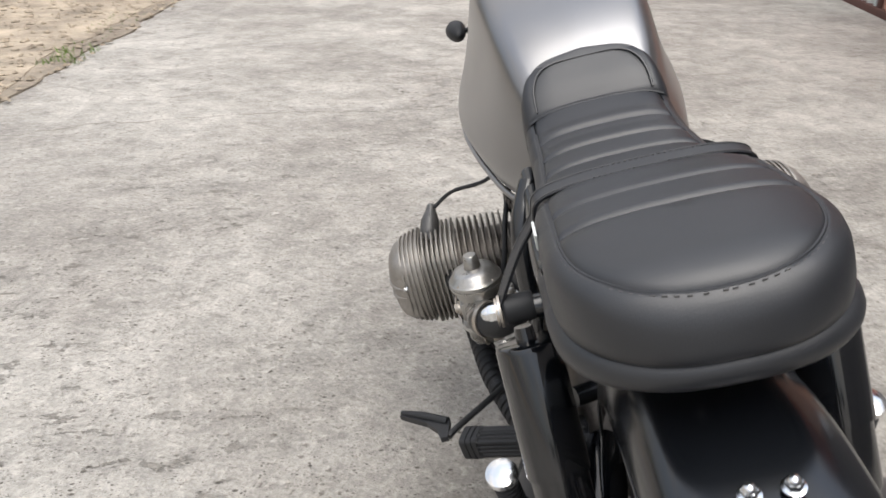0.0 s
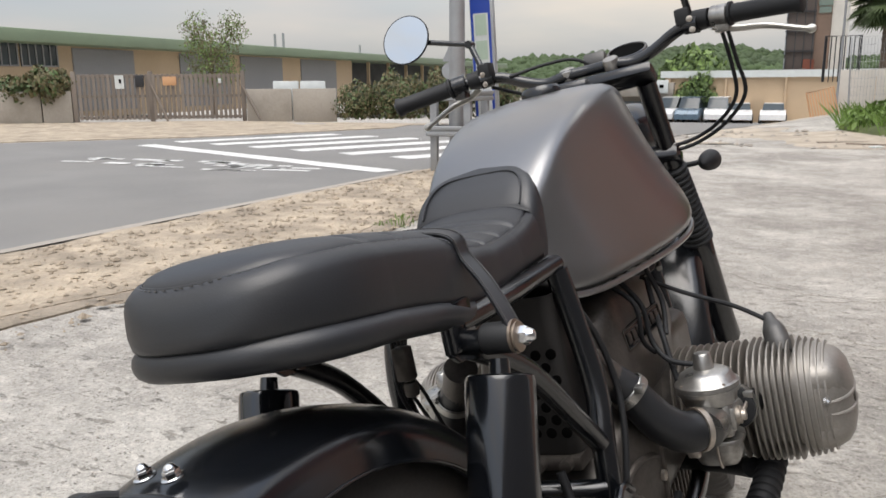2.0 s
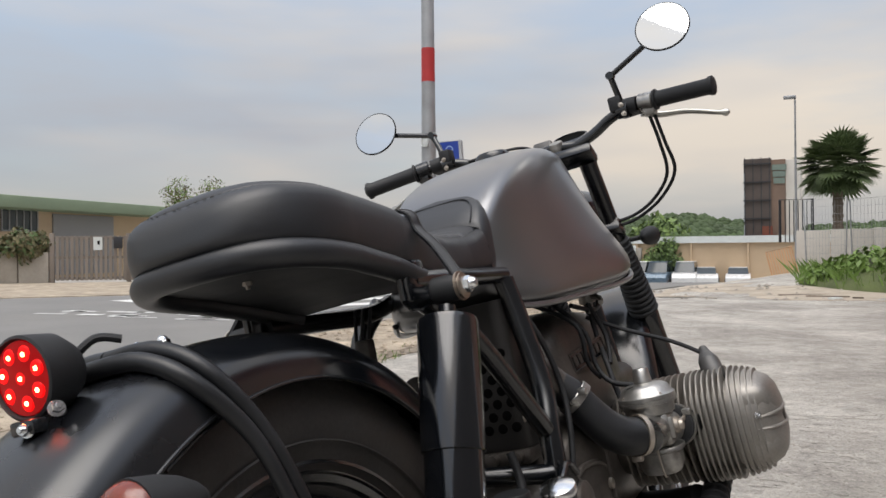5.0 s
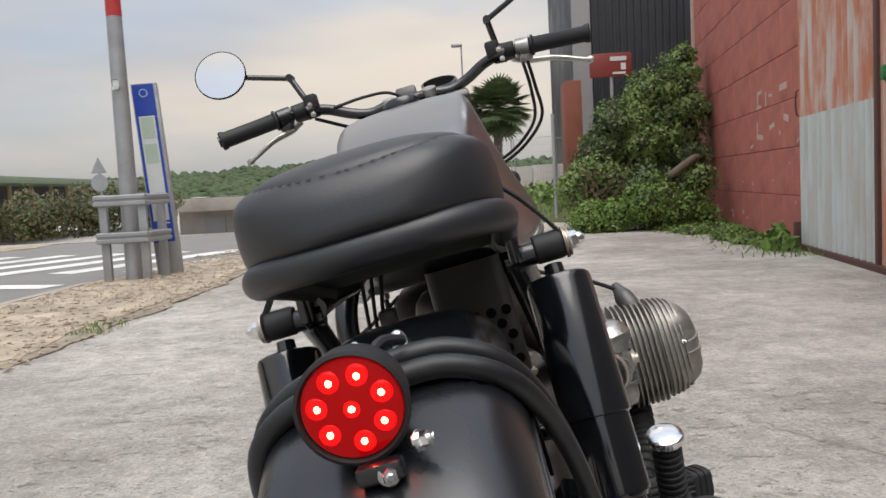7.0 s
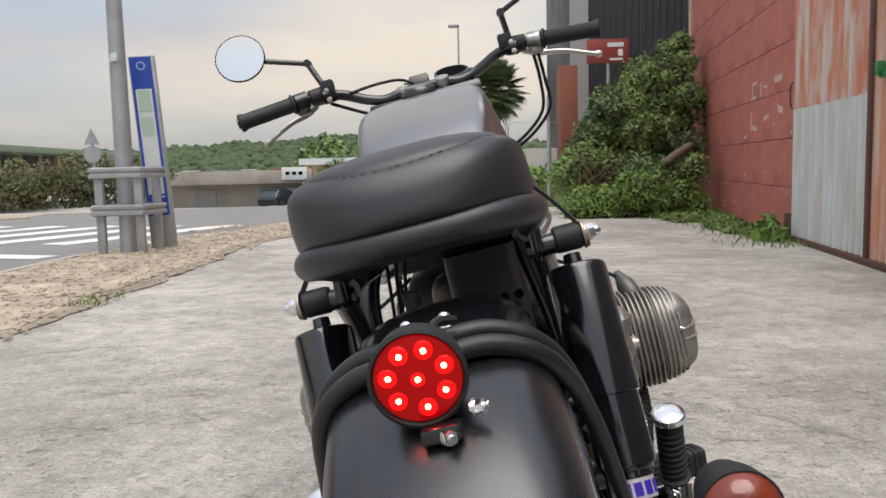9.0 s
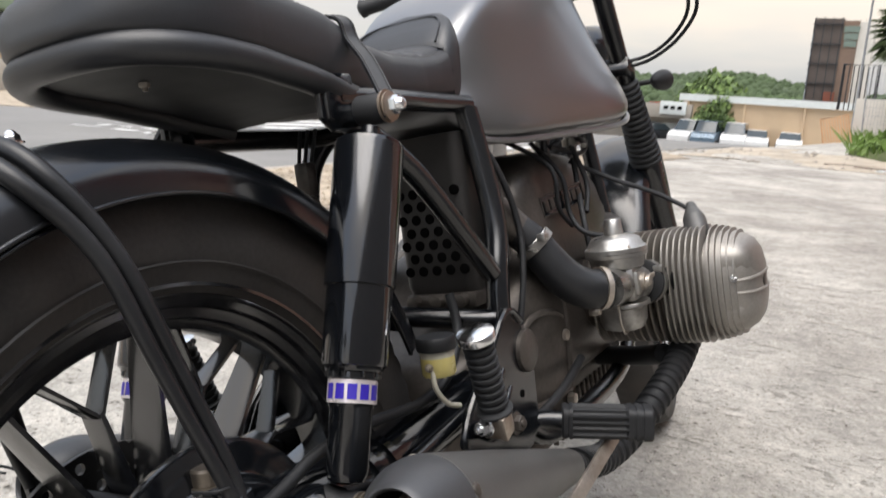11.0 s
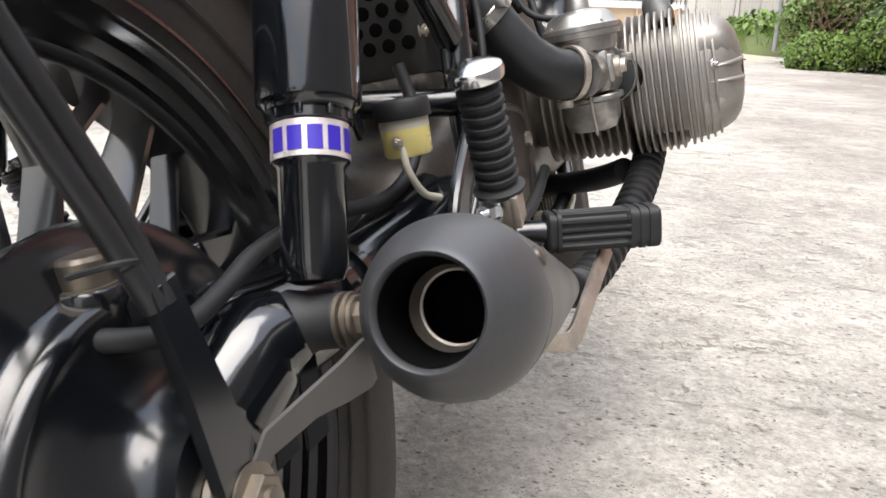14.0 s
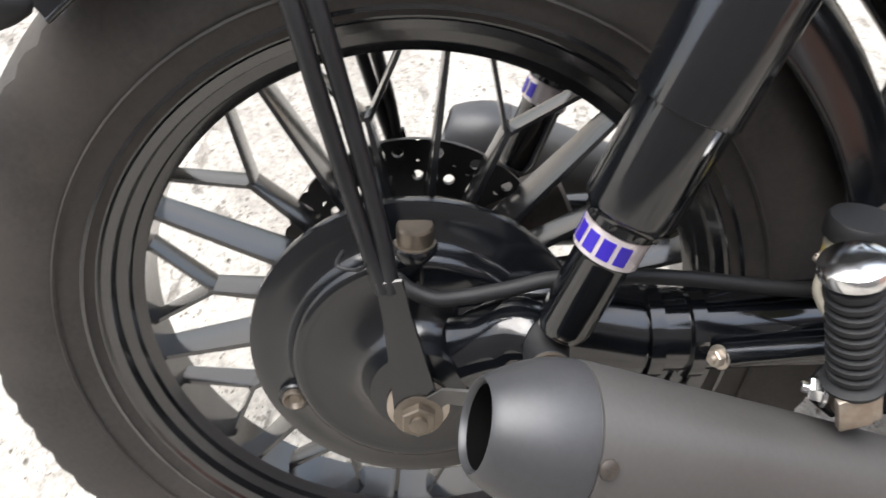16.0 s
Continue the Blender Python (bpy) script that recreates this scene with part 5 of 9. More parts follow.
for s in (1, -1):
    bm = bmesh.new()
    for y, z in ((0.592, 0.50), (0.592, 0.40), (0.592, 0.31)):
        lathe(bm, [(0, 0.008), (0.010, 0.008), (0.011, 0.006)], (s * 0.134, y, z), (s, 0, 0), 6)
    split_loose(part("case_bolt", bm, M_STEEL, gearbox))
    bm = bmesh.new()
    tube(bm, [(s * 0.136, 0.604, 0.515), (s * 0.139, 0.604, 0.40), (s * 0.128, 0.604, 0.29)], 0.005, 8)
    part("case_flange", bm, M_ALLOY, gearbox)
    bm = bmesh.new()
    tube(bm, [(s * 0.118, 0.50, 0.425), (s * 0.126, 0.53, 0.44), (s * 0.135, 0.57, 0.437), (s * 0.137, 0.596, 0.425)], 0.0045, 8)
    tube(bm, [(s * 0.112, 0.47, 0.33), (s * 0.124, 0.53, 0.32), (s * 0.136, 0.596, 0.325)], 0.005, 8)
    split_loose(part("case_rib", bm, M_ALLOY, gearbox))
bm = bmesh.new()
tube(bm, [(0.142, 0.44, 0.325), (0.15, 0.50, 0.335), (0.15, 0.56, 0.345), (0.148, 0.62, 0.36)], 0.006, 10)
part("brake_rod", bm, M_RUBBER, bike)
bm = bmesh.new()
tube(bm, [(0.15, 0.56, 0.345), (0.15, 0.595, 0.352)], 0.003, 8)
part("rod_end", bm, M_CHROME, bike)

# upper covers: starter housing with a plain badge, air filter box
bm = bmesh.new()
loops = []
for y, w, zt in ((0.585, 0.088, 0.60), (0.60, 0.100, 0.63), (0.66, 0.106, 0.655), (0.76, 0.106, 0.66), (0.86, 0.104, 0.65), (0.93, 0.095, 0.62), (0.99, 0.080, 0.55)):
    half = chaikin([(0, zt), (w * 0.7, zt - 0.002), (w * 0.95, zt - 0.022), (w * 1.05, 0.56), (w * 1.08, 0.50), (w * 1.05, 0.47), (0, 0.47)], 2)
    loops.append([(x, y, z) for x, z in half] + [(-x, y, z) for x, z in half[-2:0:-1]])
rings(bm, loops)
cover = part("starter_cover", bm, M_ALLOY, bike, "grimy dark alloy upper engine cover", angle=50)
for s in (1, -1):
    m = frame_of((s * 0.1175, 0.700, 0.580), (s, -0.25, 0.10), (0, s, 0)) @ Matrix.Rotation(radians(6 * s), 4, "Z")
    bm = bmesh.new()
    slab(bm, [(-0.056, -0.0155), (0.056, -0.0155), (0.056, 0.0155), (-0.056, 0.0155)], 0.005, m, 0.001)
    badge = part("maker_badge", bm, M_BLACK, cover, "dark rectangular badge with plain raised marks")
    for c_, sx, sy in (((0, 0.0143, 0.003), 0.112, 0.0022), ((0, -0.0143, 0.003), 0.112, 0.0022), ((0.0549, 0, 0.003), 0.0022, 0.0265), ((-0.0549, 0, 0.003), 0.0022, 0.0265)):
        bm = bmesh.new()
        box(bm, m @ Vector(c_), (sx, sy, 0.003), 0.0006, m.to_3x3())
        part("badge_border", bm, M_ALLOY, badge)
    bm = bmesh.new()
    for k in range(7):
        x = -0.043 + k * 0.0145
        if k == 3:
            continue
        box(bm, m @ Vector((x, 0, 0.003)), (0.0095, 0.0160, 0.003), 0.0006, m.to_3x3())
    split_loose(part("raised_mark", bm, M_ALLOY, badge))
bm = bmesh.new()
box(bm, (0.022, 0.54, 0.575), (0.135, 0.085, 0.17), 0.026, seg=3)
airbox = part("air_filter_box", bm, M_ALLOY, bike, "oxidised alloy air filter housing")
# perforated battery cover between the down tubes, rounded at its back corners
bm = bmesh.new()
bw, byr, byf, bz0, bz1, cr = 0.052, 0.448, 0.500, 0.490, 0.690, 0.016
bcx = 0.038
out = [(bw, byf)] + [(bw - cr + cr * math.cos(radians(a)), byr + cr - cr * math.sin(radians(a))) for a in range(0, 91, 10)]
out += [(-x, y) for x, y in out[::-1]]
inner = [(x * 0.965, y + 0.0025) for x, y in out[::-1]]
loops = []
for z, k in ((bz0, 0.96), (bz0 + 0.008, 1.0), (0.60, 1.0), (bz1, 0.97)):
    loops.append([(bcx + x * k, y + (1 - k) * 0.1, z) for x, y in out + inner])
rings(bm, loops)
battery_cover = part("battery_cover", bm, M_PERF, bike, "grey perforated steel battery cover", angle=30)
# uncut steel with black discs, the dark of each opening painted on
bm = bmesh.new()
for row in range(7):
    z = 0.520 + row * 0.0165
    for col in range(-3, 4):
        x = (col + (0.5 if row % 2 else 0)) * 0.0200
        if abs(x) > bw - 0.010:
            continue
        lathe(bm, [(-0.002, 0.0066), (0.0010, 0.0066), (0.0012, 0.0060)], (bcx + x, byr, z), (0, -1, 0), 14)
split_loose(part("perforation", bm, M_HOLE, battery_cover))
bm = bmesh.new()
box(bm, (bcx, 0.472, 0.480), (0.105, 0.055, 0.020), 0.006)
for x in (-0.035, 0.0, 0.035):
    lathe(bm, [(0, 0.008), (0.020, 0.008), (0.021, 0.005)], (bcx + x, 0.452, 0.482), (0, -1, 0), 12)
part("battery_tray", bm, M_ALLOY, bike, "grimy battery tray with round lugs")
bm = bmesh.new()
tube(bm, [(-0.10, 0.325, 0.495), (0.0, 0.366, 0.480), (0.1, 0.412, 0.463), (0.122, 0.424, 0.459)], 0.0125, 16)
part("cross_tube", bm, M_BLACK, bike, "black frame cross tube")
bolt("tray_bolt", (0.087, 0.462, 0.528), (1, 0, 0), 0.006, 0.008, bike, M_STEEL)


# ------------------------------------------------ cylinders, carburettors, pipes: right and left
def cylinder(s, cy):
    cz = 0.424
    bm = bmesh.new()
    rings(bm, [superloop(s * x, cy, cz, r, r, 2.0) for x, r in ((0.10, 0.062), (0.24, 0.062))])
    core = part("cylinder", bm, M_ALLOY, bike, "finned air-cooled boxer cylinder")
    for i in range(10):
        bm = bmesh.new()
        x = 0.128 + i * 0.0112
        ry, rz = 0.072 + 0.0006 * i, 0.083 + 0.0004 * i
        rings(bm, [superloop(s * (x + dx), cy, cz, ry - q, rz - q, 2.5) for dx, q in ((0, 0.0), (0.0004, -0.0008), (0.0026, -0.0008), (0.0030, 0.0))])
        part("fin", bm, M_FINDARK, core, angle=30)
    bm = bmesh.new()
    rings(bm, [superloop(s * x, cy, cz, ry, rz, 3.0) for x, ry, rz in ((0.238, 0.062, 0.066), (0.304, 0.062, 0.066))])
    box(bm, (s * 0.275, cy + 0.045, cz - 0.075), (0.055, 0.05, 0.03), 0.01)
    head = part("cylinder_head", bm, M_FIN, core, "cast alloy cylinder head")
    for i in range(7):
        bm = bmesh.new()
        x = 0.241 + i * 0.0088
        rings(bm, [superloop(s * (x + dx), cy, cz, 0.077 - q, 0.087 - q, 3.0) for dx, q in ((0, 0.0), (0.0004, -0.0008), (0.0026, -0.0008), (0.0030, 0.0))])
        part("fin", bm, M_FIN, head, angle=30)
    bm = bmesh.new()
    rings(bm, [superloop(s * x, cy, cz, ry, rz, 2.6) for x, ry, rz in ((0.303, 0.071, 0.078), (0.312, 0.071, 0.078), (0.334, 0.069, 0.075), (0.350, 0.064, 0.068), (0.361, 0.054, 0.056), (0.3685, 0.038, 0.038), (0.3715, 0.016, 0.016))])
    for dz, rz in ((0.036, 0.034), (-0.034, 0.036)):
        rings(bm, [superloop(s * x, cy, cz + dz * k, ry, rz * k, 2.3) for x, ry, k in ((0.325, 0.068, 1.05), (0.345, 0.064, 1.0), (0.358, 0.055, 0.9), (0.367, 0.041, 0.72), (0.3725, 0.022, 0.42), (0.374, 0.006, 0.12))])
    vc = part("valve_cover", bm, M_FIN, core, "rounded cast valve cover with ribs", angle=70)
    bm = bmesh.new()
    for i, (x, ry, rz) in enumerate(((0.307, 0.0775, 0.086), (0.3155, 0.0765, 0.0845), (0.324, 0.075, 0.0825), (0.3325, 0.073, 0.080), (0.341, 0.0705, 0.0765))):
        lp = [superloop(s * (x + dx), cy, cz, ry - q, rz - q, 2.6) for dx, q in ((-0.0022, 0.008), (-0.0012, 0.0), (0.0012, 0.0), (0.0022, 0.008))]
        rings(bm, lp, caps=False)
    split_loose(part("cover_rib", bm, M_FIN, vc, angle=35))
    bm = bmesh.new()
    for dz in (-0.010, 0.014):
        line = []
        for k in range(15):
            q = -1.1 + 2.2 * k / 14
            line.append((s * (0.3725 - 0.030 * abs(q) ** 2.6), cy + 0.066 * math.sin(q * 1.35) / math.sin(1.35 * 1.1) , cz + dz * (1 - 0.25 * abs(q))))
        tube(bm, line, 0.0028, 8, 2)
    split_loose(part("cover_ridge", bm, M_FIN, vc))
    bm = bmesh.new()
    box(bm, (s * 0.3715, cy - 0.006, cz + 0.003), (0.005, 0.026, 0.020), 0.002)
    part("cover_boss", bm, M_ALLOY, vc)
    for dy in (-0.030, 0.034):
        bolt("cover_nut", (s * 0.340, cy + dy - 0.038, cz + 0.014), (s * 0.6, -1, 0), 0.004, 0.008, vc, M_CHROME)
    # spark plug cap and lead
    j = Vector((s * 0.272, cy + 0.028, 0.533))
    e = Vector((s * 0.286, cy - 0.006, 0.492))
    bm = bmesh.new()
    tube(bm, [j + (j - e) * 0.25, j, j.lerp(e, 0.3), j.lerp(e, 0.7), e], [0.0065, 0.0105, 0.0170, 0.0180, 0.0140], 16)
    cap = part("spark_plug_cap", bm, M_MATTE, core, "grey-black spark plug cap")
    bm = bmesh.new()
    tube(bm, [(s * 0.10, 0.80, 0.635), (s * 0.16, 0.81, 0.600), (s * 0.225, cy + 0.02, 0.565), j], 0.0036, 8)
    part("spark_lead", bm, M_RUBBER, cap)
    # carburettor: body, domed lid with a knob, bowl, inlet stub
    kx, ky = s * 0.205, 0.655
    bm = bmesh.new()
    tube(bm, [(s * 0.203, 0.600, 0.458), (s * 0.208, 0.655, 0.455), (s * 0.216, 0.705, 0.448)], [0.026, 0.027, 0.024], 24)
    box(bm, (kx, ky, 0.457), (0.058, 0.050, 0.050), 0.008)
    box(bm, (kx + s * 0.026, ky - 0.004, 0.458), (0.014, 0.034, 0.032), 0.003)
    carb = part("carburettor", bm, M_CARB, bike, "dull alloy constant-vacuum carburettor")
    bm = bmesh.new()
    lathe(bm, [(0.476, 0.030), (0.480, 0.036), (0.494, 0.038), (0.495, 0.0425), (0.500, 0.0428), (0.5005, 0.0415), (0.5015, 0.0415), (0.502, 0.0428), (0.507, 0.0425), (0.510, 0.0385), (0.519, 0.034), (0.523, 0.0275), (0.525, 0.0165), (0.5255, 0.0135), (0.545, 0.0115), (0.547, 0.0095), (0.5475, 0.0)], (kx, ky, 0), (0, 0, 1), 48)
    part("domed_lid", bm, M_CARB, carb, "polished domed carburettor lid")
    for k in range(4):
        a = radians(45 + 90 * k)
        bolt("lid_screw", (kx + 0.0385 * math.cos(a), ky + 0.0385 * math.sin(a), 0.506), (0, 0, 1), 0.003, 0.005, carb, M_STEEL)
    bm = bmesh.new()
    rings(bm, [[(kx + x * math.copysign(abs(math.cos(t)) ** 0.6, math.cos(t)), ky + y * math.copysign(abs(math.sin(t)) ** 0.6, math.sin(t)), z) for t in [2 * math.pi * k / 28 for k in range(28)]]
               for x, y, z in ((0.036, 0.031, 0.431), (0.037, 0.032, 0.429), (0.037, 0.032, 0.425), (0.032, 0.028, 0.423), (0.031, 0.027, 0.405), (0.026, 0.022, 0.394), (0.018, 0.014, 0.391))])
    part("float_bowl", bm, M_CARB, carb, "alloy float bowl", angle=45)
    bm = bmesh.new()
    tube(bm, [(kx + s * 0.006, ky - 0.036, 0.433), (kx + s * 0.006, ky - 0.034, 0.405), (kx + s * 0.004, ky - 0.012, 0.388), (kx, ky + 0.02, 0.389), (kx, ky + 0.035, 0.41)], 0.0018, 6)
    part("bowl_clip", bm, M_STEEL, carb)
    bm = bmesh.new()
    lathe(bm, [(-0.012, 0.026), (-0.010, 0.031), (0.010, 0.031), (0.012, 0.027)], (s * 0.222, 0.722, 0.446), (0.12 * s, 1, -0.1), 32)
    tube(bm, [(s * 0.222, 0.722, 0.446), (s * 0.235, 0.755, 0.440), (s * 0.25, 0.80, 0.432)], 0.022, 20)
    part("inlet_stub", bm, M_RUBBER, carb)
    bm = bmesh.new()
    lathe(bm, [(-0.005, 0.0325), (0.005, 0.0325)], (s * 0.222, 0.722, 0.446), (0.12 * s, 1, -0.1), 32)
    box(bm, (s * 0.245, 0.714, 0.465), (0.014, 0.010, 0.010), 0.002)
    part("stub_clamp", bm, M_CARB, carb)
    # choke lever linkage
    bm = bmesh.new()
    lathe(bm, [(0, 0.012), (0.006, 0.012), (0.007, 0.008), (0.012, 0.007)], (kx + s * 0.032, ky - 0.002, 0.458), (s, 0, 0), 20)
    box(bm, (kx + s * 0.041, ky + 0.012, 0.462), (0.003, 0.036, 0.007), 0.001)
    part("choke_lever", bm, M_STEEL, carb)
    # rubber elbow from the filter box, with clamps
    bm = bmesh.new()
    tube(bm, [(s * 0.112, 0.537, 0.556), (s * 0.128, 0.548, 0.536), (s * 0.142, 0.556, 0.511), (s * 0.160, 0.566, 0.483), (s * 0.182, 0.582, 0.464), (s * 0.204, 0.603, 0.459)], [0.0225, 0.0235, 0.025, 0.0265, 0.027, 0.0265], 28, 5)
    elbow = part("intake_elbow", bm, M_HOSE, bike, "black rubber intake elbow with hose clamps")
    d1 = Vector((s * 0.016, 0.010, -0.024)).normalized()
    bm = bmesh.new()
    tube(bm, [(s * 0.088, 0.515, 0.590), (s * 0.112, 0.537, 0.556), (s * 0.124, 0.5455, 0.541)], [0.024, 0.0228, 0.0225], 24)
    part("filter_spigot", bm, M_ALLOY, elbow)
    bm = bmesh.new()
    lathe(bm, [(-0.0055, 0.0255), (-0.0055, 0.0275), (0.0055, 0.0275), (0.0055, 0.0255)], (s * 0.131, 0.550, 0.532), d1, 36, caps=False)
    lathe(bm, [(-0.0075, 0.0255), (-0.0060, 0.0265), (-0.0060, 0.0255)], (s * 0.131, 0.550, 0.532), d1, 36, caps=False)
    box(bm, Vector((s * 0.131, 0.550, 0.532)) + Vector((s * 0.020, -0.018, 0.010)), (0.012, 0.016, 0.010), 0.002)
    part("hose_clamp", bm, M_CARB, elbow, "bright worm-drive hose clamp")
    bm = bmesh.new()
    lathe(bm, [(-0.004, 0.0265), (-0.004, 0.0290), (0.004, 0.0290), (0.004, 0.0265)], (s * 0.197, 0.596, 0.461), (s * 0.6, 0.75, -0.15), 36, caps=False)
    box(bm, (s * 0.188, 0.590, 0.430), (0.016, 0.010, 0.009), 0.002)
    part("hose_clamp", bm, M_STEEL, elbow)
    # header pipe with wrapped ribs
    path = [(s * 0.252, cy + 0.040, 0.360), (s * 0.248, cy + 0.005, 0.335), (s * 0.238, cy - 0.05, 0.305), (s * 0.222, 0.71, 0.278), (s * 0.198, 0.645, 0.245), (s * 0.176, 0.585, 0.230), (s * 0.171, 0.52, 0.246), (s * 0.178, 0.455, 0.268)]
    bm = bmesh.new()
    tube(bm, path, 0.0185, 20)
    header = part("header_pipe", bm, M_RUBBER, bike, "header pipe bound with black ribbed wrap")
    line = smooth_path(path, 14)
    acc, last = 0.0, line[0]
    bm = bmesh.new()
    for p, q in zip(line, line[1:]):
        acc += (q - last).length
        last = q
        if acc > 0.0125:
            acc = 0.0
            lathe(bm, [(-0.0058, 0.0188), (-0.0042, 0.0212), (0.0035, 0.0216), (0.0052, 0.0188)], q, (q - p).normalized() + Vector((0.12, 0, 0.1)), 22, caps=False)
    split_loose(part("wrap_turn", bm, M_RUBBER, header))
    # silencer: turned-in tail, seam and a long taper
    a, b = Vector((s * 0.217, 0.034, 0.390)), Vector((s * 0.178, 0.455, 0.268))
    ax = (b - a).normalized()
    L = (b - a).length
    bm = bmesh.new()
    lathe(bm, [(0.0538, 0.0440), (0.0541, 0.0450), (0.0550, 0.0450), (0.0554, 0.0464), (0.066, 0.0460), (0.080, 0.0452), (L * 0.45, 0.0385), (L * 0.75, 0.0292), (L * 0.94, 0.0232), (L, 0.0210)], a, ax, 72, caps=False)
    sil = part("silencer", bm, M_MATTE, bike, "matte dark grey tapered exhaust silencer", angle=50)
    bm = bmesh.new()
    lathe(bm, [(0.040, 0.0210), (0.043, 0.0200), (0.052, 0.0192), (0.0525, 0.0180), (0.054, 0.0180)], a, ax, 48, caps=False)
    cone = bmesh.new()
    lathe(cone, [(0.075, 0.0195), (0.03, 0.0225), (0.006, 0.0240), (0.001, 0.0250), (-0.0005, 0.0265), (0.001, 0.0284), (0.005, 0.0310), (0.013, 0.0355), (0.023, 0.0402), (0.035, 0.0442), (0.046, 0.0458), (0.0525, 0.0463), (0.0536, 0.0463), (0.0540, 0.0450)], a, ax, 72, caps=False)
    part("tail_cone", cone, M_CONE, sil, "darker matte tail cone", angle=50)
    part("inner_ring", bm, M_STEEL, sil, "steel ring deep inside the outlet")
    # near-black lining of the outlet: soot, with the bore's shade in its colour
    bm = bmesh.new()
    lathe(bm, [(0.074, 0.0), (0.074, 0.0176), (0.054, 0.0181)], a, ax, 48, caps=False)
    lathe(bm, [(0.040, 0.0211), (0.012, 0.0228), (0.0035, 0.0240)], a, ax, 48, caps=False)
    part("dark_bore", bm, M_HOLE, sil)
    n = (Vector((s, 0.0, 0.52)) - ax * ax.dot(Vector((s, 0, 0.52)))).normalized()
    bm = bmesh.new()
    p = a + ax * 0.0600 + n * 0.0462
    lathe(bm, [(0, 0.0058), (0.0016, 0.0055), (0.0026, 0.0035), (0.0028, 0.0)], p, n, 20)
    for t in (0, 90):
        box(bm, p + n * 0.0026, (0.0052, 0.0011, 0.0011), 0, frame_of((0, 0, 0), n).to_3x3() @ Matrix.Rotation(radians(t), 3, "Z"))
    part("seam_screw", bm, M_ALLOY, sil, "small cross-head screw")
    # steel hanger under the silencer
    bm = bmesh.new()
    loops = []
    for (x, y, z), wv in (((0.160, 0.335, 0.262), (0, 0.2, 1)), ((0.196, 0.360, 0.248), (0, 0.2, 1)), ((0.2025, 0.366, 0.2470), (-0.1, 0.25, 1)), ((0.2060, 0.378, 0.249), (-0.2, 0.3, 1)), ((0.223, 0.510, 0.290), (-0.2, 0.3, 1))):
        wv = Vector((s * wv[0], -wv[1], wv[2])).normalized()
        c, nv = Vector((s * x, y, z)), Vector((s * 0.9, -0.35, 0.1)).normalized()
        loops.append([c + wv * 0.0098 * p_ + nv * 0.0020 * q_ for p_, q_ in ((-1, -0.6), (-0.9, 1), (0.9, 1), (1, 0.6), (1, -1), (-1, -1))])
    rings(bm, loops)
    part("silencer_hanger", bm, M_STEEL, sil, "bent bare steel hanger strap")


cylinder(1, 0.815)
cylinder(-1, 0.862)

# centre stand loop, side stand, gear lever
bm = bmesh.new()
for s in (1, -1):
    tube(bm, [(s * 0.1, 0.400, 0.280), (s * 0.1, 0.372, 0.242), (s * 0.1, 0.374, 0.214), (s * 0.1, 0.392, 0.194), (s * 0.1, 0.422, 0.181), (s * 0.1, 0.456, 0.176), (s * 0.1, 0.505, 0.190), (s * 0.1, 0.545, 0.235)], 0.0092, 14)
tube(bm, [(-0.10, 0.44, 0.265), (0.10, 0.44, 0.265)], 0.012, 12)
part("centre_stand", bm, M_BLACK, bike, "folded black centre stand")
bm = bmesh.new()
foot = Vector((-0.245, 0.60, 0.060))
tube(bm, [(-0.11, 0.70, 0.235), (-0.18, 0.66, 0.15), foot], 0.011, 12)
box(bm, foot, (0.05, 0.04, 0.010), 0.003, Matrix.Rotation(radians(LEAN), 3, "Y"))
part("side_stand", bm, M_BLACK, bike, "black side stand propping the motorcycle")
bm = bmesh.new()
tube(bm, [(-0.140, 0.675, 0.315), (-0.180, 0.655, 0.308), (-0.214, 0.628, 0.300), (-0.287, 0.556, 0.300), (-0.300, 0.541, 0.298)], 0.0055, 10)
slab(bm, [(-0.296, 0.574), (-0.378, 0.620), (-0.382, 0.612), (-0.335, 0.578), (-0.318, 0.556), (-0.312, 0.534), (-0.300, 0.534)], 0.010, Matrix.Translation((0, 0, 0.300)), 0.002)
gear_lever = part("gear_lever", bm, M_HOSE, bike, "black gear lever", smooth=False)
bm = bmesh.new()
tube(bm, [(-0.300, 0.572, 0.304), (-0.340, 0.596, 0.306), (-0.378, 0.617, 0.305)], [0.0075, 0.0070, 0.0040], 12)
part("toe_rubber", bm, M_RUBBER, gear_lever, "worn rubber toe piece")

bm = bmesh.new()
tube(bm, [(0.215, 0.80, 0.318), (0.15, 0.86, 0.300), (0.0, 0.90, 0.295), (-0.15, 0.90, 0.300), (-0.215, 0.85, 0.318)], 0.0165, 16)
part("exhaust_crossover", bm, M_RUBBER, bike, "black exhaust crossover pipe")

# brake fluid reservoir and its hose
bm = bmesh.new()
lathe(bm, [(0, 0.0165), (0.002, 0.0178), (0.020, 0.0182)], (0.126, 0.276, 0.4335), (0.02, 0.0, 1), 32)
res = part("fluid_reservoir", bm, M_FLUID, bike, "plastic brake fluid reservoir with yellow fluid")
bm = bmesh.new()
lathe(bm, [(0.020, 0.0182), (0.029, 0.0184)], (0.126, 0.276, 0.4335), (0.02, 0.0, 1), 32)
part("empty_band", bm, M_MILKY, res)
bm = bmesh.new()
lathe(bm, [(0.027, 0.0205), (0.028, 0.0212), (0.039, 0.0208), (0.041, 0.0195), (0.0415, 0.0)], (0.126, 0.276, 0.4335), (0.02, 0.0, 1), 36)
part("screw_cap", bm, M_RUBBER, res, "black screw cap")
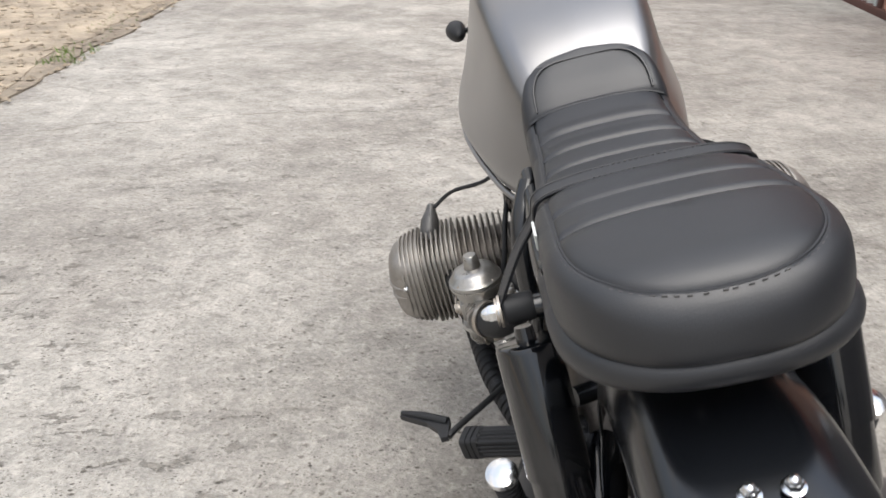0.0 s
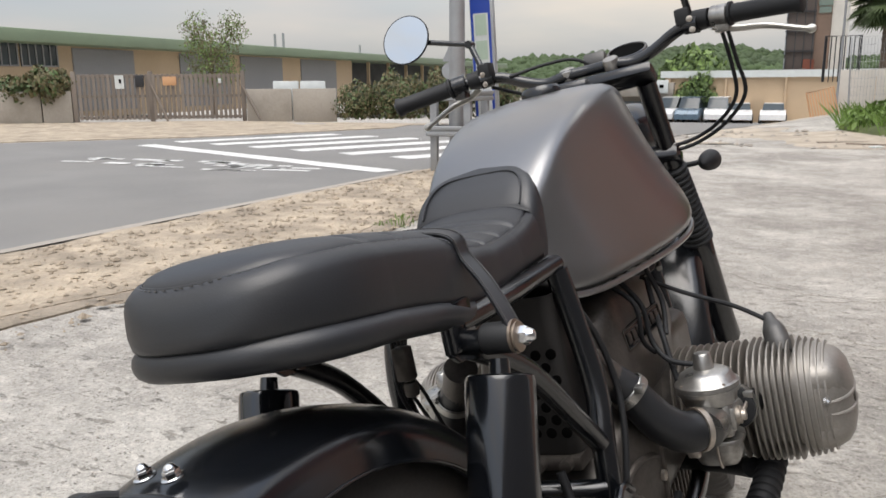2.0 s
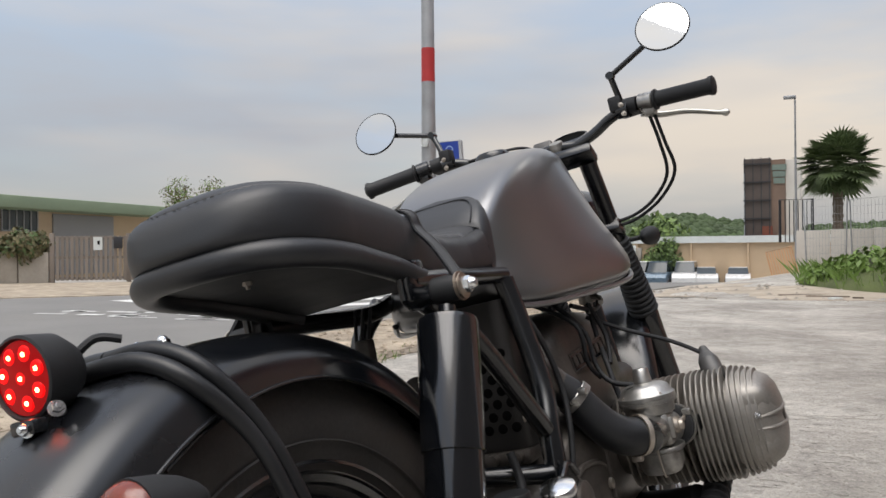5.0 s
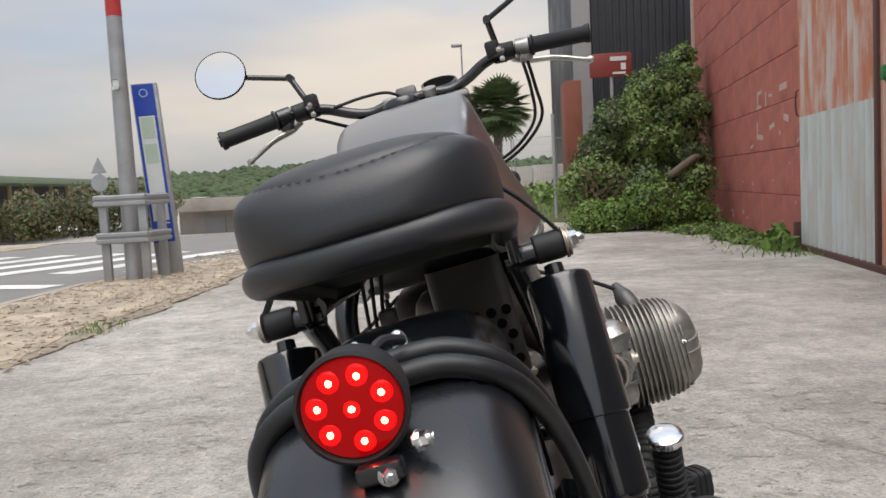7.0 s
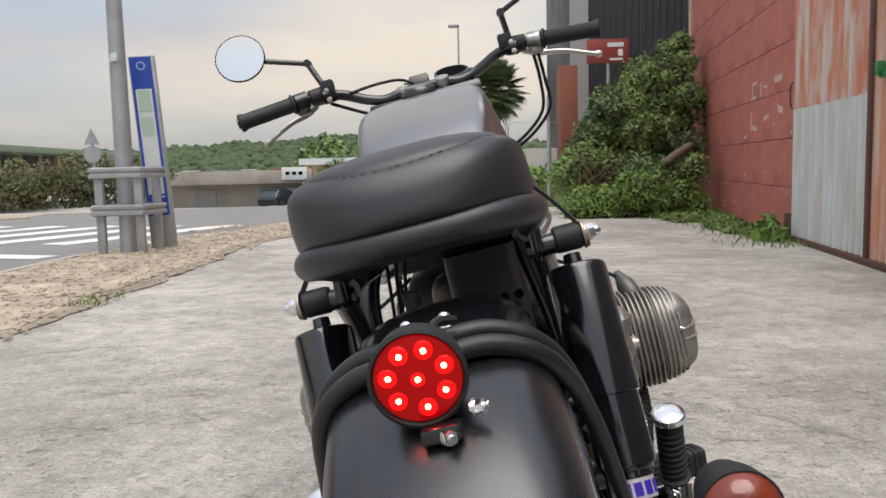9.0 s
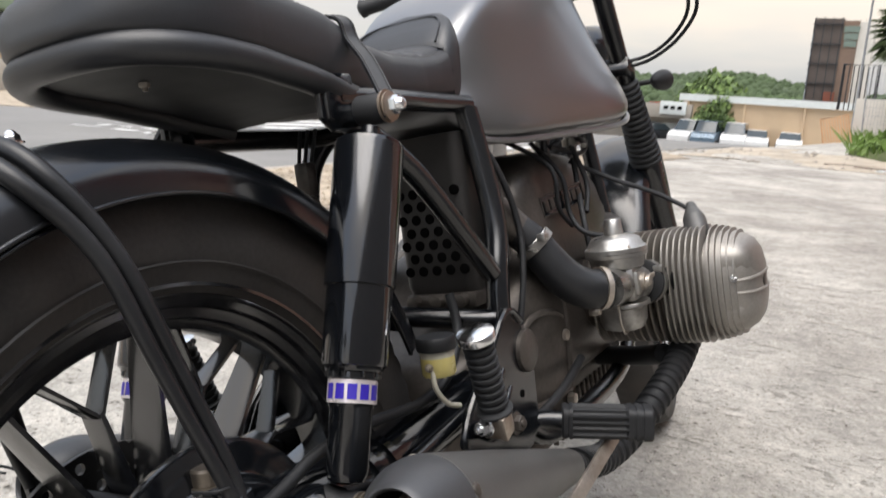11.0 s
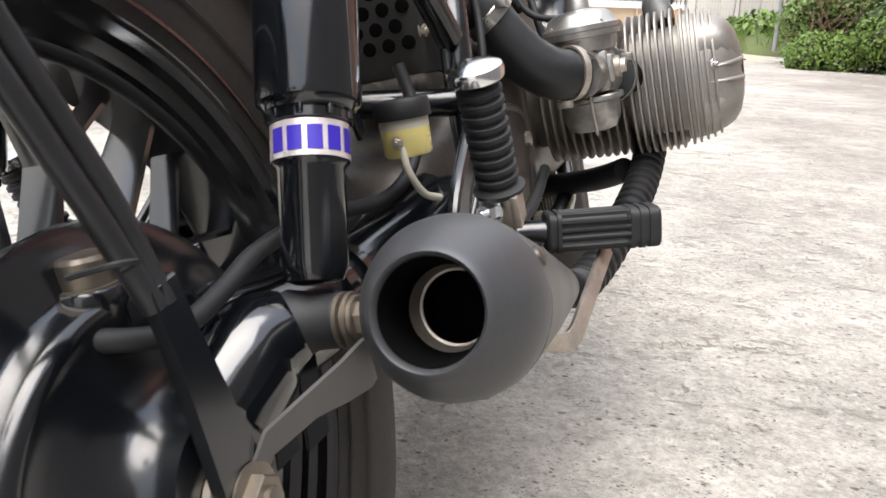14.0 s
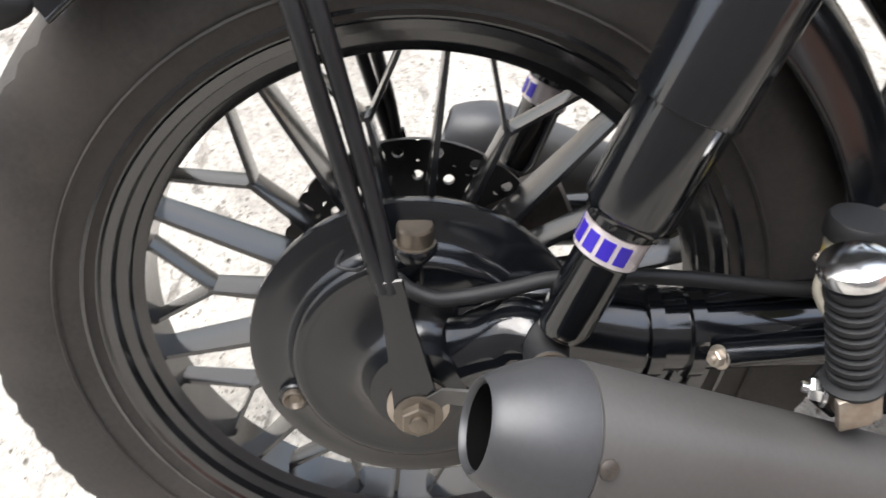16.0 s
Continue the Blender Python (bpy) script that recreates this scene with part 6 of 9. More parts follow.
bolt("reservoir_screw", (0.126, 0.258, 0.445), (0.05, -1, 0), 0.0035, 0.006, res, M_STEEL)
bm = bmesh.new()
tube(bm, [(0.128, 0.262, 0.446), (0.130, 0.258, 0.425), (0.134, 0.270, 0.405), (0.140, 0.285, 0.398)], 0.0028, 10)
part("feed_tube", bm, M_MILKY, res)


def hose(pts, r=0.0065, mat=None, name="hose"):
    bm = bmesh.new()
    tube(bm, pts, r, 12)
    return part(name, bm, mat or M_RUBBER, bike)


hose([(-0.05, -0.03, 0.42), (0.03, -0.025, 0.415), (0.085, -0.012, 0.404), (0.1, 0.010, 0.397), (0.1, 0.031, 0.397), (0.1, 0.064, 0.404), (0.1, 0.094, 0.412), (0.1, 0.142, 0.415), (0.1, 0.194, 0.412), (0.1, 0.276, 0.404), (0.105, 0.33, 0.42), (0.1, 0.37, 0.46), (0.09, 0.38, 0.50)], 0.0055, None, "brake_hose")
hose([(0.095, 0.475, 0.70), (0.118, 0.50, 0.63), (0.128, 0.515, 0.56), (0.132, 0.50, 0.50), (0.128, 0.48, 0.44)], 0.0042, None, "cable")
hose([(0.08, 0.70, 0.67), (0.122, 0.70, 0.615), (0.128, 0.70, 0.56), (0.15, 0.69, 0.53), (0.19, 0.69, 0.52)], 0.0040, None, "cable")
hose([(0.05, 0.66, 0.68), (0.124, 0.655, 0.63), (0.126, 0.665, 0.57), (0.13, 0.70, 0.54)], 0.0036, None, "cable")
hose([(0.06, 0.98, 0.70), (0.11, 0.86, 0.66), (0.12, 0.79, 0.645), (0.11, 0.70, 0.66)], 0.0040, None, "cable")
hose([(0.12, 0.76, 0.66), (0.135, 0.77, 0.60), (0.14, 0.74, 0.555)], 0.0040, None, "cable")
for k in range(3):
    hose([(-0.075 + 0.012 * k, 0.36, 0.715), (-0.08 + 0.008 * k, 0.352, 0.66 - 0.006 * k), (-0.085 + 0.010 * k, 0.36 + 0.01 * k, 0.60), (-0.07 + 0.008 * k, 0.40, 0.53)], 0.0024, None, "wire")
bm = bmesh.new()
box(bm, (-0.052, 0.330, 0.655), (0.020, 0.018, 0.040), 0.003)
box(bm, (-0.048, 0.328, 0.625), (0.014, 0.014, 0.018), 0.003)
part("wiring_connector", bm, M_ALLOY, bike, "grey wiring connector under the seat")
# ------------------------------------------------ fork, lamp, bars
for s in (1, -1):
    up, lo = Vector((s * 0.097, 1.086, 0.945)), Vector((s * 0.097, 1.395, 0.372))
    ax = (lo - up).normalized()
    bm = bmesh.new()
    lathe(bm, [(0, 0.0185), (0.20, 0.0185)], up, ax, 28)
    leg = part("fork_leg", bm, M_BLACK, bike, "black fork leg with a rubber gaiter")
    bm = bmesh.new()
    prof = []
    for k in range(15):
        h = 0.19 + 0.0125 * k
        rr = 0.026 + 0.0006 * k
        prof += [(h, rr - 0.004), (h + 0.004, rr), (h + 0.0085, rr), (h + 0.012, rr - 0.004)]
    lathe(bm, prof, up, ax, 32)
    part("gaiter", bm, M_RUBBER, leg, "pleated rubber fork gaiter", angle=25)
    bm = bmesh.new()
    lathe(bm, [(0.375, 0.027), (0.385, 0.030), (0.42, 0.029), (0.60, 0.027), (0.655, 0.028), (0.67, 0.022)], up, ax, 28)
    part("fork_slider", bm, M_BLACK, leg)
    for c, t in (((s * 0.055, 1.072, 0.958), 0.022), ((s * 0.055, 1.16, 0.80), 0.03)):
        bm = bmesh.new()
        box(bm, c, (0.13, 0.05, t), 0.006, Matrix.Rotation(radians(-28), 3, "X"))
        part("fork_yoke", bm, M_BLACK, leg)
bm = bmesh.new()
tube(bm, [(-0.11, 1.44, 0.328), (0.11, 1.44, 0.328)], 0.011, 14)
part("front_axle", bm, M_STEEL, bike)
bm = bmesh.new()
loops = []
for i in range(25):
    a = radians(12 + 160 * i / 24)
    ca, sa = math.cos(a), math.sin(a)
    prof = [(0.072 * math.sin(-1.5 + 3.0 * k / 10), 0.352 - 0.03 * abs(-1 + 2 * k / 10) ** 2.4) for k in range(11)]
    inner = [(x * 0.96, r - 0.003) for x, r in prof[::-1]]
    loops.append([(x, r * ca, r * sa) for x, r in prof + inner])
rings(bm, loops)
front_fender = part("front_fender", bm, M_BLACK, bike, "short black front fender", angle=50)
front_fender.location, front_fender.rotation_euler = (0, 1.44, 0.328), (0, 0, radians(9))
bm = bmesh.new()
lathe(bm, [(0.10, 0.060), (0.095, 0.066), (0.05, 0.066), (0.0, 0.058), (-0.04, 0.036), (-0.052, 0.016), (-0.054, 0.0)], (0, 1.23, 0.855), (0, 1, -0.03), 44)
lamp = part("headlight", bm, M_BLACK, bike, "round black headlight bowl")
bm = bmesh.new()
lathe(bm, [(0.098, 0.062), (0.108, 0.046), (0.113, 0.0)], (0, 1.23, 0.855), (0, 1, -0.03), 44)
part("lens", bm, M_SIGNWHITE, lamp)
bm = bmesh.new()
lathe(bm, [(-0.030, 0.030), (-0.012, 0.036), (0.002, 0.0385), (0.005, 0.0385), (0.006, 0.034), (0.003, 0.033)], (0.066, 1.120, 1.008), (0.05, -0.45, 1), 40)
gauge = part("speedometer", bm, M_BLACK, bike, "small round black speedometer")
bm = bmesh.new()
lathe(bm, [(0.0036, 0.0325), (0.0040, 0.0)], (0.066, 1.120, 1.008), (0.05, -0.45, 1), 36)
part("dial", bm, M_HOLE, gauge)
bm = bmesh.new()
box(bm, (-0.008, 1.155, 1.014), (0.045, 0.022, 0.026), 0.006, Matrix.Rotation(radians(-25), 3, "X"))
part("warning_lamp_box", bm, M_MATTE, bike, "small black warning lamp box")

bar = [(0, 1.080, 0.990), (0.045, 1.080, 0.990), (0.085, 1.083, 0.985), (0.125, 1.086, 0.997), (0.165, 1.083, 1.016), (0.205, 1.072, 1.023), (0.265, 1.058, 1.020), (0.380, 1.037, 1.0065)]
barL = [(-x, y - 0.052 * (x / 0.38) ** 1.0 + (0.02 if x > 0.3 else 0.0) * 0, z) for x, y, z in bar]
bm = bmesh.new()
tube(bm, barL[:0:-1] + bar, 0.0110, 16, 5)
bars = part("handlebar", bm, M_BLACK, bike, "black bent handlebar")
for s in (1, -1):
    bm = bmesh.new()
    lathe(bm, [(-0.030, 0.012), (-0.012, 0.015), (0.004, 0.0165), (0.010, 0.0140), (0.012, 0.0)], (s * 0.043, 1.079, 0.992), (0, -0.45, 1), 24)
    part("bar_clamp", bm, M_CARB, bars, "bright alloy bar clamp")
    src = bar if s > 0 else barL
    a, b = Vector(src[-2]), Vector(src[-1])
    ax = (b - a).normalized()
    bm = bmesh.new()
    lathe(bm, [(0, 0.0205), (0.004, 0.0205), (0.006, 0.0162), (0.03, 0.0158), (0.105, 0.0160), (0.110, 0.0185), (0.116, 0.0188), (0.118, 0.0160), (0.118, 0.0)], a, ax, 32)
    grip = part("grip", bm, M_RUBBER, bars, "black rubber handlebar grip")
    # switch housing, perch and lever
    c = Vector(src[-2]) - ax * 0.016
    bm = bmesh.new()
    lathe(bm, [(-0.016, 0.0165), (-0.014, 0.0185), (0.012, 0.0185), (0.014, 0.0165)], c, ax, 24)
    box(bm, c + Vector((0, 0.004, -0.016)), (0.026, 0.026, 0.024), 0.004)
    part("throttle_housing", bm, M_CARB if s > 0 else M_BLACK, bars, "alloy throttle housing" if s > 0 else "black switch housing")
    d = Vector(src[-2]) - ax * 0.052
    bm = bmesh.new()
    lathe(bm, [(-0.016, 0.0165), (0.016, 0.0165)], d, ax, 24)
    box(bm, d + Vector((s * -0.004, 0.018, -0.004)), (0.045, 0.034, 0.026), 0.006)
    box(bm, d + Vector((s * -0.026, -0.004, 0.010)), (0.026, 0.030, 0.030), 0.004)
    perch = part("lever_perch", bm, M_RUBBER, bars, "black lever perch")
    tip = Vector((0.381, 1.123, 0.966)) if s > 0 else Vector((-0.342, 1.030, 0.958))
    st = d + Vector((s * 0.012, 0.034, -0.014))
    bm = bmesh.new()
    tube(bm, [st, st.lerp(tip, 0.22) + Vector((0, 0.008, -0.002)), st.lerp(tip, 0.55) + Vector((0, 0.006, 0.004)), st.lerp(tip, 0.9), tip], [0.0095, 0.0088, 0.0074, 0.0064, 0.0064], 12, 5, 0.75)
    lathe(bm, [(-0.009, 0.0), (-0.006, 0.006), (0, 0.0082), (0.006, 0.006), (0.009, 0.0)], tip, tip - st, 16)
    part("lever", bm, M_LEVER, bars, "bare alloy ball-end lever")
    # mirror on a jointed arm
    elbow = Vector((0.193, 1.05, 1.092)) if s > 0 else Vector((-0.220, 1.050, 1.097))
    mid = Vector((0.318, 1.018, 1.142)) if s > 0 else Vector((-0.351, 1.035, 1.140))
    foot = Vector((0.200, 1.064, 1.026)) if s > 0 else Vector((-0.192, 1.034, 1.026))
    nor = Vector((0.05 if s > 0 else 0.10, -1, 0.30)).normalized()
    bm = bmesh.new()
    lathe(bm, [(-0.014, 0.004), (-0.011, 0.030), (-0.006, 0.0475), (0.0, 0.0520), (0.003, 0.0520), (0.004, 0.0505), (0.002, 0.0500), (0.0015, 0.0)], mid, nor, 56)
    mirror = part("mirror", bm, M_RUBBER, bars, "round bar mirror with a black rim")
    bm = bmesh.new()
    lathe(bm, [(0.0035, 0.0498), (0.0040, 0.0)], mid, nor, 56)
    part("mirror_glass", bm, M_MIRROR, bars)
    edge = mid - nor * 0.004 + (elbow - mid).normalized() * 0.047
    bm = bmesh.new()
    tube(bm, [foot, foot.lerp(elbow, 0.5), elbow], 0.0062, 12)
    tube(bm, [elbow, elbow.lerp(edge, 0.5), edge], 0.0055, 12)
    lathe(bm, [(-0.009, 0.008), (0.009, 0.008)], elbow, (0, 1, 0), 16)
    lathe(bm, [(-0.012, 0.016), (0.012, 0.016)], foot + Vector((0, 0, -0.006)), ax, 20)
    part("mirror_arm", bm, M_BLACK, bars)
    bolt("mirror_screw", foot + Vector((0.0, -0.016, 0.003)), (0, -1, 0.1), 0.004, 0.005, bars, M_STEEL)
    bolt("mirror_screw", foot + Vector((0.002, -0.016, -0.016)), (0, -1, 0.1), 0.004, 0.005, bars, M_STEEL)
    bm = bmesh.new()
    for k in range(2 if s > 0 else 1):
        o = 0.010 * k
        tube(bm, [d + Vector((s * (0.028 + o), 0.02, -0.02)), (s * (0.246 + o), 1.110, 0.945), (s * (0.240 + o * 1.6), 1.145, 0.885), (s * (0.200 + o), 1.172, 0.845 - o * 0.6), (s * 0.15, 1.185, 0.822 - o), (s * 0.10, 1.175, 0.815 - o)] if s > 0 else
             [d + Vector((0.02, 0.02, -0.02)), (-0.14, 1.10, 0.975), (-0.09, 1.12, 0.95), (-0.05, 1.14, 0.90)], 0.0036, 10)
    part("control_cable", bm, M_RUBBER, bars)
bm = bmesh.new()
tube(bm, [(-0.15, 1.05, 1.015), (-0.09, 1.10, 1.025), (-0.04, 1.13, 1.022), (0.0, 1.15, 0.99)], 0.0032, 8)
part("control_cable", bm, M_RUBBER, bars)
# ---------------------------------------------------------------- ground
def ground_z(x, y):
    far = -2.1 * min(1.0, max(0.0, y - 15.5) / 46.0)
    rise = max(0.0, min(1.0, (y - 13) / 8)) * max(0.0, min(1.0, (x + 2.5) / 2.2)) * 0.45
    return far + rise * (1 - max(0.0, min(1.0, (y - 28) / 20)))


bm = bmesh.new()
xs = [-2500, -600, -200, -90, -50] + [float(q) for q in np.arange(-34, -4, 1.5)] + [float(q) for q in np.arange(-4.0, 5, 0.5)] + [6, 8, 12, 20, 40, 90, 200, 600, 2500]
yy = [-2500, -600, -150, -60, -30, -15, -8] + [float(q) for q in np.arange(-4, 12, 0.5)] + [float(q) for q in np.arange(12, 70, 2)] + [75, 90, 140, 300, 700, 2500]
grid = [[bm.verts.new((x, y, ground_z(x, y) - 0.004)) for x in xs] for y in yy]
for j in range(len(yy) - 1):
    for i in range(len(xs) - 1):
        bm.faces.new((grid[j][i], grid[j][i + 1], grid[j + 1][i + 1], grid[j + 1][i]))
ground = tagged(part("ground", bm, M_CONCRETE), "rough weathered pale grey concrete yard", "ground", kind="structure")


def sheet(name, outline, mat, z, label, category, kind="structure", wob=0.0, thick=0.02):
    """A thin slab that follows the ground, with a slightly ragged edge."""
    pts = []
    n = len(outline)
    rnd = random.Random(len(outline) * 7 + int(abs(outline[0][0]) * 10))
    for i in range(n):
        a, b = Vector(outline[i]), Vector(outline[(i + 1) % n])
        k = max(1, int((b - a).length / (0.16 if wob else 3)))
        for j in range(k):
            p = a.lerp(b, j / k)
            pts.append((p.x + wob * (noise.noise((p.x * 1.3, p.y * 1.3, n)) * 1.4 + rnd.uniform(-0.25, 0.25)), p.y))
    bm = bmesh.new()
    top = [bm.verts.new((x, y, ground_z(x, y) + z)) for x, y in pts]
    low = [bm.verts.new((x, y, ground_z(x, y) + z - thick)) for x, y in pts]
    bm.faces.new(top)
    for i in range(len(pts)):
        j = (i + 1) % len(pts)
        bm.faces.new((top[i], top[j], low[j], low[i]))
    bmesh.ops.triangulate(bm, faces=[f for f in bm.faces if len(f.verts) > 4])
    return tagged(part(name, bm, mat, None, smooth=False), label, category, kind=kind)


near_edge = [(-3.95, -40), (-3.95, 2.0), (-3.9, 7.0), (-3.55, 9.0), (-2.75, 12.6), (-2.2, 15.5), (-1.8, 22), (-3.2, 40), (-6, 62)]
far_edge = [(-24, 62), (-13, 28), (-9.2, 15.2), (-8.46, 14.2), (-10.25, 10.3), (-12.4, 7.9), (-22, -2), (-45, -40)]
sheet("road", near_edge + far_edge, M_ASPHALT, 0.004, "worn grey asphalt street", "road")
sheet("sandy_verge", [(-2.75, -12), (-2.70, 1.8), (-2.52, 2.8), (-2.40, 3.6), (-2.50, 4.3), (-2.42, 6.0), (-2.60, 7.4), (-2.28, 9.2), (-2.02, 11.5), (-2.55, 12.4), (-3.5, 9.0), (-3.85, 7.0), (-3.9, 2.0), (-3.9, -12)], M_SAND, 0.010, "eroded sandy verge beside the street", "verge", wob=0.12, thick=0.03)
sheet("far_verge", [(-8.6, 14.3), (-10.3, 10.5), (-12.5, 8.1), (-22, -1.5), (-30, 4), (-17.6, 13.3), (-14.2, 15.9), (-9.5, 19.5)], M_SAND, 0.012, "sandy verge in front of the gate", "verge", wob=0.05)

M_DRIFT = material("thin_sandy_dust", (0.40, 0.345, 0.275), 0.95, 0, 0.35, 3.0, 45, 0.8, 0.02, (0.27, 0.235, 0.19), 0.7)
M_SOIL = material("damp_gritty_soil", (0.29, 0.245, 0.190), 0.95, 0, 0.45, 5.0, 60, 1.0, 0.03, (0.17, 0.142, 0.112), 0.8)
sheet("soil_edge", [(-2.6, -12), (-2.55, 1.8), (-2.35, 2.8), (-2.28, 3.6), (-2.32, 4.3), (-2.3, 6.0), (-2.45, 7.4), (-2.15, 9.2), (-1.9, 11.5), (-2.45, 11.8), (-2.85, 9.0), (-2.9, 4.0), (-3.0, 1.0), (-3.1, -12)], M_SOIL, 0.006, "dark gritty soil washed along the edge of the concrete", "soil", wob=0.12, thick=0.012)
sheet("sandy_drift", [(-2.2, 12.0), (-1.1, 12.6), (-0.1, 12.0), (1.0, 12.2), (1.9, 11.8), (1.9, 13.4), (0.6, 15.0), (-0.1, 19.5), (-1.7, 19.5), (-2.1, 15.5)], M_DRIFT, 0.004, "pale sandy soil washed over the edge of the yard", "soil", wob=0.22, thick=0.01)


def paint(a, b, w, name="road_marking", label="worn white painted road line"):
    a, b = Vector(a), Vector(b)
    d = (b - a).normalized()
    n = Vector((-d.y, d.x)) * w / 2
    bm = bmesh.new()
    k = max(2, int((b - a).length / 0.25))
    lo, hi = [], []
    for i in range(k + 1):
        p = a.lerp(b, i / k)
        j = 1 + 0.10 * noise.noise((p.x * 4, p.y * 4, 3))
        for row, q in ((lo, p - n * j), (hi, p + n * j)):
            row.append(bm.verts.new((q.x, q.y, ground_z(q.x, q.y) + 0.0085)))
    for i in range(k):
        bm.faces.new((lo[i], lo[i + 1], hi[i + 1], hi[i]))
    return tagged(part(name, bm, M_ROADPAINT, smooth=False), label, "road marking", kind="structure")


paint((-9.75, 8.62), (-4.15, 6.90), 0.30)
for k in range(7):
    c = Vector((-9.2 + 0.98 * k, 10.35 - 0.20 * k))
    paint(c + Vector((-0.55, -1.05)), c + Vector((0.75, 1.65)), 0.42, "crossing_stripe", "worn white zebra crossing stripe")
paint((-3.98, -10), (-3.93, 7.2), 0.10, "road_edge_line", "broken pale line along the road edge").data.materials[0] = M_OLDCONC
rnd = random.Random(5)
for k in range(34):
    t = rnd.random()
    x, y = -8.4 + 2.9 * t + rnd.uniform(-0.4, 0.4), 6.05 + 0.75 * rnd.random() + 0.25 * t
    r = rnd.uniform(0.06, 0.30)
    paint((x - r, y - 0.1 * r), (x + r, y + 0.25 * r), rnd.uniform(0.05, 0.16), "road_marking", "broken remains of white road paint")

# cracks in the yard: thin dark grooves with raised lips
for pts in ([(-2.34, 2.79), (-2.06, 2.77), (-1.73, 2.93), (-1.55, 2.95), (-0.96, 3.07), (-0.6, 3.08), (-0.21, 3.12)], [(-0.37, 3.84), (0.18, 3.42), (0.53, 3.47), (0.81, 3.62), (1.4, 3.70)], [(0.05, 3.19), (0.41, 3.36), (0.78, 3.50)], [(0.15, 2.74), (0.25, 2.81), (0.38, 2.80), (0.45, 2.74), (0.64, 2.62)],
            [(0.87, 1.95), (1.0, 1.72), (1.15, 1.57)], [(0.33, 1.08), (0.38, 1.11), (0.42, 1.12), (0.46, 1.20)], [(0.48, 1.13), (0.55, 1.16), (0.61, 1.14)], [(-0.2, 6.6), (0.6, 6.4), (1.5, 6.55), (2.6, 6.3)]):
    bm = bmesh.new()
    line = smooth_path([(x, y, 0) for x, y in pts], 10)
    rl = random.Random(int(pts[0][0] * 100) + 7)
    lo, hi = [], []
    for i, p in enumerate(line):
        d = (line[min(i + 1, len(line) - 1)] - line[max(i - 1, 0)]).normalized()
        n = Vector((-d.y, d.x, 0))
        j = n * rl.uniform(-0.016, 0.016)
        w = rl.uniform(0.001, 0.006) * (1 if 0 < i < len(line) - 1 else 0.1)
        lo.append(bm.verts.new(p + j - n * w + Vector((0, 0, -0.0028))))
        hi.append(bm.verts.new(p + j + n * w + Vector((0, 0, -0.0028))))
    for i in range(len(line) - 1):
        bm.faces.new((lo[i], lo[i + 1], hi[i + 1], hi[i]))
    tagged(part("concrete_crack", bm, M_CRACK, smooth=False), "thin dark crack in the concrete", "crack", kind="structure")


# loose grit and pebbles over the yard, verge stones
def scatter_stones(name, n, area, size, mat, seed, label, z=0.0):
    rs = np.random.RandomState(seed)
    base = np.array([(1, 0, 0), (-1, 0, 0), (0, 1, 0), (0, -1, 0), (0, 0, 1), (0, 0, -0.6)], float)
    tri = np.array([(0, 2, 4), (2, 1, 4), (1, 3, 4), (3, 0, 4), (2, 0, 5), (1, 2, 5), (3, 1, 5), (0, 3, 5)])
    verts, faces = [], []
    for k in range(n):
        x, y = rs.uniform(area[0], area[2]), rs.uniform(area[1], area[3])
        s = size[0] + (size[1] - size[0]) * rs.rand() ** 3
        a = rs.uniform(0, 6.28)
        v = base * s * rs.uniform(0.6, 1.3, (6, 3)) * np.array([1, 1, 0.55])
        v = np.stack([v[:, 0] * math.cos(a) - v[:, 1] * math.sin(a) + x, v[:, 0] * math.sin(a) + v[:, 1] * math.cos(a) + y, v[:, 2] + ground_z(x, y) + z + s * 0.1], 1)
        faces.append(tri + len(verts) * 6)
        verts.append(v)
    me = bpy.data.meshes.new(name)
    me.from_pydata(np.concatenate(verts).tolist(), [], np.concatenate(faces).tolist())
    me.materials.append(mat)
    return tagged(new(name, me), label, "gravel", kind="stuff")


scatter_stones("yard_grit", 5200, (-2.2, -0.6, 2.8, 5.0), (0.0012, 0.0065), M_GRIT, 3, "fine loose grit on the concrete")
scatter_stones("yard_grit_dark", 2600, (-2.2, -0.6, 2.8, 5.0), (0.001, 0.004), M_GRITDARK, 9, "dark specks of grit on the concrete")
scatter_stones("verge_stones", 3800, (-3.8, 0.0, -2.25, 11.0), (0.006, 0.035), M_SAND, 4, "small stones on the sandy verge", 0.012)
scatter_stones("rubble_strip", 170, (-3.2, 11.8, 0.8, 15.0), (0.012, 0.075), M_OLDCONC, 6, "broken rubble along the yard edge")


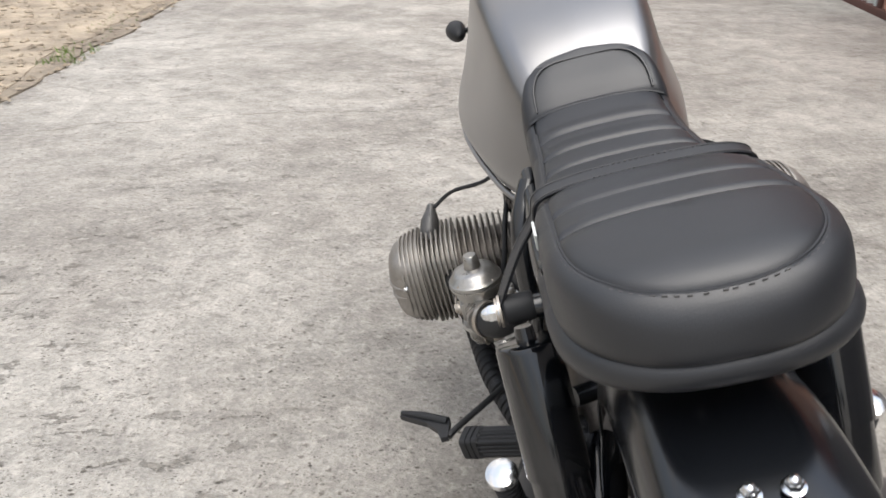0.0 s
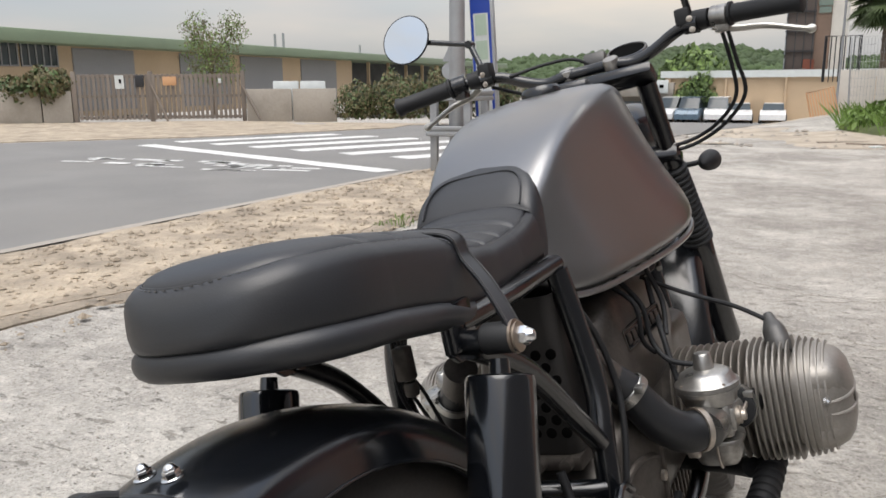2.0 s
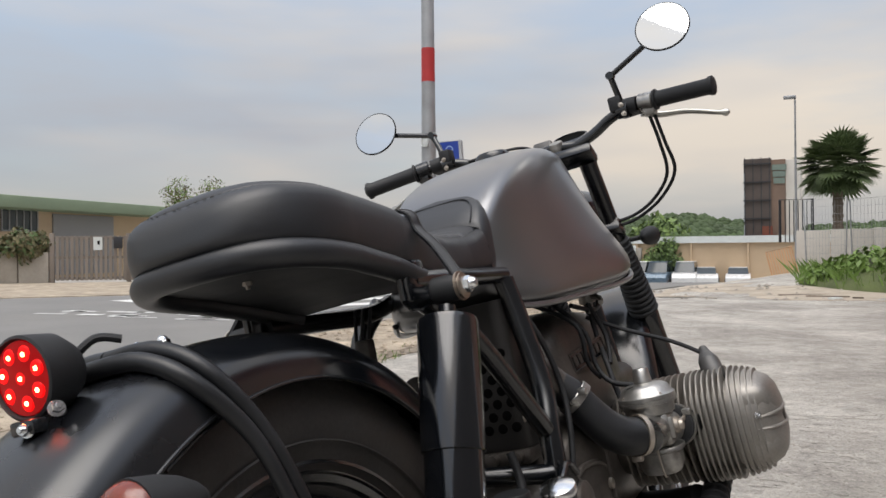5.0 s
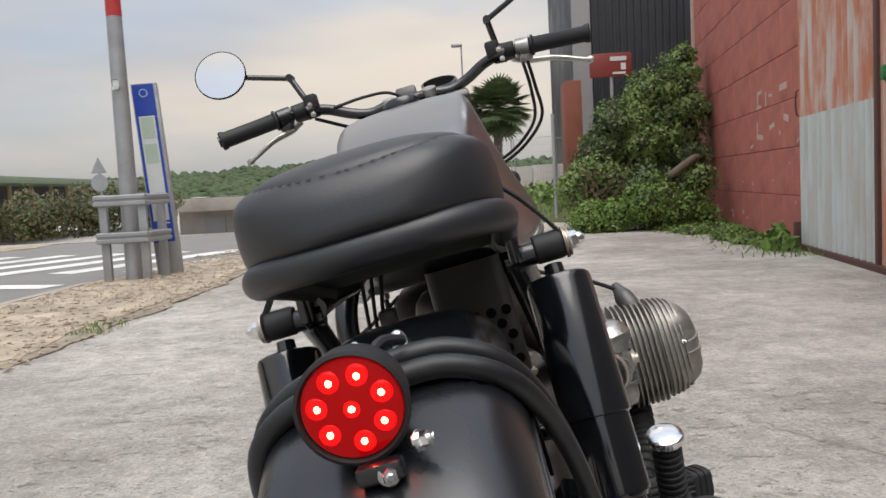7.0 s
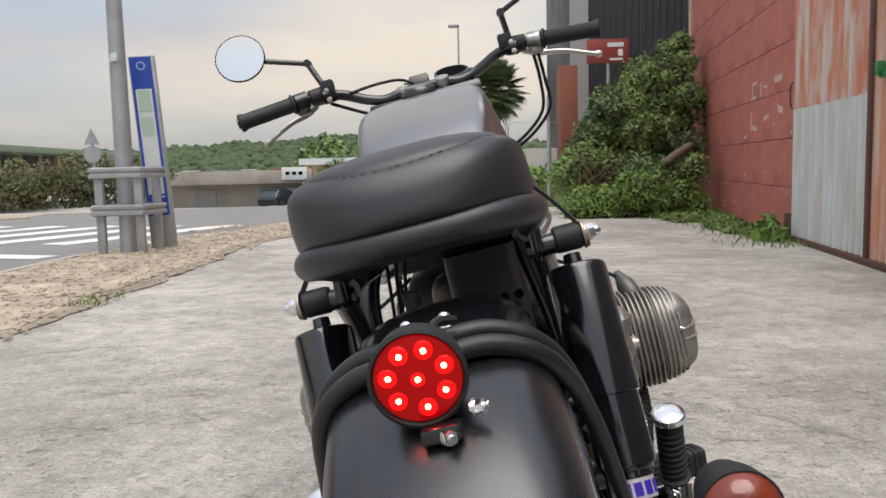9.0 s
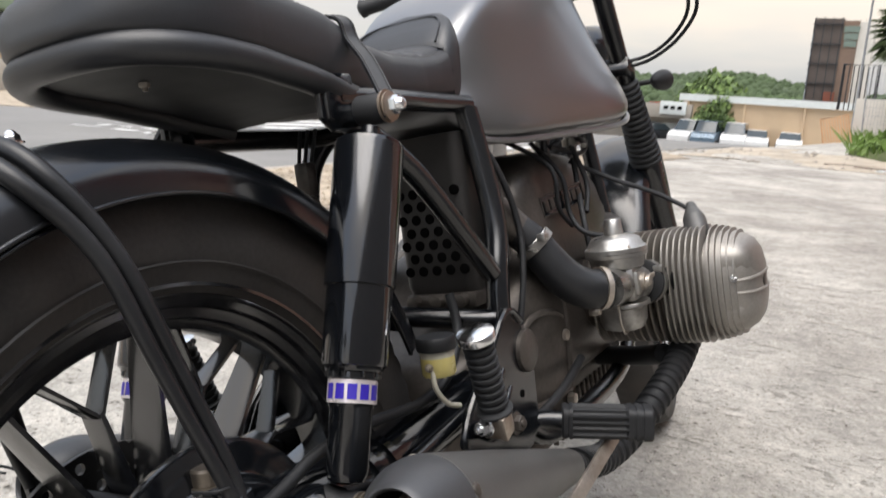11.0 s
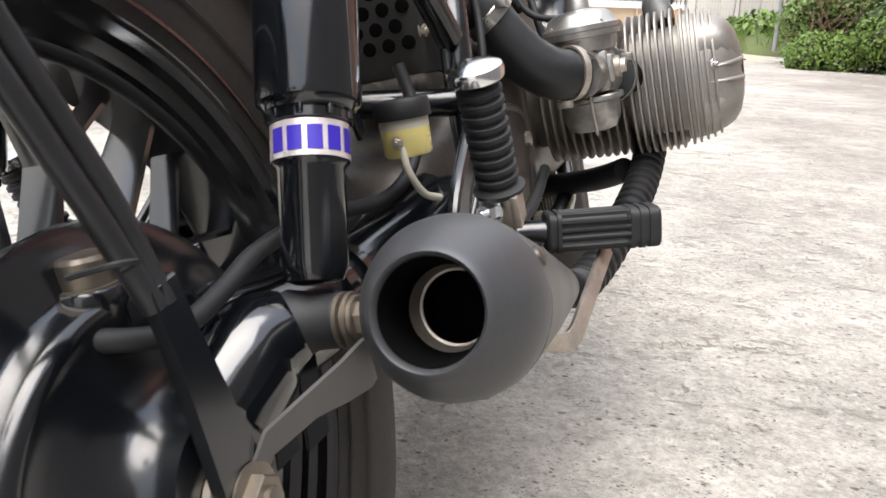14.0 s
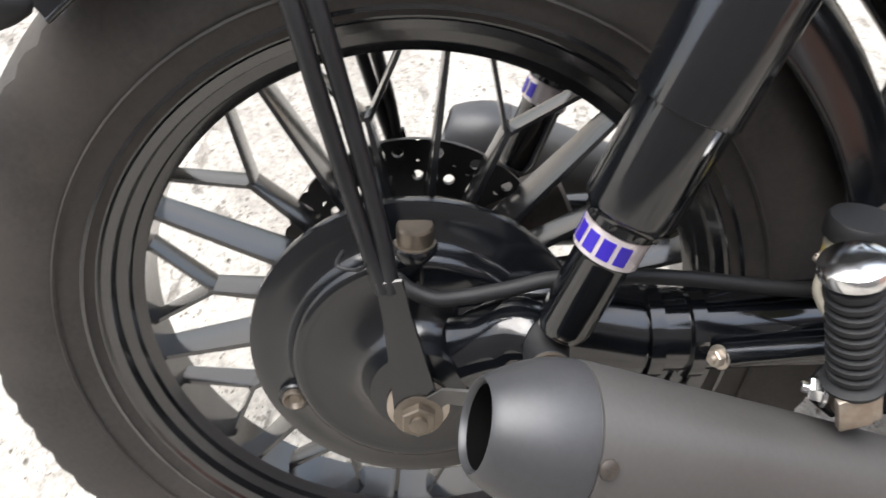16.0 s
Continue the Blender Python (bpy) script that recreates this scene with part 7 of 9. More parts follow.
# ---------------------------------------------------------------- plants
def leaf_mesh(name, points, normals, size, mat, seed, droop=0.3, parent=None, kind=""):
    """Many small folded leaves, as one mesh."""
    rs = np.random.RandomState(seed)
    pts, nor = np.asarray(points, float), np.asarray(normals, float)
    n = len(pts)
    nor = nor + rs.normal(0, 0.55, (n, 3))
    nor /= np.linalg.norm(nor, axis=1, keepdims=True) + 1e-9
    t = np.cross(nor, rs.normal(0, 1, (n, 3)))
    t /= np.linalg.norm(t, axis=1, keepdims=True) + 1e-9
    t[:, 2] -= droop
    b = np.cross(nor, t)
    s = size * rs.uniform(0.55, 1.35, (n, 1))
    v = np.empty((n, 4, 3))
    v[:, 0] = pts - t * s * 0.55
    v[:, 1] = pts + b * s * 0.36 + nor * s * 0.10
    v[:, 2] = pts + t * s * 0.65
    v[:, 3] = pts - b * s * 0.36 + nor * s * 0.10
    idx = np.arange(n)[:, None] * 4
    f = np.concatenate([idx + np.array([[0, 1, 2]]), idx + np.array([[0, 2, 3]])])
    me = bpy.data.meshes.new(name)
    me.from_pydata(v.reshape(-1, 3).tolist(), [], f.tolist())
    me.materials.append(mat)
    ob = new(name, me)
    if parent:
        ob.parent = parent
    if kind:
        ob["kind"] = kind
    return ob


def leafy_blob(centres, n, seed, shell=0.55):
    """Points in the outer shell of uneven clumps: (centre, radii)."""
    rs = np.random.RandomState(seed)
    w = np.array([r[0] * r[2] for _, r in centres])
    pick = rs.choice(len(centres), n, p=w / w.sum())
    d = rs.normal(0, 1, (n, 3))
    d /= np.linalg.norm(d, axis=1, keepdims=True)
    c = np.array([centres[i][0] for i in pick])
    r = np.array([centres[i][1] for i in pick])
    k = shell + (1 - shell) * rs.rand(n, 1) ** 0.6
    k = k * (1 + 0.22 * np.sin(7 * d[:, :1] + 3 * d[:, 1:2] + pick[:, None]) * np.sin(5 * d[:, 2:3] + pick[:, None]))
    p = c + d * r * k
    return p, d


# solid dark lumps under the leaves, painting the shade of the plant's inside
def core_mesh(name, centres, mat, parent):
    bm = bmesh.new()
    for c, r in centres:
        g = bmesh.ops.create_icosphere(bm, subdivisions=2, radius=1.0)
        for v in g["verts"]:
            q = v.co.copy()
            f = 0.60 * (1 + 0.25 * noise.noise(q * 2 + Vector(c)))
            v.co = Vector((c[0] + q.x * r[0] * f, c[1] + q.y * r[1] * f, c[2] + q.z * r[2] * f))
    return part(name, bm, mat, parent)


def shrub(name, label, centres, n, size, seed, mats=None, flowers=0):
    ob = thing(name, label, "shrub")
    mats = mats or (M_LEAF, M_LEAFDARK)
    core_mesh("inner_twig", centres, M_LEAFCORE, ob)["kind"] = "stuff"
    for k, m in enumerate(mats):
        mine = centres if len(centres) < 20 else centres[:11] + [c for i, c in enumerate(centres[11:]) if i % len(mats) == k] * 3
        p, d = leafy_blob(mine, n // len(mats), seed + k)
        keep = p[:, 2] > 0.0
        leaf_mesh("leaves", p[keep], d[keep], size, m, seed + 10 + k, parent=ob, kind="stuff")
    return ob


def tree(name, label, base, height, centres, n, size, seed, mats=None, trunk=0.12):
    ob = thing(name, label, "tree")
    bm = bmesh.new()
    b = Vector(base)
    tube(bm, [b, b + Vector((0.05, 0.02, height * 0.3)), b + Vector((-0.04, 0.05, height * 0.55)), b + Vector((0.02, 0, height * 0.8))], [trunk, trunk * 0.8, trunk * 0.6, trunk * 0.3], 10)
    part("trunk", bm, M_BARK, ob)
    rs = random.Random(seed)
    for c, r in centres:
        bm = bmesh.new()
        s = b + Vector((0, 0, height * rs.uniform(0.25, 0.6)))
        tube(bm, [s, s.lerp(Vector(c), 0.5) + Vector((0, 0, 0.1)), Vector(c)], [trunk * 0.45, trunk * 0.3, trunk * 0.1], 7)
        part("limb", bm, M_BARK, ob)
    for k, m in enumerate(mats or (M_LEAF, M_LEAFDARK)):
        p, d = leafy_blob(centres, n // 2, seed + k, 0.25)
        leaf_mesh("crown", p, d, size, m, seed + 20 + k, parent=ob, kind="stuff")
    return ob


def grass_patch(name, label, area, n, h, seed, mat=None, shape=None):
    rs = np.random.RandomState(seed)
    v, f = [], []
    k = 0
    while k < n:
        x, y = rs.uniform(area[0], area[2]), rs.uniform(area[1], area[3])
        if shape and not shape(x, y, rs):
            n -= 1
            continue
        z = ground_z(x, y)
        hh = h * rs.uniform(0.35, 1.2)
        a = rs.uniform(0, 6.28)
        w = 0.004 + 0.03 * hh * rs.uniform(0.4, 1)
        lx, ly = rs.normal(0, 0.35, 2) * hh
        i = len(v)
        v += [(x - w * math.cos(a), y - w * math.sin(a), z), (x + w * math.cos(a), y + w * math.sin(a), z), (x + lx * 0.45 + w * 0.6 * math.cos(a), y + ly * 0.45 + w * 0.6 * math.sin(a), z + hh * 0.6), (x + lx, y + ly, z + hh)]
        f += [(i, i + 1, i + 2), (i, i + 2, i + 3)]
        k += 1
    me = bpy.data.meshes.new(name)
    me.from_pydata(v, [], f)
    me.materials.append(mat or M_GRASS)
    return tagged(new(name, me), label, "grass", kind="stuff")


# ---------------------------------------------------------------- red shed wall with tin doors (v runs along the wall, away from the yard's near end)
W0, WD, WN = Vector((3.142, 7.017, 0)), Vector((0.107, 0.994, 0)).normalized(), Vector((-0.994, 0.107, 0)).normalized()
WROT = Matrix((WD, WN, Vector((0, 0, 1)))).transposed()


def on_wall(v, z, out=0.0):
    return W0 + WD * v + WN * out + Vector((0, 0, z))


shed = tagged(new("wall_east"), "red painted blockwork shed wall with flaking patches", "wall", kind="structure")
bm = bmesh.new()
box(bm, on_wall(3.65, 2.6, -0.215), (6.75, 0.25, 5.2), 0.0, WROT)
box(bm, on_wall(-2.1, 4.0, -0.215), (4.8, 0.25, 2.4), 0.0, WROT)
part("wall_core", bm, M_GRIME, shed, smooth=False)
bm = bmesh.new()
box(bm, on_wall(1.3, 5.25, -2.8), (11.9, 5.6, 0.12), 0.02, WROT)
part("shed_roof", bm, M_DARKCLAD, shed)
bm = bmesh.new()
box(bm, on_wall(7.05, 2.6, -3.0), (0.2, 5.5, 5.2), 0.0, WROT)
part("end_wall", bm, M_REDWALL, shed)
bm = bmesh.new()
box(bm, on_wall(-9.0, 1.6, -0.215), (9.0, 0.25, 3.2), 0.0, WROT)
part("near_wall", bm, M_NEARWALL, shed, "plain brown rendered wall closing the yard", smooth=False)
bm = bmesh.new()
box(bm, on_wall(7.02, 2.55, -0.06), (0.09, 0.10, 5.1), 0.012, WROT)
part("corner_trim", bm, M_FLAKE, shed, "pale flaking corner post")


def red_block(L):
    bm = bmesh.new()
    box(bm, (0, 0, 0), (L - 0.005, 0.05, 0.494), 0.003, seg=1)
    me = bpy.data.meshes.new("block")
    bm.to_mesh(me)
    bm.free()
    me.materials.append(M_REDWALL)
    return me


BLOCK, HALFBLOCK = red_block(1.0), red_block(0.5)
rnd = random.Random(11)
for row in range(10):
    v = 0.33
    first = row % 2
    while v < 6.95:
        L = 0.5 if (first and v < 0.4) or 6.95 - v < 0.9 else 1.0
        ob = new("block", BLOCK if L == 1.0 else HALFBLOCK)
        ob.parent = shed
        ob.matrix_world = Matrix.Translation(on_wall(v + L / 2, 0.25 + row * 0.5, -0.085 + rnd.uniform(-0.001, 0.002))) @ WROT.to_4x4()
        v += L
# flaked patches and old lettering remains as plain pale strokes
bm = bmesh.new()
rnd = random.Random(3)
for v, z, w, h in ((1.75, 1.62, 0.16, 0.035), (1.20, 1.66, 0.30, 0.07), (2.35, 1.62, 0.05, 0.20), (2.3, 1.53, 0.22, 0.04), (2.25, 1.70, 0.20, 0.04), (1.95, 1.60, 0.05, 0.16), (1.1, 1.32, 0.2, 0.07), (1.7, 1.27, 0.24, 0.05), (2.4, 1.25, 0.05, 0.22), (2.25, 1.17, 0.26, 0.06), (2.7, 1.08, 0.16, 0.03)):
    box(bm, on_wall(v, z, -0.0575), (w, 0.004, h), 0, WROT @ Matrix.Rotation(rnd.uniform(-0.2, 0.2), 3, "Y"))
for k in range(20):
    v, z = rnd.uniform(0.4, 6.5), abs(rnd.gauss(0.35, 0.4)) + 0.05
    box(bm, on_wall(v, z, -0.0575), (rnd.uniform(0.02, 0.10), 0.004, rnd.uniform(0.012, 0.05)), 0, WROT @ Matrix.Rotation(rnd.uniform(-0.6, 0.6), 3, "Y"))
tagged(part("flaked_patch", bm, M_FLAKE, shed, "pale patches where red paint has flaked", smooth=False), kind="stuff")


def tin(v0, v1, z0, z1, mat, name, parent, out, pitch=0.13, depth=0.026, label=""):
    """A corrugated sheet on the wall, built in its own frame: x along the wall, y outwards."""
    bm = bmesh.new()
    n = int((v1 - v0) / pitch * 8)
    rows = []
    for side in (0, 1):
        for z in (z0, (z0 + z1) / 2, z1):
            rows.append([((v1 - v0) * i / n, depth * math.sin(2 * math.pi * (v1 - v0) / pitch * i / n) - side * 0.002, z) for i in range(n + 1)])
    vs = [[bm.verts.new(p) for p in r] for r in rows]
    for a, b in ((0, 1), (1, 2), (5, 4), (4, 3), (2, 5), (3, 0)):
        for i in range(n):
            bm.faces.new((vs[a][i], vs[a][i + 1], vs[b][i + 1], vs[b][i]))
    ob = part(name, bm, mat, parent, label, angle=60)
    ob.matrix_world = Matrix.Translation(on_wall(v0, 0, out)) @ WROT.to_4x4()
    return ob


door = tagged(new("door_1"), "patched corrugated tin door, blue-grey below and rusty above", "door", kind="structure")
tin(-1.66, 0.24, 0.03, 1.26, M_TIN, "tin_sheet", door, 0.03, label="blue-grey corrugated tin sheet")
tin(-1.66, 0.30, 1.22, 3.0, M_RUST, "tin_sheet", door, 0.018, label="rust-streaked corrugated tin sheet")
bm = bmesh.new()
box(bm, on_wall(-1.71, 1.5, 0.03), (0.07, 0.06, 3.0), 0.006, WROT)
part("door_post", bm, M_RUSTDARK, door, "dark red steel post")
door2 = tagged(new("door_2"), "rusty orange corrugated tin sliding door with a green latch", "door", kind="structure")
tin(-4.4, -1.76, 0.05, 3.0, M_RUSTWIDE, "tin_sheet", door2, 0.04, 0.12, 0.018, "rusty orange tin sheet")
bm = bmesh.new()
box(bm, on_wall(-2.0, 0.02, 0.045), (5.4, 0.05, 0.06), 0.006, WROT)
part("floor_rail", bm, M_RUSTDARK, door2, "dark rusty floor rail")
bm = bmesh.new()
box(bm, on_wall(-2.05, 1.36, 0.07), (0.22, 0.03, 0.05), 0.008, WROT)
box(bm, on_wall(-1.98, 1.40, 0.09), (0.06, 0.05, 0.10), 0.01, WROT)
part("latch", bm, M_GREENPAINT, door2, "green painted latch")
bm = bmesh.new()
tube(bm, [on_wall(0.42, 1.52, -0.05), on_wall(0.42, 1.52, 0.02), on_wall(0.42, 1.30, 0.02), on_wall(0.42, 1.30, -0.05)], 0.008, 8, 3)
tagged(part("wall_hoop", bm, M_RUSTDARK), "small rusty steel hoop on the red wall", "hoop")
bm = bmesh.new()
box(bm, on_wall(0.29, 0.13, 0.03), (0.10, 0.12, 0.26), 0.01, WROT)
tagged(part("rusty_block", bm, M_RUSTDARK), "small rusty steel block at the door foot", "block")
bm = bmesh.new()
tube(bm, [(3.30, 11.60, 1.02), (3.10, 11.20, 0.965), (2.68, 11.06, 0.70)], 0.058, 16)
tagged(part("drain_pipe", bm, M_BARK), "brown drain pipe slanting out of the bushes", "pipe")

# ivy mass between the shed and the dark building
cl = [((3.25, 12.7, 1.55), (0.55, 0.5, 1.10)), ((2.75, 12.6, 1.40), (0.50, 0.5, 1.05)), ((2.30, 12.5, 1.10), (0.45, 0.5, 0.85)), ((1.95, 12.4, 0.75), (0.35, 0.45, 0.70)), ((1.68, 12.3, 0.45), (0.25, 0.4, 0.50)), ((3.05, 11.5, 0.32), (0.45, 0.6, 0.42)),
      ((2.65, 11.3, 0.33), (0.45, 0.5, 0.36)), ((2.25, 11.2, 0.28), (0.40, 0.45, 0.32)), ((1.85, 11.3, 0.14), (0.30, 0.4, 0.18)), ((3.30, 12.9, 2.25), (0.35, 0.4, 0.55)), ((2.85, 12.8, 2.05), (0.35, 0.4, 0.50))]
rnd = random.Random(99)
for k in range(80):
    c, r = cl[rnd.randrange(11)]
    az, el = rnd.uniform(3.3, 6.1), rnd.uniform(-0.5, 1.2)
    q = rnd.uniform(0.10, 0.30)
    cl.append(((c[0] + r[0] * math.cos(az) * math.cos(el), c[1] + r[1] * math.sin(az) * math.cos(el), max(0.1, c[2] + r[2] * math.sin(el))), (q * 1.2, q, q)))
shrub("ivy_bank", "dense green ivy and bramble bank beside the red wall", [c for c in cl if c[0][2] > 0.62], 46000, 0.048, 31, (M_LEAF, M_LEAFDARK, M_LEAF))
shrub("foot_creeper", "bright green creeper spilling from the foot of the ivy bank", [c for c in cl if c[0][2] <= 0.62], 22000, 0.042, 33, (M_GRASS, M_LEAF, M_GRASS))
rnd = random.Random(5)
low = []
for k in range(70):
    y = 7.5 + 3.9 * rnd.random()
    low.append(((3.0 + 0.107 * (y - 7) - rnd.random() ** 1.6 * (0.38 + 0.20 * max(0.0, y - 8.6)), y, 0.035), (rnd.uniform(0.07, 0.17), rnd.uniform(0.1, 0.24), rnd.uniform(0.03, 0.085))))
shrub("wall_creeper", "low green leafy weeds spreading from the foot of the red wall", low, 9000, 0.032, 35, (M_GRASS, M_LEAF))
bm = bmesh.new()
rnd = random.Random(8)
for k in range(60):
    a = Vector((rnd.uniform(1.5, 2.5), rnd.uniform(11.2, 11.9), rnd.uniform(0.1, 0.6)))
    tube(bm, [a, a + Vector((rnd.uniform(-0.2, 0.2), rnd.uniform(-0.1, 0.1), rnd.uniform(0.1, 0.3))), a + Vector((rnd.uniform(-0.4, 0.4), rnd.uniform(-0.2, 0.2), rnd.uniform(0.0, 0.6)))], 0.006, 5, 3)
tagged(part("dry_bramble", bm, M_DRYTWIG), "brown dry bramble stems", "shrub", kind="stuff")
grass_patch("wall_weeds", "green weeds growing along the foot of the red wall", (1.4, 6.5, 3.8, 11.5), 5000, 0.075, 17, None, lambda x, y, rs: (x > 3.05 + 0.107 * (y - 7) - (0.25 + 0.5 * rs.rand() ** 2 + max(0, (y - 8.6)) * 0.22)))
shrub("broad_leaf_weed", "broad-leaved green weed at the door foot", [((2.90, 7.2, 0.08), (0.14, 0.2, 0.10)), ((2.98, 7.5, 0.12), (0.12, 0.15, 0.14))], 90, 0.10, 41, (M_GRASS,))
grass_patch("verge_tuft", "small grass tuft at the edge of the verge", (-2.5, 4.0, -2.25, 4.4), 90, 0.045, 19)
grass_patch("verge_tuft", "small grass tuft at the edge of the verge", (-2.6, 4.4, -2.35, 5.6), 60, 0.035, 23)

# dark clad building and its street sign
bld = thing("dark_clad_building", "tall building clad in dark ribbed metal sheets", "building")
bm = bmesh.new()
box(bm, (6.1, 21.0, 3.4), (7.6, 6.0, 8.0), 0.02)
part("wall", bm, M_DARKCLAD, bld)
bm = bmesh.new()
for k in range(46):
    box(bm, (2.75 + 0.16 * k, 17.98, 3.4), (0.05, 0.06, 8.0), 0)
tagged(part("cladding_rib", bm, M_DARKCLAD, bld, smooth=False), kind="stuff")
bm = bmesh.new()
box(bm, (2.48, 17.97, 3.4), (0.42, 0.08, 8.0), 0.01)
part("corner_panel", bm, M_SHUTTER, bld, "grey corner panel")
sg = thing("street_sign", "brown street name plate above the ivy, with plain white bars", "sign")
bm = bmesh.new()
box(bm, (2.28, 12.9, 2.64), (0.69, 0.02, 0.39), 0.006)
part("plate", bm, M_SIGNBROWN, sg)
for c, sx, sz in (((2.41, 12.886, 2.74), 0.27, 0.07), ((2.49, 12.886, 2.61), 0.08, 0.11), ((2.42, 12.886, 2.505), 0.22, 0.035)):
    bm = bmesh.new()
    box(bm, c, (sx, 0.004, sz), 0)
    part("white_bar", bm, M_SIGNWHITE, sg, smooth=False)
bm = bmesh.new()
tube(bm, [(2.30, 12.94, 0.0), (2.30, 12.94, 2.8)], 0.03, 12)
part("post", bm, M_GALV, sg)
oc = thing("orange_container", "rusty orange steel container standing behind the bushes", "container")
bm = bmesh.new()
box(bm, (1.78, 14.4, 1.36), (0.30, 0.8, 2.4), 0.01)
part("body", bm, M_ORANGERUST, oc)
bm = bmesh.new()
tube(bm, [(1.36, 13.6, 0.1), (1.36, 13.6, 1.95)], 0.035, 10)
tagged(part("fence_post", bm, M_GALV), "grey galvanised steel post", "post")

# ---------------------------------------------------------------- lamp pole with guard rail and bus stop column
pole = thing("lamp_pole", "tall grey galvanised pole with a faded red band", "pole")
bm = bmesh.new()
lathe(bm, [(-0.02, 0.090), (1.6, 0.082), (2.63, 0.074)], (-3.485, 7.26, 0), (0, 0, 1), 28)
lathe(bm, [(2.98, 0.072), (7.5, 0.052)], (-3.485, 7.26, 0), (0, 0, 1), 28)
part("shaft", bm, M_GALV, pole)
bm = bmesh.new()
lathe(bm, [(2.62, 0.0755), (2.99, 0.0735)], (-3.485, 7.26, 0), (0, 0, 1), 28, caps=False)
part("red_band", bm, M_REDPAINT, pole, "faded red painted band")
bm = bmesh.new()
box(bm, (-3.485, 7.172, 1.95), (0.08, 0.012, 0.10), 0.02)
part("inspection_plate", bm, M_SIGNWHITE, pole)
guard = thing("guard_frame", "grey steel guard frame round the pole foot", "guard rail")
for x, y in ((-3.70, 7.12), (-3.62, 7.50), (-3.31, 7.14), (-3.26, 7.46)):
    bm = bmesh.new()
    for dx, dy, sx, sy in ((0, 0, 0.08, 0.012), (-0.036, 0.02, 0.010, 0.045), (0.036, 0.02, 0.010, 0.045)):
        box(bm, (x + dx, y + dy, 0.43), (sx, sy, 0.88), 0.002)
    part("post", bm, M_GALV, guard)
for z in (0.44, 0.81):
    for a, b in (((-3.76, 7.08), (-3.25, 7.10)), ((-3.25, 7.10), (-3.21, 7.56)), ((-3.21, 7.56), (-3.68, 7.58)), ((-3.68, 7.58), (-3.76, 7.08))):
        bm = bmesh.new()
        va, vb = Vector((*a, z)), Vector((*b, z))
        d = (vb - va).normalized()
        n = Vector((d.y, -d.x, 0))
        prof = [(-0.055, 0.0), (-0.045, 0.018), (-0.018, 0.018), (-0.008, 0.004), (0.008, 0.004), (0.018, 0.018), (0.045, 0.018), (0.055, 0.0), (0.045, -0.004), (-0.045, -0.004)]
        rings(bm, [[p + n * o + Vector((0, 0, h)) for h, o in prof] for p in (va, vb)])
        part("rail", bm, M_GALV, guard)
stop = thing("bus_stop_column", "blue and white bus stop information column, slightly tilted", "bus stop", pose(-3.31, 7.75, 0, 0, -3.6, 14))
bm = bmesh.new()
box(bm, (0, 0, 1.01), (0.26, 0.12, 2.03), 0.012)
part("column", bm, M_GALV, stop)
for c, s3, m, nm in (((-0.01, -0.063, 1.18), (0.215, 0.006, 1.66), M_SIGNBLUE, "blue_panel"), ((-0.01, -0.0675, 1.13), (0.16, 0.004, 1.10), M_SIGNWHITE, "white_panel"), ((-0.01, -0.071, 1.56), (0.125, 0.004, 0.22), M_SIGNGREEN, "timetable"), ((-0.01, -0.071, 1.29), (0.125, 0.004, 0.20), M_SIGNGREEN, "timetable")):
    bm = bmesh.new()
    box(bm, c, s3, 0)
    part(nm, bm, m, stop, smooth=False)
bm = bmesh.new()
lathe(bm, [(0, 0.045), (0.003, 0.045)], (-0.01, -0.066, 1.92), (0, -1, 0), 24)
part("round_mark", bm, M_SIGNPALE, stop)
bm = bmesh.new()
lathe(bm, [(0.0032, 0.034), (0.005, 0.034)], (-0.01, -0.066, 1.92), (0, -1, 0), 6)
part("round_mark_inner", bm, M_SIGNBLUE, stop)
for z in (0.40, 0.48, 0.55):
    bm = bmesh.new()
    box(bm, (0.04, -0.068, z), (0.06, 0.003, 0.016), 0)
    part("white_bar", bm, M_SIGNWHITE, stop, smooth=False)
tri_sign = thing("warning_sign", "back of a grey triangular road sign on a post", "road sign", pose(-7.06, 14.0, 0))
bm = bmesh.new()
tube(bm, [(0, 0, -0.02), (0, 0, 1.60)], 0.025, 10)
part("post", bm, M_GALV, tri_sign)
bm = bmesh.new()
slab(bm, [(-0.15, 1.36), (0.15, 1.36), (0, 1.66)], 0.015, frame_of((0, -0.03, 0), (0, -1, 0), (1, 0, 0)))
part("triangle", bm, M_GALV, tri_sign)
bm = bmesh.new()
lathe(bm, [(0, 0.16), (0.012, 0.16)], (0, -0.03, 1.18), (0, -1, 0), 24)
part("disc", bm, M_GALV, tri_sign)

# ---------------------------------------------------------------- gate, low walls and the long warehouse across the street
G0, GD = Vector((-17.57, 13.44, 0)), Vector((0.795, 0.607, 0)).normalized()
GN = Vector((GD.y, -GD.x, 0))
GROT = Matrix((GD, GN, Vector((0, 0, 1)))).transposed()


def on_gate(u, z, out=0.0):
    return G0 + GD * u + GN * out + Vector((0, 0, z))


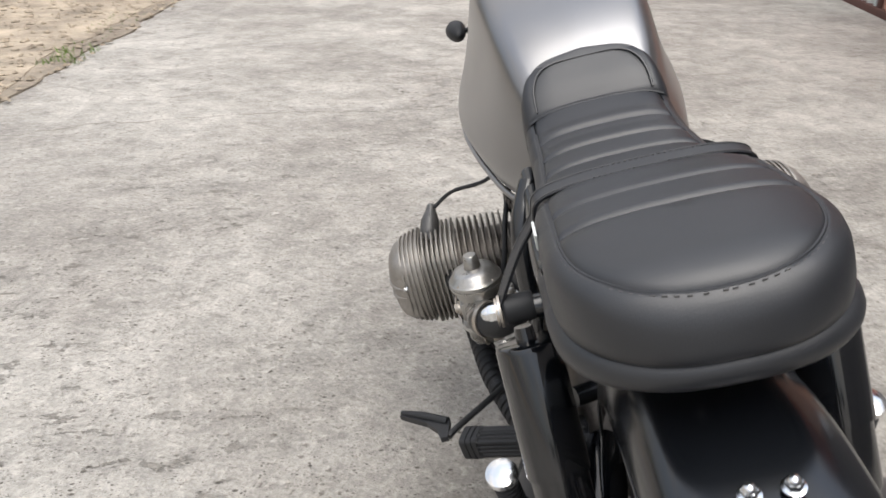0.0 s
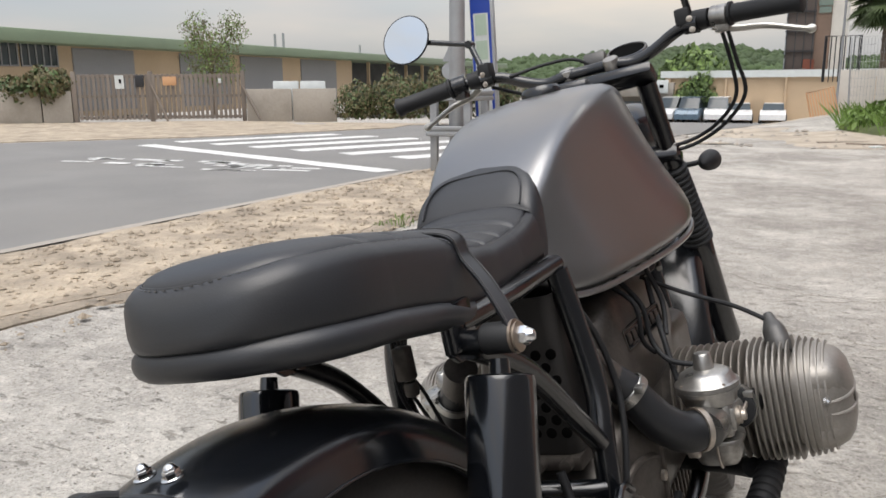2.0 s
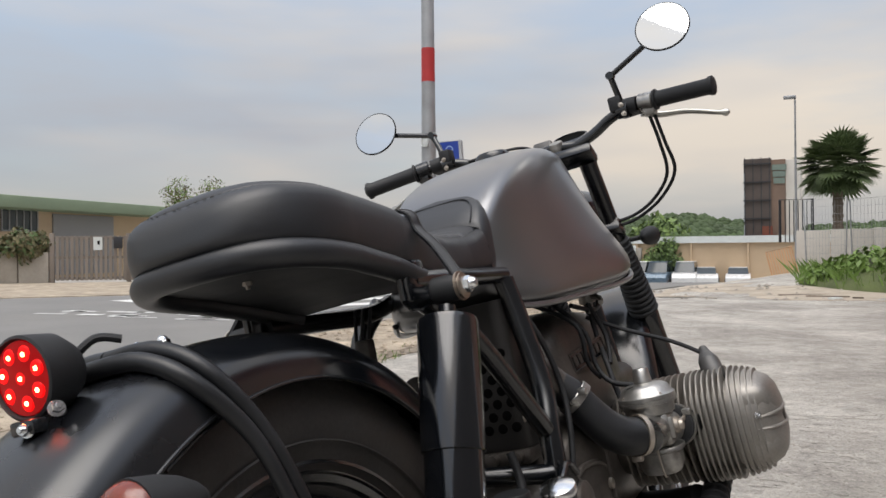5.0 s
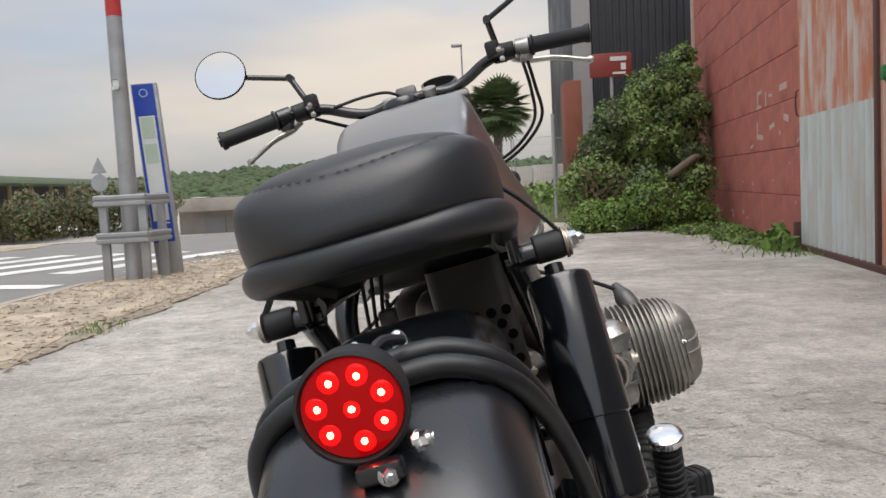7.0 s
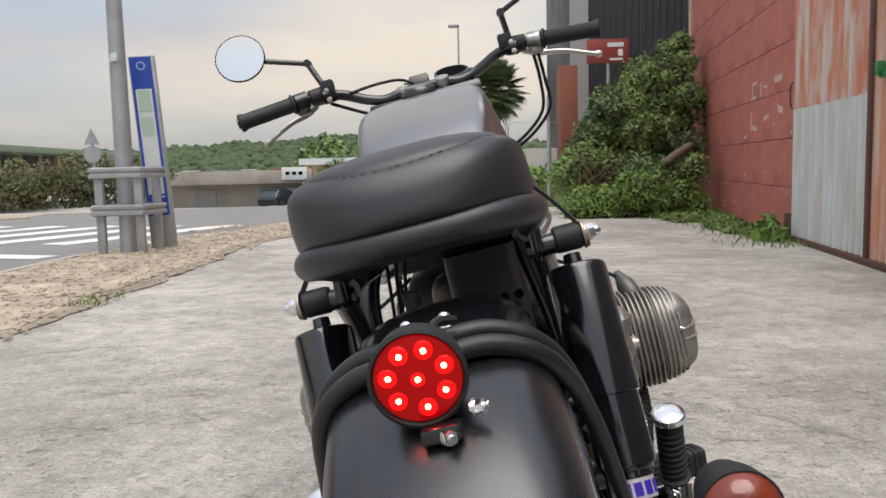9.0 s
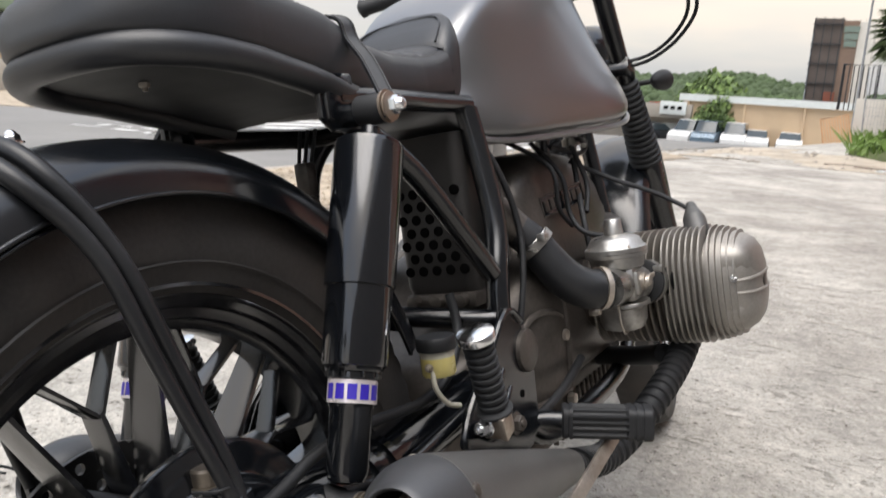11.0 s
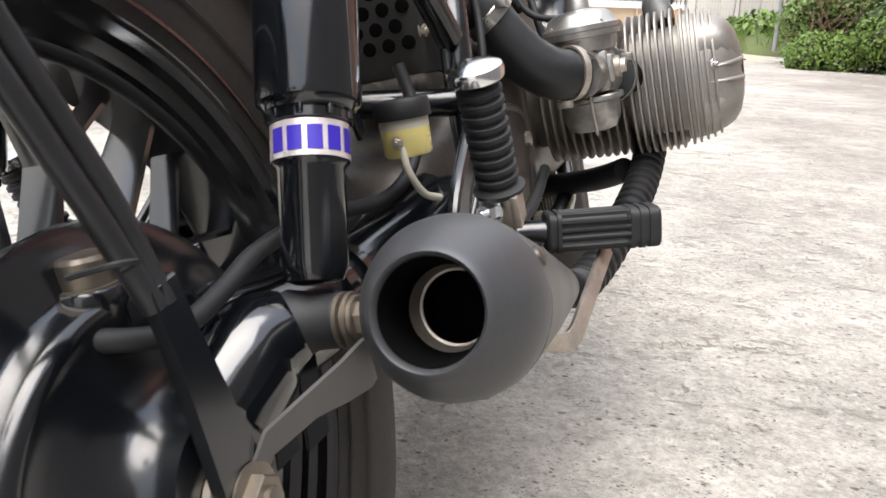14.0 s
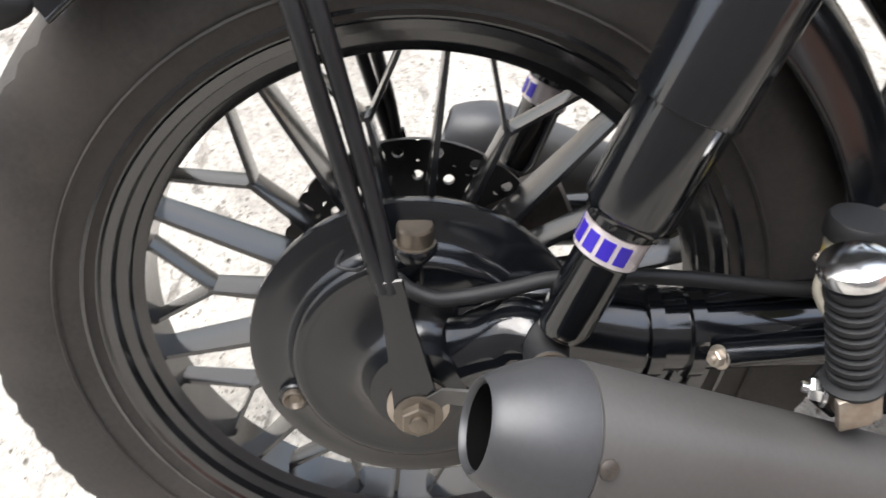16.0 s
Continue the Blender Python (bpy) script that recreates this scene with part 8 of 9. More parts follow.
for k, (u0, u1) in enumerate(((0.08, 1.84), (1.90, 4.14))):
    gate = thing("slatted_gate", "weathered grey-brown slatted gate with a small white notice" if k == 0 else "weathered grey-brown slatted gate", "gate", group="gate leaves")
    bm = bmesh.new()
    for z in (0.12, 0.66, 1.16):
        box(bm, on_gate((u0 + u1) / 2, z, 0), (u1 - u0, 0.05, 0.07), 0.006, GROT)
    part("gate_rail", bm, M_GATE, gate)
    n = int((u1 - u0) / 0.115)
    bm = bmesh.new()
    box(bm, (0, 0, 0), (0.075, 0.022, 1.16), 0.004, seg=1)
    slat = part("slat", bm, M_GATE, gate)
    for i in range(n):
        ob = slat if i == 0 else new("slat", slat.data)
        ob.parent = gate
        ob.matrix_world = Matrix.Translation(on_gate(u0 + (i + 0.5) * (u1 - u0) / n, 0.64, 0.04)) @ GROT.to_4x4()
    if k == 0:
        bm = bmesh.new()
        box(bm, on_gate(1.12, 1.02, 0.06), (0.22, 0.01, 0.34), 0, GROT)
        part("notice", bm, M_SIGNWHITE, gate, "small white notice board")
        bm = bmesh.new()
        box(bm, on_gate(1.14, 1.04, 0.067), (0.06, 0.006, 0.10), 0, GROT)
        part("dark_bar", bm, M_HOLE, gate)
for u, w, h, m, lb in ((1.62, 0.22, 0.30, M_DARKCLAD, "dark box fixed to the gate"), (2.36, 0.34, 0.22, M_ORANGEPL, "faded orange board fixed to the gate"), (3.62, 0.08, 0.12, M_SIGNWHITE, "small white notice on the gate")):
    bm = bmesh.new()
    box(bm, on_gate(u, 1.04, 0.075), (w, 0.03, h), 0.004, GROT)
    tagged(part("gate_board", bm, m), lb, "board")
for u0, u1 in ((1.90, 2.28), (4.16, 4.62)):
    bm = bmesh.new()
    tube(bm, [on_gate(u0, 0.95, 0.08), on_gate(u1, 0.02, 0.22)], 0.03, 8, 1)
    tagged(part("gate_prop", bm, M_GATE), "slanting timber prop beside the gate post", "prop")
for u, nm in ((0.0, "gate_post"), (1.87, "gate_post"), (4.2, "gate_post")):
    bm = bmesh.new()
    box(bm, on_gate(u, 0.64, 0), (0.11, 0.11, 1.30), 0.008, GROT)
    tagged(part(nm, bm, M_GATE), "square dark timber gate post", "post", group="gate posts")
for u0, u1, h, nm in ((4.26, 6.65, 0.82, "wall_1"), (-14.0, -0.06, 0.80, "wall_2")):
    w = tagged(new(nm), "stained low concrete panel wall", "wall", kind="structure")
    u = u0
    while u < u1 - 0.05:
        L = min(1.2, u1 - u)
        bm = bmesh.new()
        box(bm, on_gate(u + L / 2, h / 2 - 0.03, 0), (L - 0.03, 0.16, h + 0.06), 0.012, GROT)
        part("panel", bm, M_OLDCONC, w)
        u += L
for k in range(2):
    cab = thing("utility_cabinet", "pale grey utility cabinet behind the low wall", "cabinet", group="utility cabinets")
    bm = bmesh.new()
    box(bm, on_gate(5.3 + 0.72 * k, 0.50, -0.5), (0.68, 0.4, 1.04), 0.015, GROT)
    part("body", bm, M_SIGNWHITE, cab)
    bm = bmesh.new()
    box(bm, on_gate(5.3 + 0.72 * k, 0.55, -0.295), (0.58, 0.012, 0.8), 0.004, GROT)
    part("door", bm, M_SIGNWHITE, cab)
c = on_gate(8.3, 0.55, 0.0)
shrub("roadside_bush", "dull olive brown roadside bush beside the low wall", [((c.x, c.y, 0.5), (0.9, 0.9, 0.75)), ((c.x + 1.1, c.y + 0.7, 0.6), (0.9, 0.8, 0.75)), ((c.x - 0.9, c.y - 0.6, 0.4), (0.7, 0.7, 0.6)), ((c.x + 2.2, c.y + 1.4, 0.6), (0.9, 0.9, 0.7))], 14000, 0.065, 51, (M_DRYLEAF, M_DRYLEAF, M_LEAFDARK))
c = on_gate(-0.7, 0.95, -0.2)
shrub("gate_bush", "dry olive bush leaning over the wall by the gate", [((c.x, c.y, 0.95), (0.7, 0.6, 0.45)), ((c.x - 0.7, c.y - 0.4, 0.8), (0.6, 0.5, 0.4))], 3600, 0.09, 57, (M_DRYLEAF, M_LEAFDARK, M_DRYLEAF))
c = on_gate(3.1, 0, -3.0)
tree("yard_tree", "thin young tree with light airy foliage behind the gate", c, 2.6, [((c.x, c.y, 1.9), (0.9, 0.8, 0.7)), ((c.x - 0.5, c.y, 2.5), (0.5, 0.5, 0.6)), ((c.x + 0.6, c.y + 0.3, 2.5), (0.5, 0.5, 0.55)), ((c.x + 0.1, c.y, 1.3), (1.0, 0.8, 0.5))], 5200, 0.055, 61, (M_DRYLEAF, M_LEAF), 0.06)

B0, BD = Vector((-30.8, 21.2, 0)), Vector((-0.132, 0.991, 0)).normalized()
BN = Vector((BD.y, -BD.x, 0))
BROT = Matrix((BD, BN, Vector((0, 0, 1)))).transposed()


def on_b(u, z, out=0.0):
    return B0 + BD * u + BN * out + Vector((0, 0, z))


hall = thing("long_warehouse", "long low warehouse with tan walls, grey shutters and green fascia", "building")
bm = bmesh.new()
box(bm, on_b(3.0, 1.3, -6.3), (56, 12, 3.6), 0.0, BROT)
part("wall", bm, M_TANWALL, hall)
bm = bmesh.new()
box(bm, on_b(22, 2.93, -6.0), (96, 14.4, 0.52), 0.05, BROT)
part("fascia", bm, M_GREENROOF, hall, "green painted roof fascia")
for u0, u1 in ((3.1, 7.0), (10.5, 15.0), (16.1, 20.8), (23.2, 28.3), (-14, -9), (-22, -17)):
    bm = bmesh.new()
    box(bm, on_b((u0 + u1) / 2, 1.2, -0.28), (u1 - u0, 0.08, 2.8), 0.0, BROT)
    shut = part("shutter", bm, M_SHUTTER, hall, "grey slatted roller shutter", smooth=False)
    for k in range(16):
        bm = bmesh.new()
        box(bm, on_b((u0 + u1) / 2, 0.1 + k * 0.16, -0.235), (u1 - u0 - 0.04, 0.02, 0.12), 0.0, BROT)
        part("slat", bm, M_SHUTTER, shut, smooth=False)
for u0, u1 in ((-1.9, 0.1), (0.3, 2.2), (-4.2, -2.2), (-6.6, -4.6)):
    win = part("window", (lambda b: (box(b, on_b((u0 + u1) / 2, 2.25, -0.27), (u1 - u0, 0.06, 0.95), 0.0, BROT), b)[1])(bmesh.new()), M_GLASS, hall, "dim barred window")
    bm = bmesh.new()
    for k in range(6):
        box(bm, on_b(u0 + (k + 0.0) * (u1 - u0) / 5, 2.25, -0.225), (0.06, 0.05, 0.98), 0.0, BROT)
    for z in (1.77, 2.72):
        box(bm, on_b((u0 + u1) / 2, z, -0.225), (u1 - u0 + 0.06, 0.05, 0.06), 0.0, BROT)
    part("window_frame", bm, M_SHUTTER, win, smooth=False)
# closed box in a dark colour, standing in for the open shed's shaded inside
bm = bmesh.new()
box(bm, on_b(48, 1.3, -7.5), (36, 9, 3.0), 0.0, BROT)
part("open_shed", bm, M_DARKCLAD, hall, "solid dark box for the shaded inside of the open shed at the end")
for k in range(9):
    bm = bmesh.new()
    box(bm, on_b(31.4 + 4 * k, 1.3, -1.0), (0.7 if k in (0, 5, 6) else 0.18, 0.25, 3.0), 0.0, BROT)
    part("shed_post", bm, M_TANWALL, hall)
for u, h in ((24.5, 1.3), (25.6, 1.4), (38, 1.1)):
    bm = bmesh.new()
    tube(bm, [on_b(u, 3.1, -3), on_b(u, 3.1 + h, -3)], 0.09, 8)
    part("vent_pipe", bm, M_GALV, hall)

# ---------------------------------------------------------------- far side of the yard: wall, fence, palm, lamp, barrier
wall = tagged(new("wall_north"), "off-white rendered boundary wall", "wall", kind="structure")
for x0, x1 in ((-0.24, 0.5), (0.5, 1.4), (1.4, 3.8), (3.8, 7.0)):
    bm = bmesh.new()
    box(bm, ((x0 + x1) / 2, 20.4, 0.35), (x1 - x0 - 0.01, 0.22, 1.66 + 0.05 * x0), 0.01)
    part("wall_panel", bm, M_WHITEWALL, wall)
fence = thing("mesh_fence", "leaning galvanised mesh fence panels along the wall", "fence")
for x0, x1, lean in ((-0.05, 0.85, 0.04), (0.9, 1.9, -0.06), (1.95, 3.0, 0.03), (3.05, 4.2, 0.0)):
    y = 19.6
    bm = bmesh.new()
    tube(bm, [(x0 + 0.05, y, 0.2), (x0, y + lean, 1.84), (x1, y + lean, 1.90), (x1 - lean, y, 0.25)], 0.018, 8, 1)
    panel = part("frame_tube", bm, M_GALV, fence)
    bm = bmesh.new()
    for k in range(1, 14):
        t = k / 14
        tube(bm, [(x0 + (x1 - x0) * t, y, 0.28), (x0 + (x1 - x0) * t, y + lean, 1.84)], 0.003, 4, 1)
    for k in range(1, 9):
        tube(bm, [(x0, y + lean * k / 9, 0.25 + k * 0.18), (x1, y + lean * k / 9, 0.28 + k * 0.18)], 0.003, 4, 1)
    tagged(part("wire", bm, M_GALV, panel), kind="stuff")
rail = thing("dark_gate", "dark steel bar gate above the wall", "gate")
for k in range(8):
    bm = bmesh.new()
    tube(bm, [(-0.62 + 0.1 * k, 21.2, 0.9), (-0.62 + 0.1 * k, 21.2, 1.95)], 0.012, 6, 1)
    part("bar", bm, M_DARKCLAD, rail)
bm = bmesh.new()
tube(bm, [(-0.65, 21.2, 0.9), (-0.65, 21.2, 1.97), (0.12, 21.2, 1.97), (0.12, 21.2, 0.9)], 0.025, 8, 1)
part("gate_frame", bm, M_DARKCLAD, rail)
bar_ = thing("crowd_barrier", "orange plastic crowd barrier leaning over", "barrier", pose(-0.50, 20.0, 0.24, 0, -14, 12) @ Matrix.Scale(0.8, 4))
bm = bmesh.new()
tube(bm, [(-0.36, 0, -0.2), (-0.36, 0, 0.62), (0.36, 0, 0.62), (0.36, 0, -0.2), (-0.36, 0, -0.2)], 0.028, 8, 1)
part("barrier_frame", bm, M_ORANGEPL, bar_)
for k in range(9):
    bm = bmesh.new()
    box(bm, (-0.29 + 0.073 * k, 0, 0.2), (0.036, 0.02, 0.8), 0.003)
    part("bar", bm, M_ORANGEPL, bar_)
lp = thing("street_lamp", "tall slim grey street lamp", "street lamp", pose(-0.56, 24.4, -0.1))
bm = bmesh.new()
lathe(bm, [(0, 0.045), (2.0, 0.035), (5.2, 0.024)], (0.18, 0, 0), (0, 0, 1), 14)
part("post", bm, M_GALV, lp)
bm = bmesh.new()
box(bm, (0.04, 0, 5.20), (0.34, 0.15, 0.10), 0.03)
part("lamp_head", bm, M_GALV, lp)
lp2 = copy_thing(lp, pose(-21.6, 13.9, -0.1, 0, 0, 25))
tagged(lp2, "slim grey street lamp beyond the gate")

palm = thing("palm_tree", "fan palm with a shaggy crown behind the wall", "palm")
P0 = Vector((0.75, 30.0, 3.65))
bm = bmesh.new()
prof = []
for k in range(24):
    h = -5.2 + 4.6 * k / 23
    prof += [(h, 0.17 + 0.02 * (k % 2)), (h + 0.1, 0.16)]
lathe(bm, prof, P0, (0, 0, 1), 12)
part("trunk", bm, M_BARK, palm)
rnd = random.Random(21)
for k in range(140):
    az, el = rnd.uniform(0, 6.28), rnd.uniform(-1.0, 1.3)
    L = rnd.uniform(0.78, 1.1)
    d = Vector((math.cos(az) * math.cos(el), math.sin(az) * math.cos(el), math.sin(el)))
    root, hub_p = P0, P0 + d * L * 0.8
    side = d.cross(Vector((0, 0, 1))).normalized()
    up = side.cross(d).normalized()
    bm = bmesh.new()
    tube(bm, [root, hub_p], 0.012, 5, 1)
    for j in range(15):
        a = radians(-105 + 15 * j)
        q = (d * math.cos(a) + side * math.sin(a)).normalized()
        tip = hub_p + q * L * 0.62 + Vector((0, 0, -0.16 * L)) + up * 0.05
        n = q.cross(up) * 0.048
        m_ = hub_p.lerp(tip, 0.5) + up * 0.03
        vs = [bm.verts.new(p) for p in (hub_p, m_ + n, tip, m_ - n)]
        bm.faces.new((vs[0], vs[1], vs[2]))
        bm.faces.new((vs[0], vs[2], vs[3]))
    part("frond", bm, M_PALM, palm)

grass_patch("yard_grass", "bright green overgrown grass mound by the wall", (-0.2, 13.4, 4.0, 18.5), 9000, 0.36, 71, None, lambda x, y, rs: ((x - 1.95) / 2.1) ** 2 + ((y - 16) / 2.6) ** 2 < 0.75 + 0.25 * rs.rand())
mound = tagged(part("grass_mound", (lambda b: (bmesh.ops.create_uvsphere(b, u_segments=40, v_segments=16, radius=1.0), [setattr(v, "co", Vector((1.95 + v.co.x * 2.1, 16 + v.co.y * 2.6, 0.0 + v.co.z * 0.52 + 0.06 * noise.noise(v.co * 5)))) for v in b.verts], b)[2])(bmesh.new()), M_GRASSDARK), "low weedy earth mound", "mound", kind="structure")
shrub("mound_weeds", "tangled bright weeds over the mound", [((1.3, 15.6, 0.36), (0.9, 1.2, 0.36)), ((2.3, 15.6, 0.42), (1.2, 1.2, 0.4)), ((0.5, 15.2, 0.2), (0.5, 0.7, 0.25))], 5000, 0.10, 77, (M_GRASS, M_LEAF))
for k, (x, y, w, d, a) in enumerate(((0.1, 13.0, 0.75, 0.09, 0.45), (0.55, 12.3, 0.16, 0.12, 0.7), (0.85, 12.5, 0.14, 0.07, 0.1), (-0.35, 13.6, 0.5, 0.06, -0.35), (0.45, 12.7, 0.6, 0.05, -0.1))):
    bm = bmesh.new()
    box(bm, (x, y, 0.018), (w, d, 0.035), 0.01, Matrix.Rotation(a, 3, "Z"))
    tagged(part("debris", bm, M_SIGNWHITE if k == 1 else M_BARK), "scrap of white litter on the ground" if k == 1 else "rotten plank lying on the ground", "debris")

# ---------------------------------------------------------------- distance: office block, depot, parked cars, roof car park, hills
FARTHER = Matrix.Translation((0.6, -0.3, 0.8)) @ Matrix.Scale(1.40, 4) @ Matrix.Translation((-0.6, 0.3, -0.8))
off = thing("brown_office_block", "brown timber-clad block with glazed side, beyond the depot", "building", FARTHER)
bm = bmesh.new()
box(bm, (-3.58, 56, 2.2), (1.62, 5, 8.5), 0.0)
part("scaffolded_wall", bm, M_BROWNCLAD, off)
bm = bmesh.new()
box(bm, (-2.35, 56.1, 2.2), (0.84, 5, 8.3), 0.0)
part("timber_wall", bm, M_TIMBERCLAD, off, "warm brown timber cladding")
bm = bmesh.new()
box(bm, (-1.52, 56.2, 2.2), (0.82, 5, 8.2), 0.0)
part("light_wall", bm, M_WHITEWALL, off)
for k in range(3):
    bm = bmesh.new()
    box(bm, (-2.30, 53.56, 5.85 - 0.42 * k), (0.86 - 0.1 * k, 0.06, 0.36), 0.0)
    part("window", bm, M_GREENGLASS, off, "greenish glazed band")
bm = bmesh.new()
box(bm, (-3.0, 53.46, 1.5), (0.62, 0.08, 1.3), 0.0)
part("orange_panel", bm, M_ORANGERUST, off)
for r in range(7):
    bm = bmesh.new()
    box(bm, (-3.58, 53.40, 6.1 - 1.15 * r), (1.66, 0.16, 0.06), 0.0)
    part("scaffold_deck", bm, M_DARKCLAD, off)
for c_ in range(4):
    bm = bmesh.new()
    box(bm, (-4.3 + 0.48 * c_, 53.34, 2.2), (0.05, 0.05, 8.6), 0.0)
    part("scaffold_pole", bm, M_DARKCLAD, off)
for k in range(7):
    bm = bmesh.new()
    box(bm, (-4.34, 53.46, -1.5 + 1.1 * k), (0.10, 0.10, 0.9), 0.0)
    part("scaffold_post", bm, M_GALV, off)
depot = thing("tan_depot", "long tan depot wall with a pale flat roof edge", "building")
bm = bmesh.new()
box(bm, (-4.9, 68, -0.45), (18, 8, 3.4), 0.0)
part("wall", bm, M_TANWALL, depot)
bm = bmesh.new()
box(bm, (-4.9, 68, 1.46), (18.6, 8.6, 0.52), 0.0)
part("roof_edge", bm, M_SIGNWHITE, depot)
for k in range(5):
    bm = bmesh.new()
    tube(bm, [(-13.5 + 4.2 * k, 63.8, -2.1), (-13.5 + 4.2 * k, 63.8, 1.2)], 0.08, 8)
    part("downpipe", bm, M_TANWALL, depot)


def car(name, at, heading, paint_m, label, van=False):
    ob = thing(name, label, "car", Matrix.Translation((at[0], at[1], ground_z(at[0], at[1]))) @ Matrix.Rotation(radians(heading), 4, "Z"), group="parked cars")
    bm = bmesh.new()
    prof = [(-2.1, 0.30), (-2.12, 0.72), (-2.0, 0.88), (-1.3, 0.95), (1.0, 0.97), (1.75, 0.86), (2.08, 0.68), (2.1, 0.30)] if not van else [(-2.2, 0.32), (-2.22, 1.0), (-2.1, 1.1), (1.2, 1.1), (1.9, 0.95), (2.15, 0.7), (2.15, 0.32)]
    loops = []
    for y, k in ((-0.86, 0.97), (-0.82, 1.0), (0.82, 1.0), (0.86, 0.97)):
        loops.append([(x * k, y, z) for x, z in prof])
    rings(bm, loops)
    body = part("body", bm, paint_m, ob, angle=30)
    bm = bmesh.new()
    cab = [(-1.95, 0.9), (-1.45, 1.40), (0.15, 1.44), (1.05, 0.95)] if not van else [(-2.15, 1.08), (-2.05, 1.85), (0.6, 1.88), (1.35, 1.08)]
    loops = []
    for y, k in ((-0.74, 0.94), (-0.66, 0.99), (0.66, 0.99), (0.74, 0.94)):
        loops.append([(x * k, y * (1.0 if z < 1.2 else 0.9), z) for x, z in cab])
    rings(bm, loops)
    part("glazed_cabin", bm, M_GLASS, ob, angle=30)
    bm = bmesh.new()
    box(bm, (sum(q[0] for q in cab[1:3]) / 2, 0, cab[1][1] + 0.02), (cab[2][0] - cab[1][0] + 0.1, 1.28, 0.06), 0.02)
    part("roof", bm, paint_m, ob)
    for x in (-1.3, 1.3):
        for y in (-0.84, 0.84):
            bm = bmesh.new()
            lathe(bm, [(-0.1, 0.22), (-0.09, 0.30), (0.09, 0.30), (0.1, 0.22)], (x, y, 0.30), (0, 1, 0), 20)
            part("wheel", bm, M_TYRE, ob)
    return ob


car("car", (-15.2, 61.6), 70, M_CAR_BLACK, "dark saloon parked in front of the depot")
car("car", (-12.7, 62.0), 258, M_CAR_WHITE, "white van parked in front of the depot", True)
car("car", (-11.2, 61.2), 270, M_CAR_BLUE, "slate blue van parked in front of the depot", True)
car("car", (-9.4, 62.0), 274, M_CAR_WHITE, "white van parked in front of the depot", True)
car("car", (-8.0, 62.6), 277, M_CAR_WHITE, "white hatchback parked in front of the depot")
car("car", (-5.7, 62.6), 275, M_CAR_WHITE, "white hatchback parked in front of the depot")

DECK = Matrix.Translation((0.6, -0.3, 0.8)) @ Matrix.Scale(1.27, 4) @ Matrix.Translation((-0.6, 0.3, -0.8))
dk = thing("roof_car_park", "old concrete building with cars parked on its roof", "building", DECK)
bm = bmesh.new()
box(bm, (-15.2, 56, -1.0), (9.4, 10, 2.3), 0.0)
part("lower_wall", bm, M_OLDCONC, dk)
bm = bmesh.new()
box(bm, (-15.4, 55.6, 0.42), (10.4, 11.4, 0.85), 0.02)
part("parapet", bm, M_OLDCONC, dk)
for x, w, m in ((-13.0, 1.6, M_CAR_BLUE), (-11.6, 1.0, M_SIGNWHITE), (-17.5, 1.4, M_SHUTTER)):
    bm = bmesh.new()
    box(bm, (x, 50.96, -1.1), (w, 0.1, 1.5), 0.0)
    part("door", bm, m, dk)
bm = bmesh.new()
box(bm, (-11.3, 49.8, 0.6), (1.6, 0.12, 0.8), 0.02)
part("sign_board", bm, M_SIGNWHITE, dk, "white board with plain dark bars")
for k in range(3):
    bm = bmesh.new()
    box(bm, (-11.72 + 0.42 * k, 49.72, 0.62), (0.26, 0.02, 0.2), 0.0)
    part("dark_bar", bm, M_HOLE, dk)
for k, m in enumerate((M_CAR_WHITE, M_SHUTTER, M_CAR_WHITE, M_REDPAINT, M_CAR_WHITE)):
    at = DECK @ Vector((-19.0 + 1.9 * k, 53.5, -0.22))
    ob = car("car", at[:2], 90 + 6 * k, m, "car parked on the concrete roof deck")
    ob.location.z = at.z
tree("street_tree", "dense dark green roadside tree", (-11.8, 66, -2.1), 4.2, [((-11.8, 66, 1.4), (1.9, 1.6, 1.5)), ((-13.2, 66, 0.6), (1.5, 1.4, 1.2)), ((-10.6, 66, 0.5), (1.3, 1.3, 1.2)), ((-12.0, 66, 2.4), (1.0, 1.0, 0.9))], 3600, 0.34, 81, (M_LEAFDARK, M_LEAF))
tree("street_tree", "small bright green tree in front of the depot", (-11.4, 63.6, -2.0), 3.4, [((-11.4, 63.6, 0.2), (1.3, 1.0, 1.1)), ((-11.0, 63.6, 1.0), (0.8, 0.7, 0.7)), ((-12.2, 63.6, -0.3), (1.0, 0.9, 0.8)), ((-10.4, 63.6, -0.5), (0.8, 0.8, 0.7))], 3400, 0.20, 83, (M_LEAFDARK, M_LEAF))
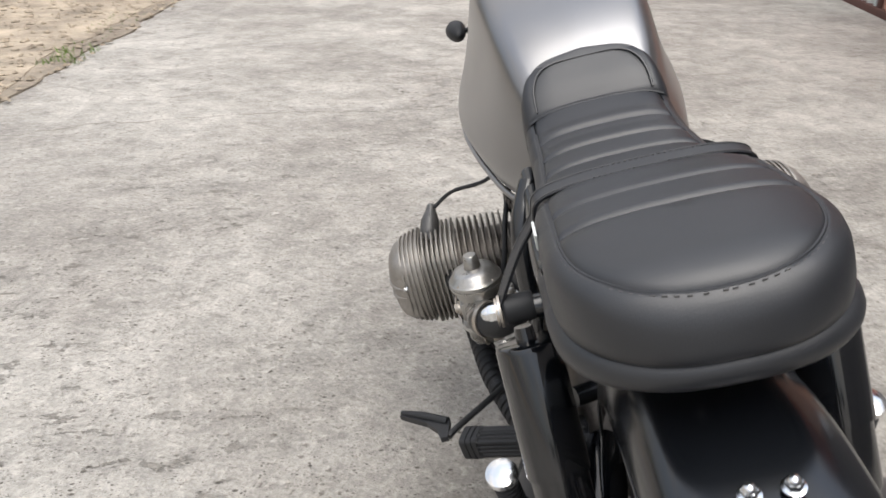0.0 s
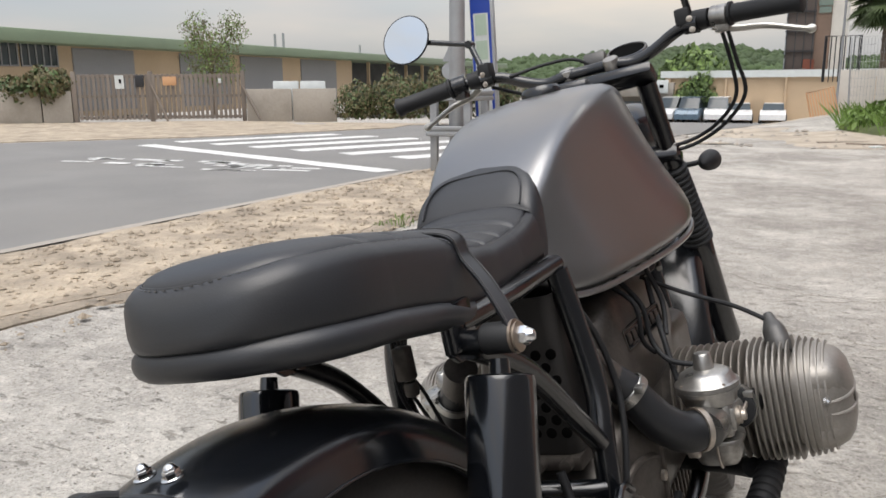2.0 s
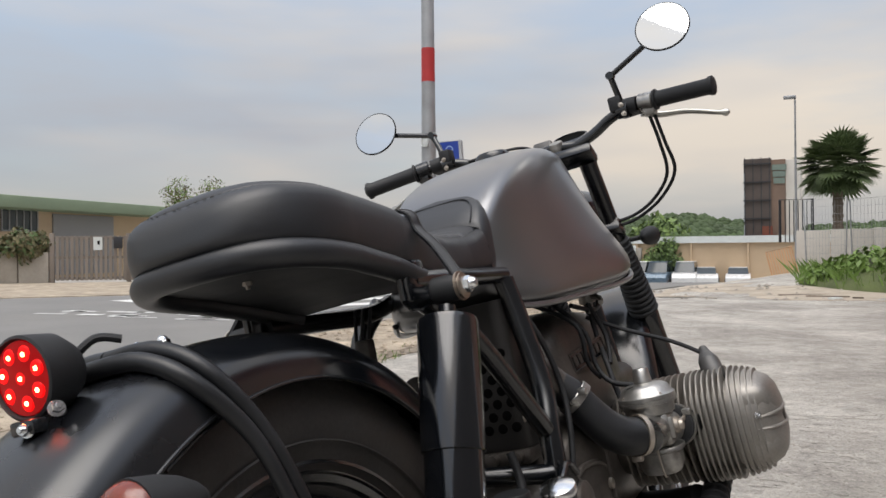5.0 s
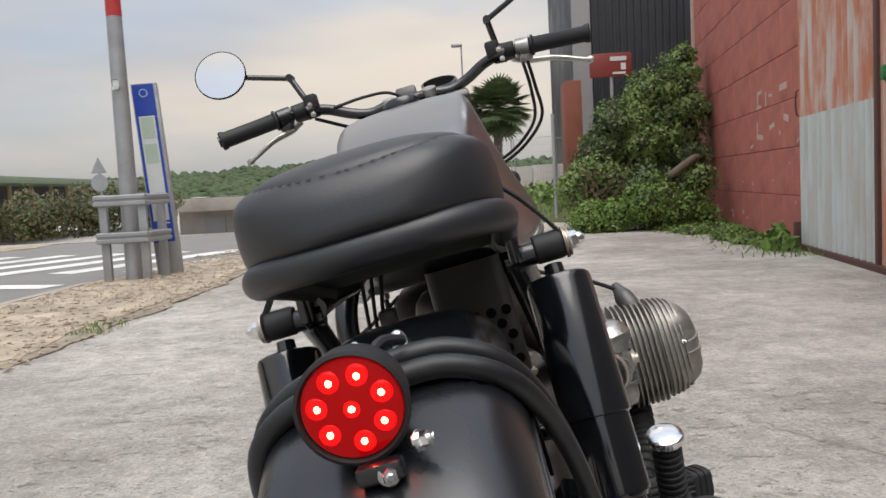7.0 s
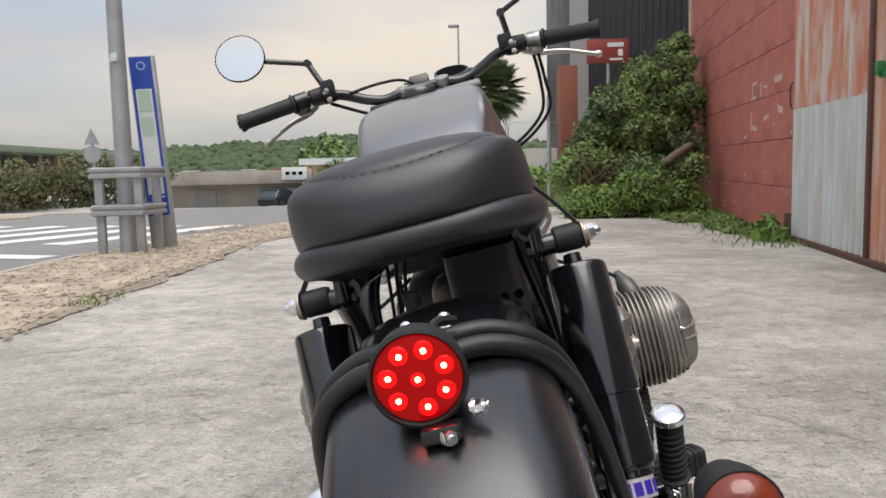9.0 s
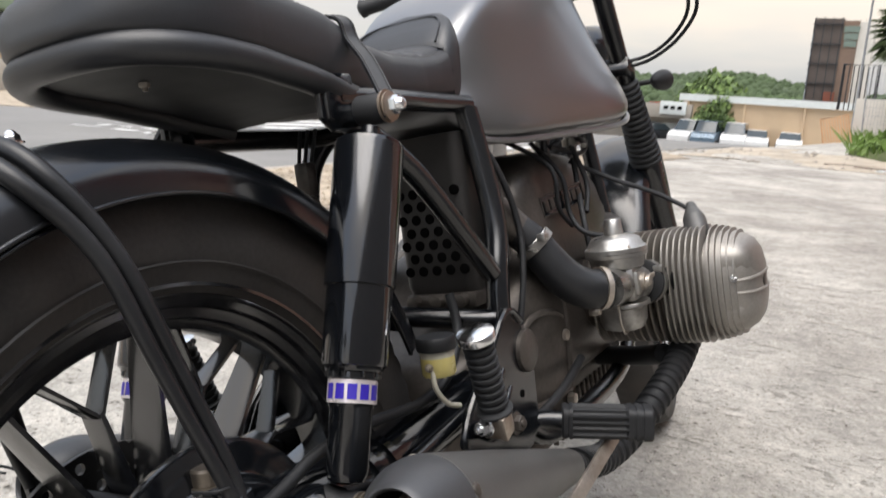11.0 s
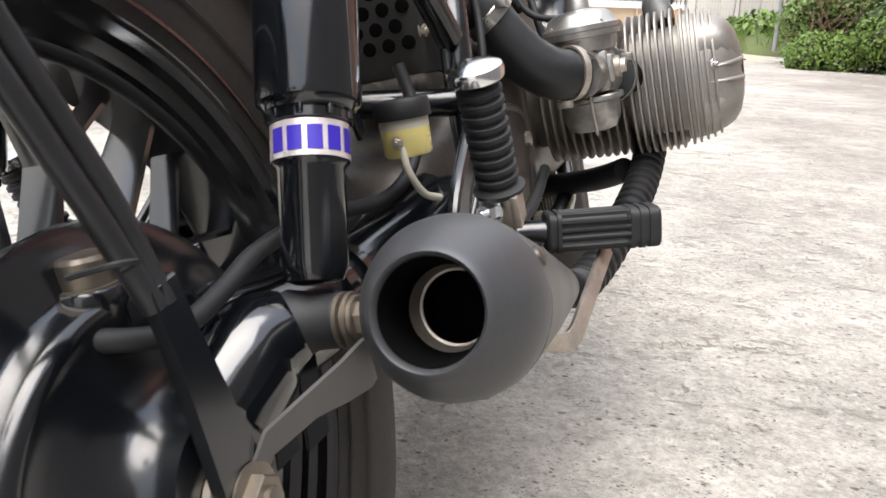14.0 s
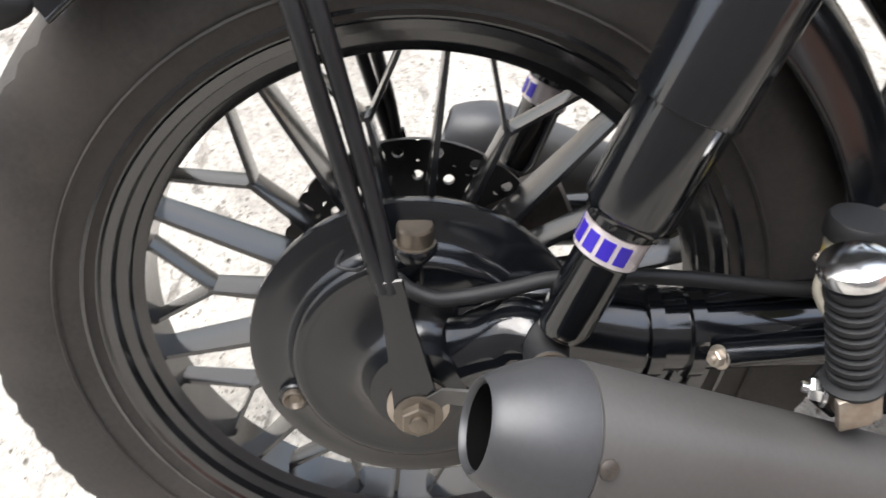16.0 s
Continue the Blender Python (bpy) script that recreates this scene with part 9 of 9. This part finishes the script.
tree("street_tree", "dense dark green roadside tree", (-16.5, 90, -2.1), 6, [((-16.5, 90, 2.4), (2.6, 2.2, 2.2)), ((-18.6, 90, 1.6), (2.0, 2.0, 1.8)), ((-14.6, 90, 1.6), (2.0, 2.0, 1.6))], 3000, 0.5, 87, (M_LEAFDARK, M_LEAF))

# wooded hills: a ridge sheet under thousands of crown clumps
rs = np.random.RandomState(77)


def ridge(az):
    top = float(np.interp(math.degrees(az), [-110, -50, -25, -21, -17, -13, -9.8, -6, 0, 8, 90], [14, 13, 15.5, 18.5, 18.5, 20.5, 23, 18.5, 15, 17, 14]))
    return top - 2.0 + 0.7 * math.sin(az * 37.0) + 0.5 * math.sin(az * 83.0 + 1.0)


bm = bmesh.new()
rows = []
for j in range(9):
    f = j / 8
    row = []
    for i in range(121):
        az = radians(-110 + 200 * i / 120)
        r = 250 + 200 * f
        row.append(bm.verts.new((r * math.sin(az), r * math.cos(az), -3 + (ridge(az) + 1) * f ** 1.2)))
    rows.append(row)
for a, b in zip(rows, rows[1:]):
    for i in range(120):
        bm.faces.new((a[i], a[i + 1], b[i + 1], b[i]))
tagged(part("hillside", bm, M_HILL), "far green hillside", "hill", kind="structure")
ico = bmesh.new()
bmesh.ops.create_icosphere(ico, subdivisions=1, radius=1.0)
iv = np.array([v.co[:] for v in ico.verts])
itri = np.array([[v.index for v in f.verts] for f in ico.faces])
ico.free()
verts, faces = [], []
for k in range(8500):
    az, f = radians(rs.uniform(-75, 50)), rs.rand() ** 0.7
    r = 250 + 205 * f
    s = rs.uniform(1.2, 2.9)
    z = -3 + (ridge(az) + 1) * f ** 1.2
    v = iv * rs.uniform(0.7, 1.3, (len(iv), 3)) * s * np.array([1, 1, 0.85]) + np.array([r * math.sin(az), r * math.cos(az), z + s * 0.25])
    faces.append(itri + len(verts) * len(iv))
    verts.append(v)
me = bpy.data.meshes.new("far_woods")
me.from_pydata(np.concatenate(verts).tolist(), [], np.concatenate(faces).tolist())
me.materials.append(M_WOODS)
me.shade_smooth()
tagged(new("far_woods", me), "distant mixed green woods on the hills", "woods", kind="stuff")
